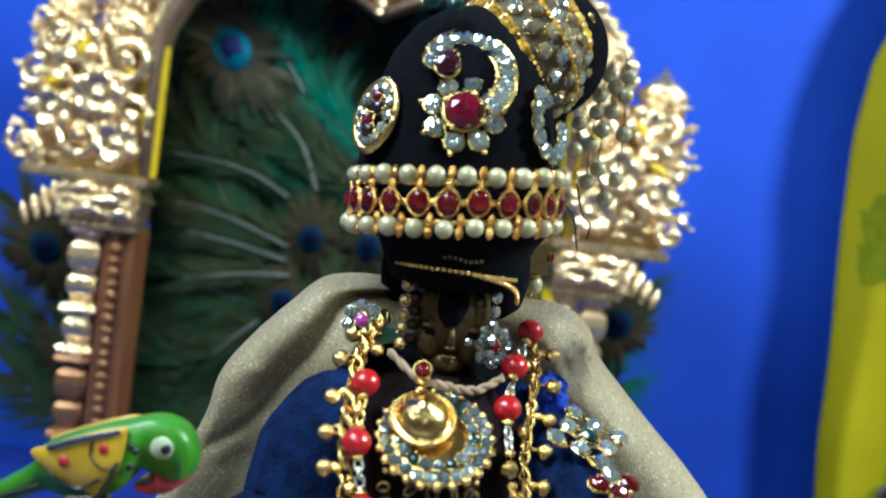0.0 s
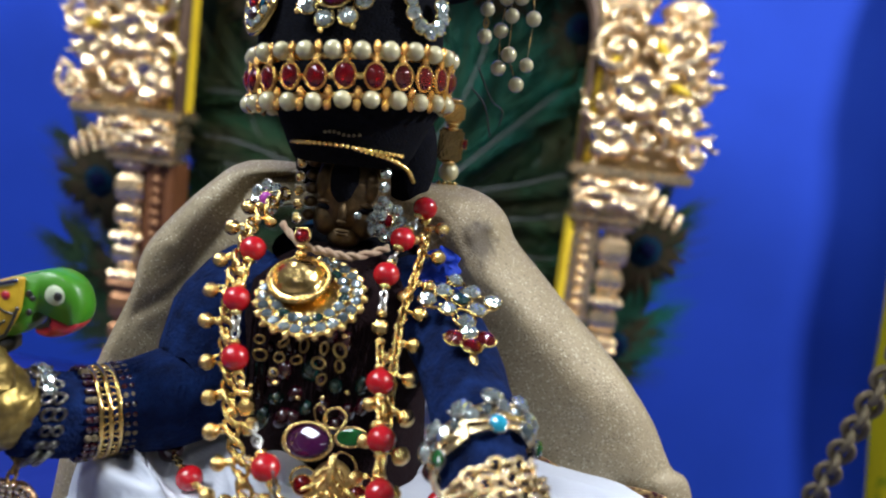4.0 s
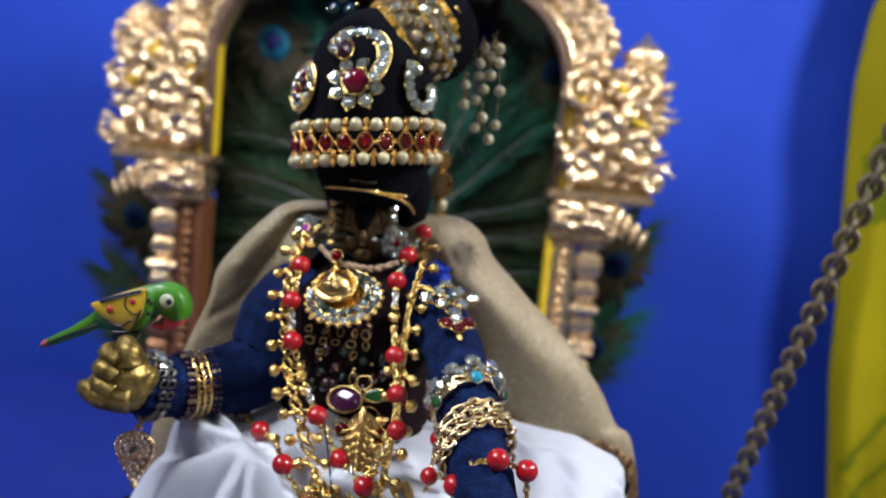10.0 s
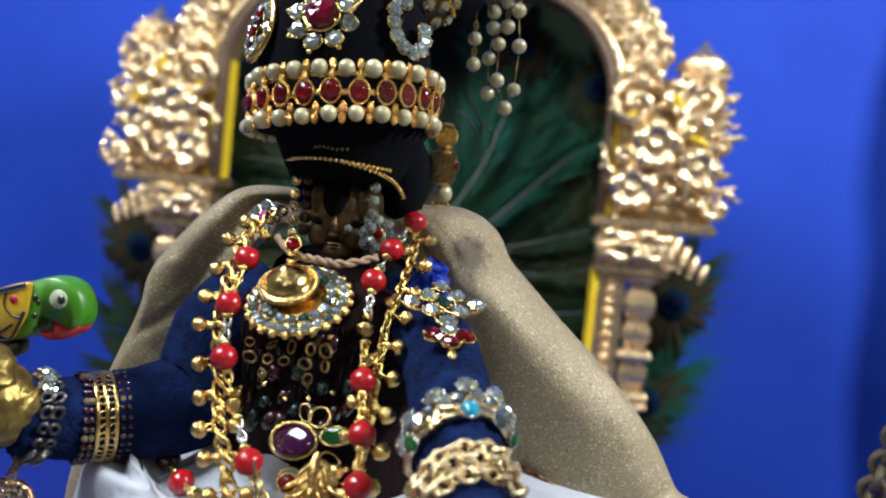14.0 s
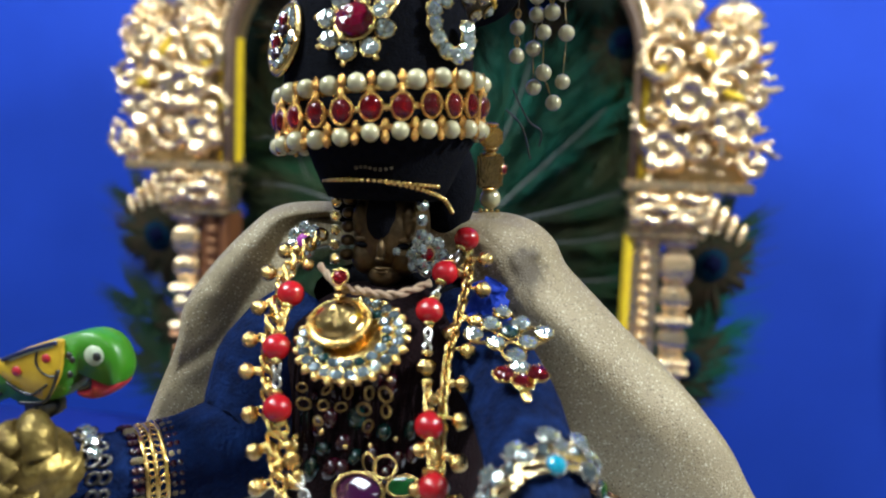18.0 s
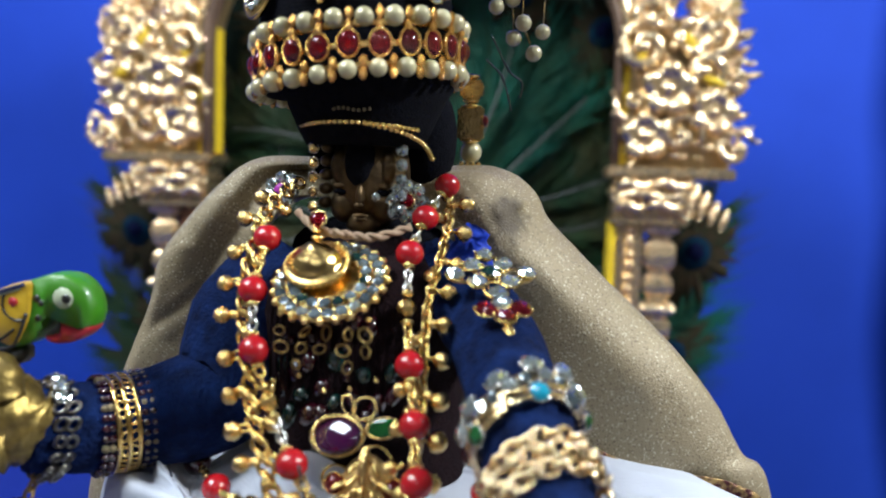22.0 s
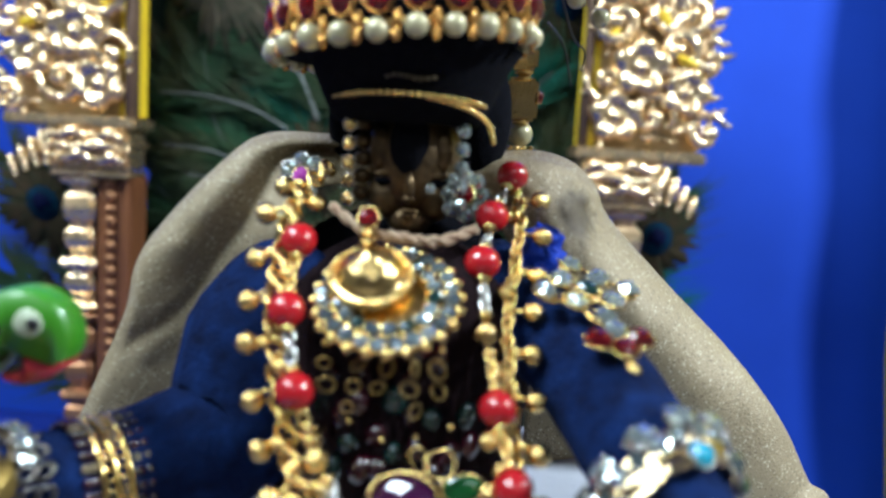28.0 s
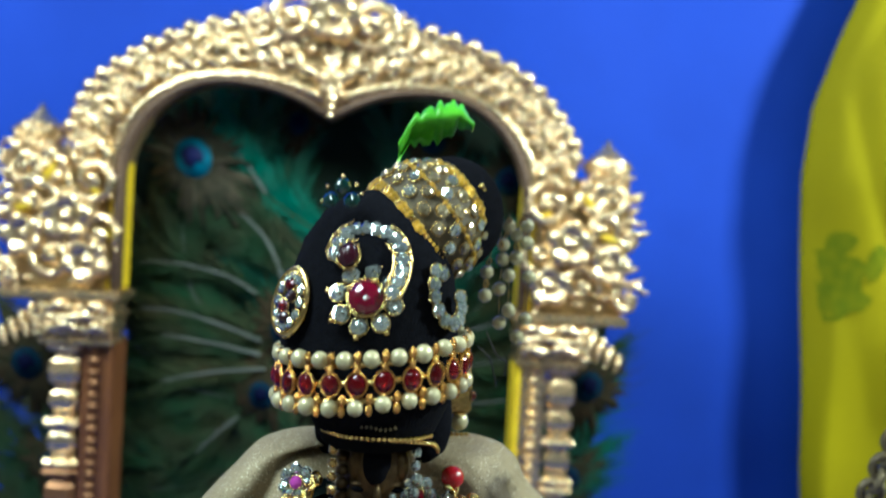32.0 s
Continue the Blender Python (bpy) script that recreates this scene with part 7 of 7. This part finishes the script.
for m, r, pts in ((M_INK, 0.00030, [(-0.0736, 0.5018), (-0.0741, 0.4987), (-0.0727, 0.4964), (-0.0706, 0.4954), (-0.0685, 0.4954)]), (M_INK, 0.00042, [(-0.0824, 0.4929), (-0.0792, 0.4908), (-0.0756, 0.4901), (-0.0733, 0.4913), (-0.0710, 0.4931)]),
                  (M_INK, 0.00055, [(-0.1042, 0.4802), (-0.0943, 0.4851), (-0.0848, 0.4893)]), (M_DKBLUE, 0.00065, [(-0.0835, 0.4986), (-0.0765, 0.5016), (-0.0680, 0.5044)]), (M_PWHITE, 0.00035, [(-0.0815, 0.4987), (-0.0760, 0.5011), (-0.0690, 0.5034)]),
                  (M_INK, 0.00050, [(-0.0676, 0.4972), (-0.0698, 0.4915), (-0.0722, 0.4884), (-0.0790, 0.4876)])):
    y = PY - 0.0057 if pts[0][0] > -0.09 else PY - 0.0046
    wire(parrot, smooth_path([(x, y, z) for x, z in pts], 16), r, m, "painted_line")
bb = bmesh.new()
block(bb, (-0.0795, PY - 0.0040, 0.4835), (-0.0710, PY + 0.003, 0.4885), 0.001)
part("perch_block", bb, M_INK, parrot, "dark painted block under the bird")

# ---------- leaf on the turban ----------
lf = bmesh.new()
LC0 = V(0.0195, 0.0040, 0.6420)


def leaf_sheet(u, v):
    x = -0.0125 + 0.025 * u
    half = (0.0022 + 0.0040 * math.sin(math.pi * min(u**1.25 * 1.02 + 0.05, 1))) * (1 + 0.14 * math.sin(u * 38) + 0.08 * math.sin(u * 61 + 1))
    z = (v - 0.5) * 2 * half - 0.0010 + 0.0110 * min(u, 0.8) - 0.018 * max(0.0, u - 0.84) - (0.006 * max(0, 0.15 - u) / 0.15)
    y = 0.0035 * math.sin(v * 5 + u * 3) + 0.003 * u
    return LC0.x + x, LC0.y + y, LC0.z + z


sheet(lf, leaf_sheet, 60, 10, 0.0004)
solo("green_leaf", lf, M_LEAF, "fresh bright green leaf with a toothed edge laid on the bun", "leaf")

# ---------- chain of the swing ----------
sw = thing("swing_chain", (0.232, 0.10, 0.45), "dull brass curb chain hanging slantwise before the curtain", "chain")
IRONLINK = ring_mesh(M_IRON, 1.0, 0.30, 18, 8, 0.72)
chain(sw, [CHAIN_TOP, CHAIN_LOW], IRONLINK, 0.0060, 0.0074, "link")

# ---------- prints on the curtain ----------
pr = thing("curtain_print", (0.55, 0.44, 0.4), "green block-printed motifs on the yellow cloth", "print", kind="stuff")


def surf(x, z, off=0.0030):
    """The curtain's face at x and z."""
    v = (z - 0.03) / 1.25
    a = curtain_edge(z)
    b2 = interp([(0.0, 0.70), (0.2, 0.715), (0.7, 0.78), (1.3, 0.95)], z)
    u = min(max((x - a) / (b2 - a), 0.015), 0.985)
    p = curtain(u, v)
    return V(p[0], p[1] - off, p[2])


def blot(bb, cx, cz, rx, rz, turn=0.0, seed=0, n=20):
    rr = random.Random(seed)
    vs, mid = [], bb.verts.new(surf(cx, cz))
    c, s = math.cos(radians(turn)), math.sin(radians(turn))
    rings = [[mid] * n]
    for f in (0.5, 1.0):
        ring_ = []
        for k in range(n):
            a = k * math.tau / n
            q = f * (1 + (rr.uniform(-0.16, 0.16) if f == 1 else 0))
            x, z = math.cos(a) * rx * q, math.sin(a) * rz * q
            ring_.append(bb.verts.new(surf(cx + x * c - z * s, cz + x * s + z * c)))
        rings.append(ring_)
    for k in range(n):
        bb.faces.new((mid, rings[1][k], rings[1][(k + 1) % n]))
        bb.faces.new((rings[1][k], rings[2][k], rings[2][(k + 1) % n], rings[1][(k + 1) % n]))


def stroke(bb, pts, w):
    p = smooth_path([(x, 0, z) for x, z in pts], 24)
    rows = []
    for i, q in enumerate(p):
        d = (p[min(i + 1, 24)] - p[max(i - 1, 0)]).normalized()
        nrm = V(-d.z, 0, d.x) * w * (0.7 + 0.5 * abs(math.sin(i * 1.7)))
        rows.append((bb.verts.new(surf(q.x + nrm.x, q.z + nrm.z)), bb.verts.new(surf(q.x - nrm.x, q.z - nrm.z))))
    for a, c in zip(rows, rows[1:]):
        bb.faces.new((a[0], a[1], c[1], c[0]))


bb = bmesh.new()
blot(bb, 0.426, 0.580, 0.027, 0.031, 10, 1)
blot(bb, 0.425, 0.560, 0.022, 0.018, 10, 2)
for k, (x, z, rx, rz, t) in enumerate(((0.4010, 0.620, 0.0065, 0.017, -10), (0.4330, 0.618, 0.010, 0.011, -20), (0.4580, 0.600, 0.007, 0.019, -12), (0.4470, 0.561, 0.008, 0.012, -30), (0.4070, 0.5395, 0.009, 0.009, 0), (0.4045, 0.4548, 0.006, 0.016, 10), (0.412, 0.500, 0.005, 0.006, 0))):
    blot(bb, x, z, rx, rz, t, 10 + k)
rnd = random.Random(44)
LINES = (((0.4562, 0.6918), (0.520, 0.7335), (0.591, 0.772), (0.690, 0.820)), ((0.4583, 0.6760), (0.5224, 0.7174), (0.600, 0.7600), (0.700, 0.806)), ((0.4998, 0.5659), (0.600, 0.6208), (0.684, 0.656), (0.752, 0.683)),
         ((0.4987, 0.5492), (0.6034, 0.5982), (0.68, 0.632), (0.742, 0.658)), ((0.5288, 0.5291), (0.6078, 0.5698), (0.68, 0.602), (0.738, 0.628)), ((0.5358, 0.5041), (0.6122, 0.5411), (0.68, 0.567), (0.735, 0.588)))
for pts in LINES:
    stroke(bb, pts, 0.0021)
stroke(bb, ((0.5995, 0.5286), (0.625, 0.525), (0.652, 0.5235), (0.7023, 0.5209)), 0.0024)
# rows of small dots between the lines
for k in range(16):
    f = k / 15
    blot(bb, 0.520 + 0.205 * f, 0.552 + 0.083 * f, 0.0028, 0.0024, 0, 300 + k)
    blot(bb, 0.550 + 0.175 * f, 0.535 + 0.066 * f, 0.0028, 0.0024, 0, 330 + k)
    blot(bb, 0.470 + 0.20 * f, 0.690 + 0.108 * f, 0.0026, 0.0022, 0, 360 + k)
# ring flower
for k in range(13):
    a = k * math.tau / 13
    blot(bb, 0.6366 + math.cos(a) * 0.033, 0.4790 + math.sin(a) * 0.030, 0.0075, 0.0050, math.degrees(a) + 90, 60 + k)
    if k % 2:
        blot(bb, 0.6366 + math.cos(a) * 0.017, 0.4790 + math.sin(a) * 0.016, 0.0040, 0.0022, math.degrees(a), 80 + k)
# veined leaf, feather and plain leaf
for q in (1.0, 0.72, 0.45):
    stroke(bb, [(0.5540 + math.cos(k * 0.70) * 0.024 * q, 0.4300 + math.sin(k * 0.70) * 0.037 * q) for k in range(10)], 0.0020)
for bx, bz, tx, tz in ((0.596, 0.303, 0.617, 0.420), (0.566, 0.330, 0.560, 0.400)):
    stroke(bb, [(bx, bz), ((bx + tx) / 2 + 0.004, (bz + tz) / 2), (tx, tz)], 0.0020)
    for k in range(10):
        f = k / 10
        for s in (-1, 1):
            blot(bb, bx + (tx - bx) * f + s * 0.010, bz + (tz - bz) * f + 0.007, 0.0040, 0.0085, -s * 40, 100 + k + int(bx * 1000))
blot(bb, 0.527, 0.335, 0.024, 0.034, 15, 7)
blot(bb, 0.520, 0.360, 0.012, 0.022, 30, 8)
blot(bb, 0.505, 0.470, 0.007, 0.012, 20, 9)
blot(bb, 0.545, 0.470, 0.012, 0.008, 40, 19)
# border with stems along the fold, low on the cloth
stroke(bb, [(0.420, 0.235), (0.465, 0.320), (0.500, 0.400), (0.512, 0.500)], 0.0024)
stroke(bb, [(0.445, 0.220), (0.485, 0.300), (0.516, 0.380), (0.528, 0.470)], 0.0024)
for k in range(9):
    f = k / 8
    blot(bb, 0.433 + 0.085 * f, 0.235 + 0.215 * f, 0.0040, 0.0090, -28, 400 + k)
for x0, z0, x1, z1 in ((0.560, 0.215, 0.575, 0.300), (0.600, 0.190, 0.612, 0.285), (0.640, 0.24, 0.655, 0.350)):
    stroke(bb, [(x0, z0), (x0 + 0.004, (z0 + z1) / 2), (x1, z1)], 0.0020)
    for k in range(6):
        blot(bb, x0 + (x1 - x0) * k / 6 + (0.009 if k % 2 else -0.009), z0 + (z1 - z0) * k / 6, 0.0035, 0.0100, 30 if k % 2 else -30, 430 + k)
for k in range(12):
    blot(bb, rnd.uniform(0.45, 0.70), rnd.uniform(0.2, 0.75), rnd.uniform(0.002, 0.005), rnd.uniform(0.002, 0.005), rnd.uniform(0, 180), 200 + k)
part("printed_motifs", bb, M_PRINT, pr)
bb = bmesh.new()
blot(bb, 0.400, 0.748, 0.010, 0.030, 8, 5)
blot(bb, 0.690, 0.722, 0.010, 0.026, 12, 6)
part("red_smear", bb, mat("orange_print", (0.55, 0.26, 0.02), 0.75, 0.0, (0.65, 0.45, 0.02), 60, 0.9), pr)

bb = bmesh.new()
ball(bb, (0.0375, -0.0175, 0.5135), 0.0062, 32, 24, (0.9, 0.7, 1.3))
ball(bb, (0.0345, -0.0200, 0.5060), 0.0050, 28, 20, (0.8, 0.7, 1.3))
for v in bb.verts:
    v.co += Vector((soft(v.co.x, v.co.y, v.co.z, 330), -abs(soft(v.co.z, v.co.x, v.co.y, 420)), 0.5 * soft(v.co.y, v.co.z, v.co.x, 330))) * 0.0035
solo("blue_cloth_fold", bb, mat("bright_blue_velvet", (0.008, 0.045, 0.48), 0.7, 0.0, (0.004, 0.025, 0.28), 200, 0.9, 0.5, 500, spec=0.3), "tuck of bright blue velvet at the shoulder", "cloth")
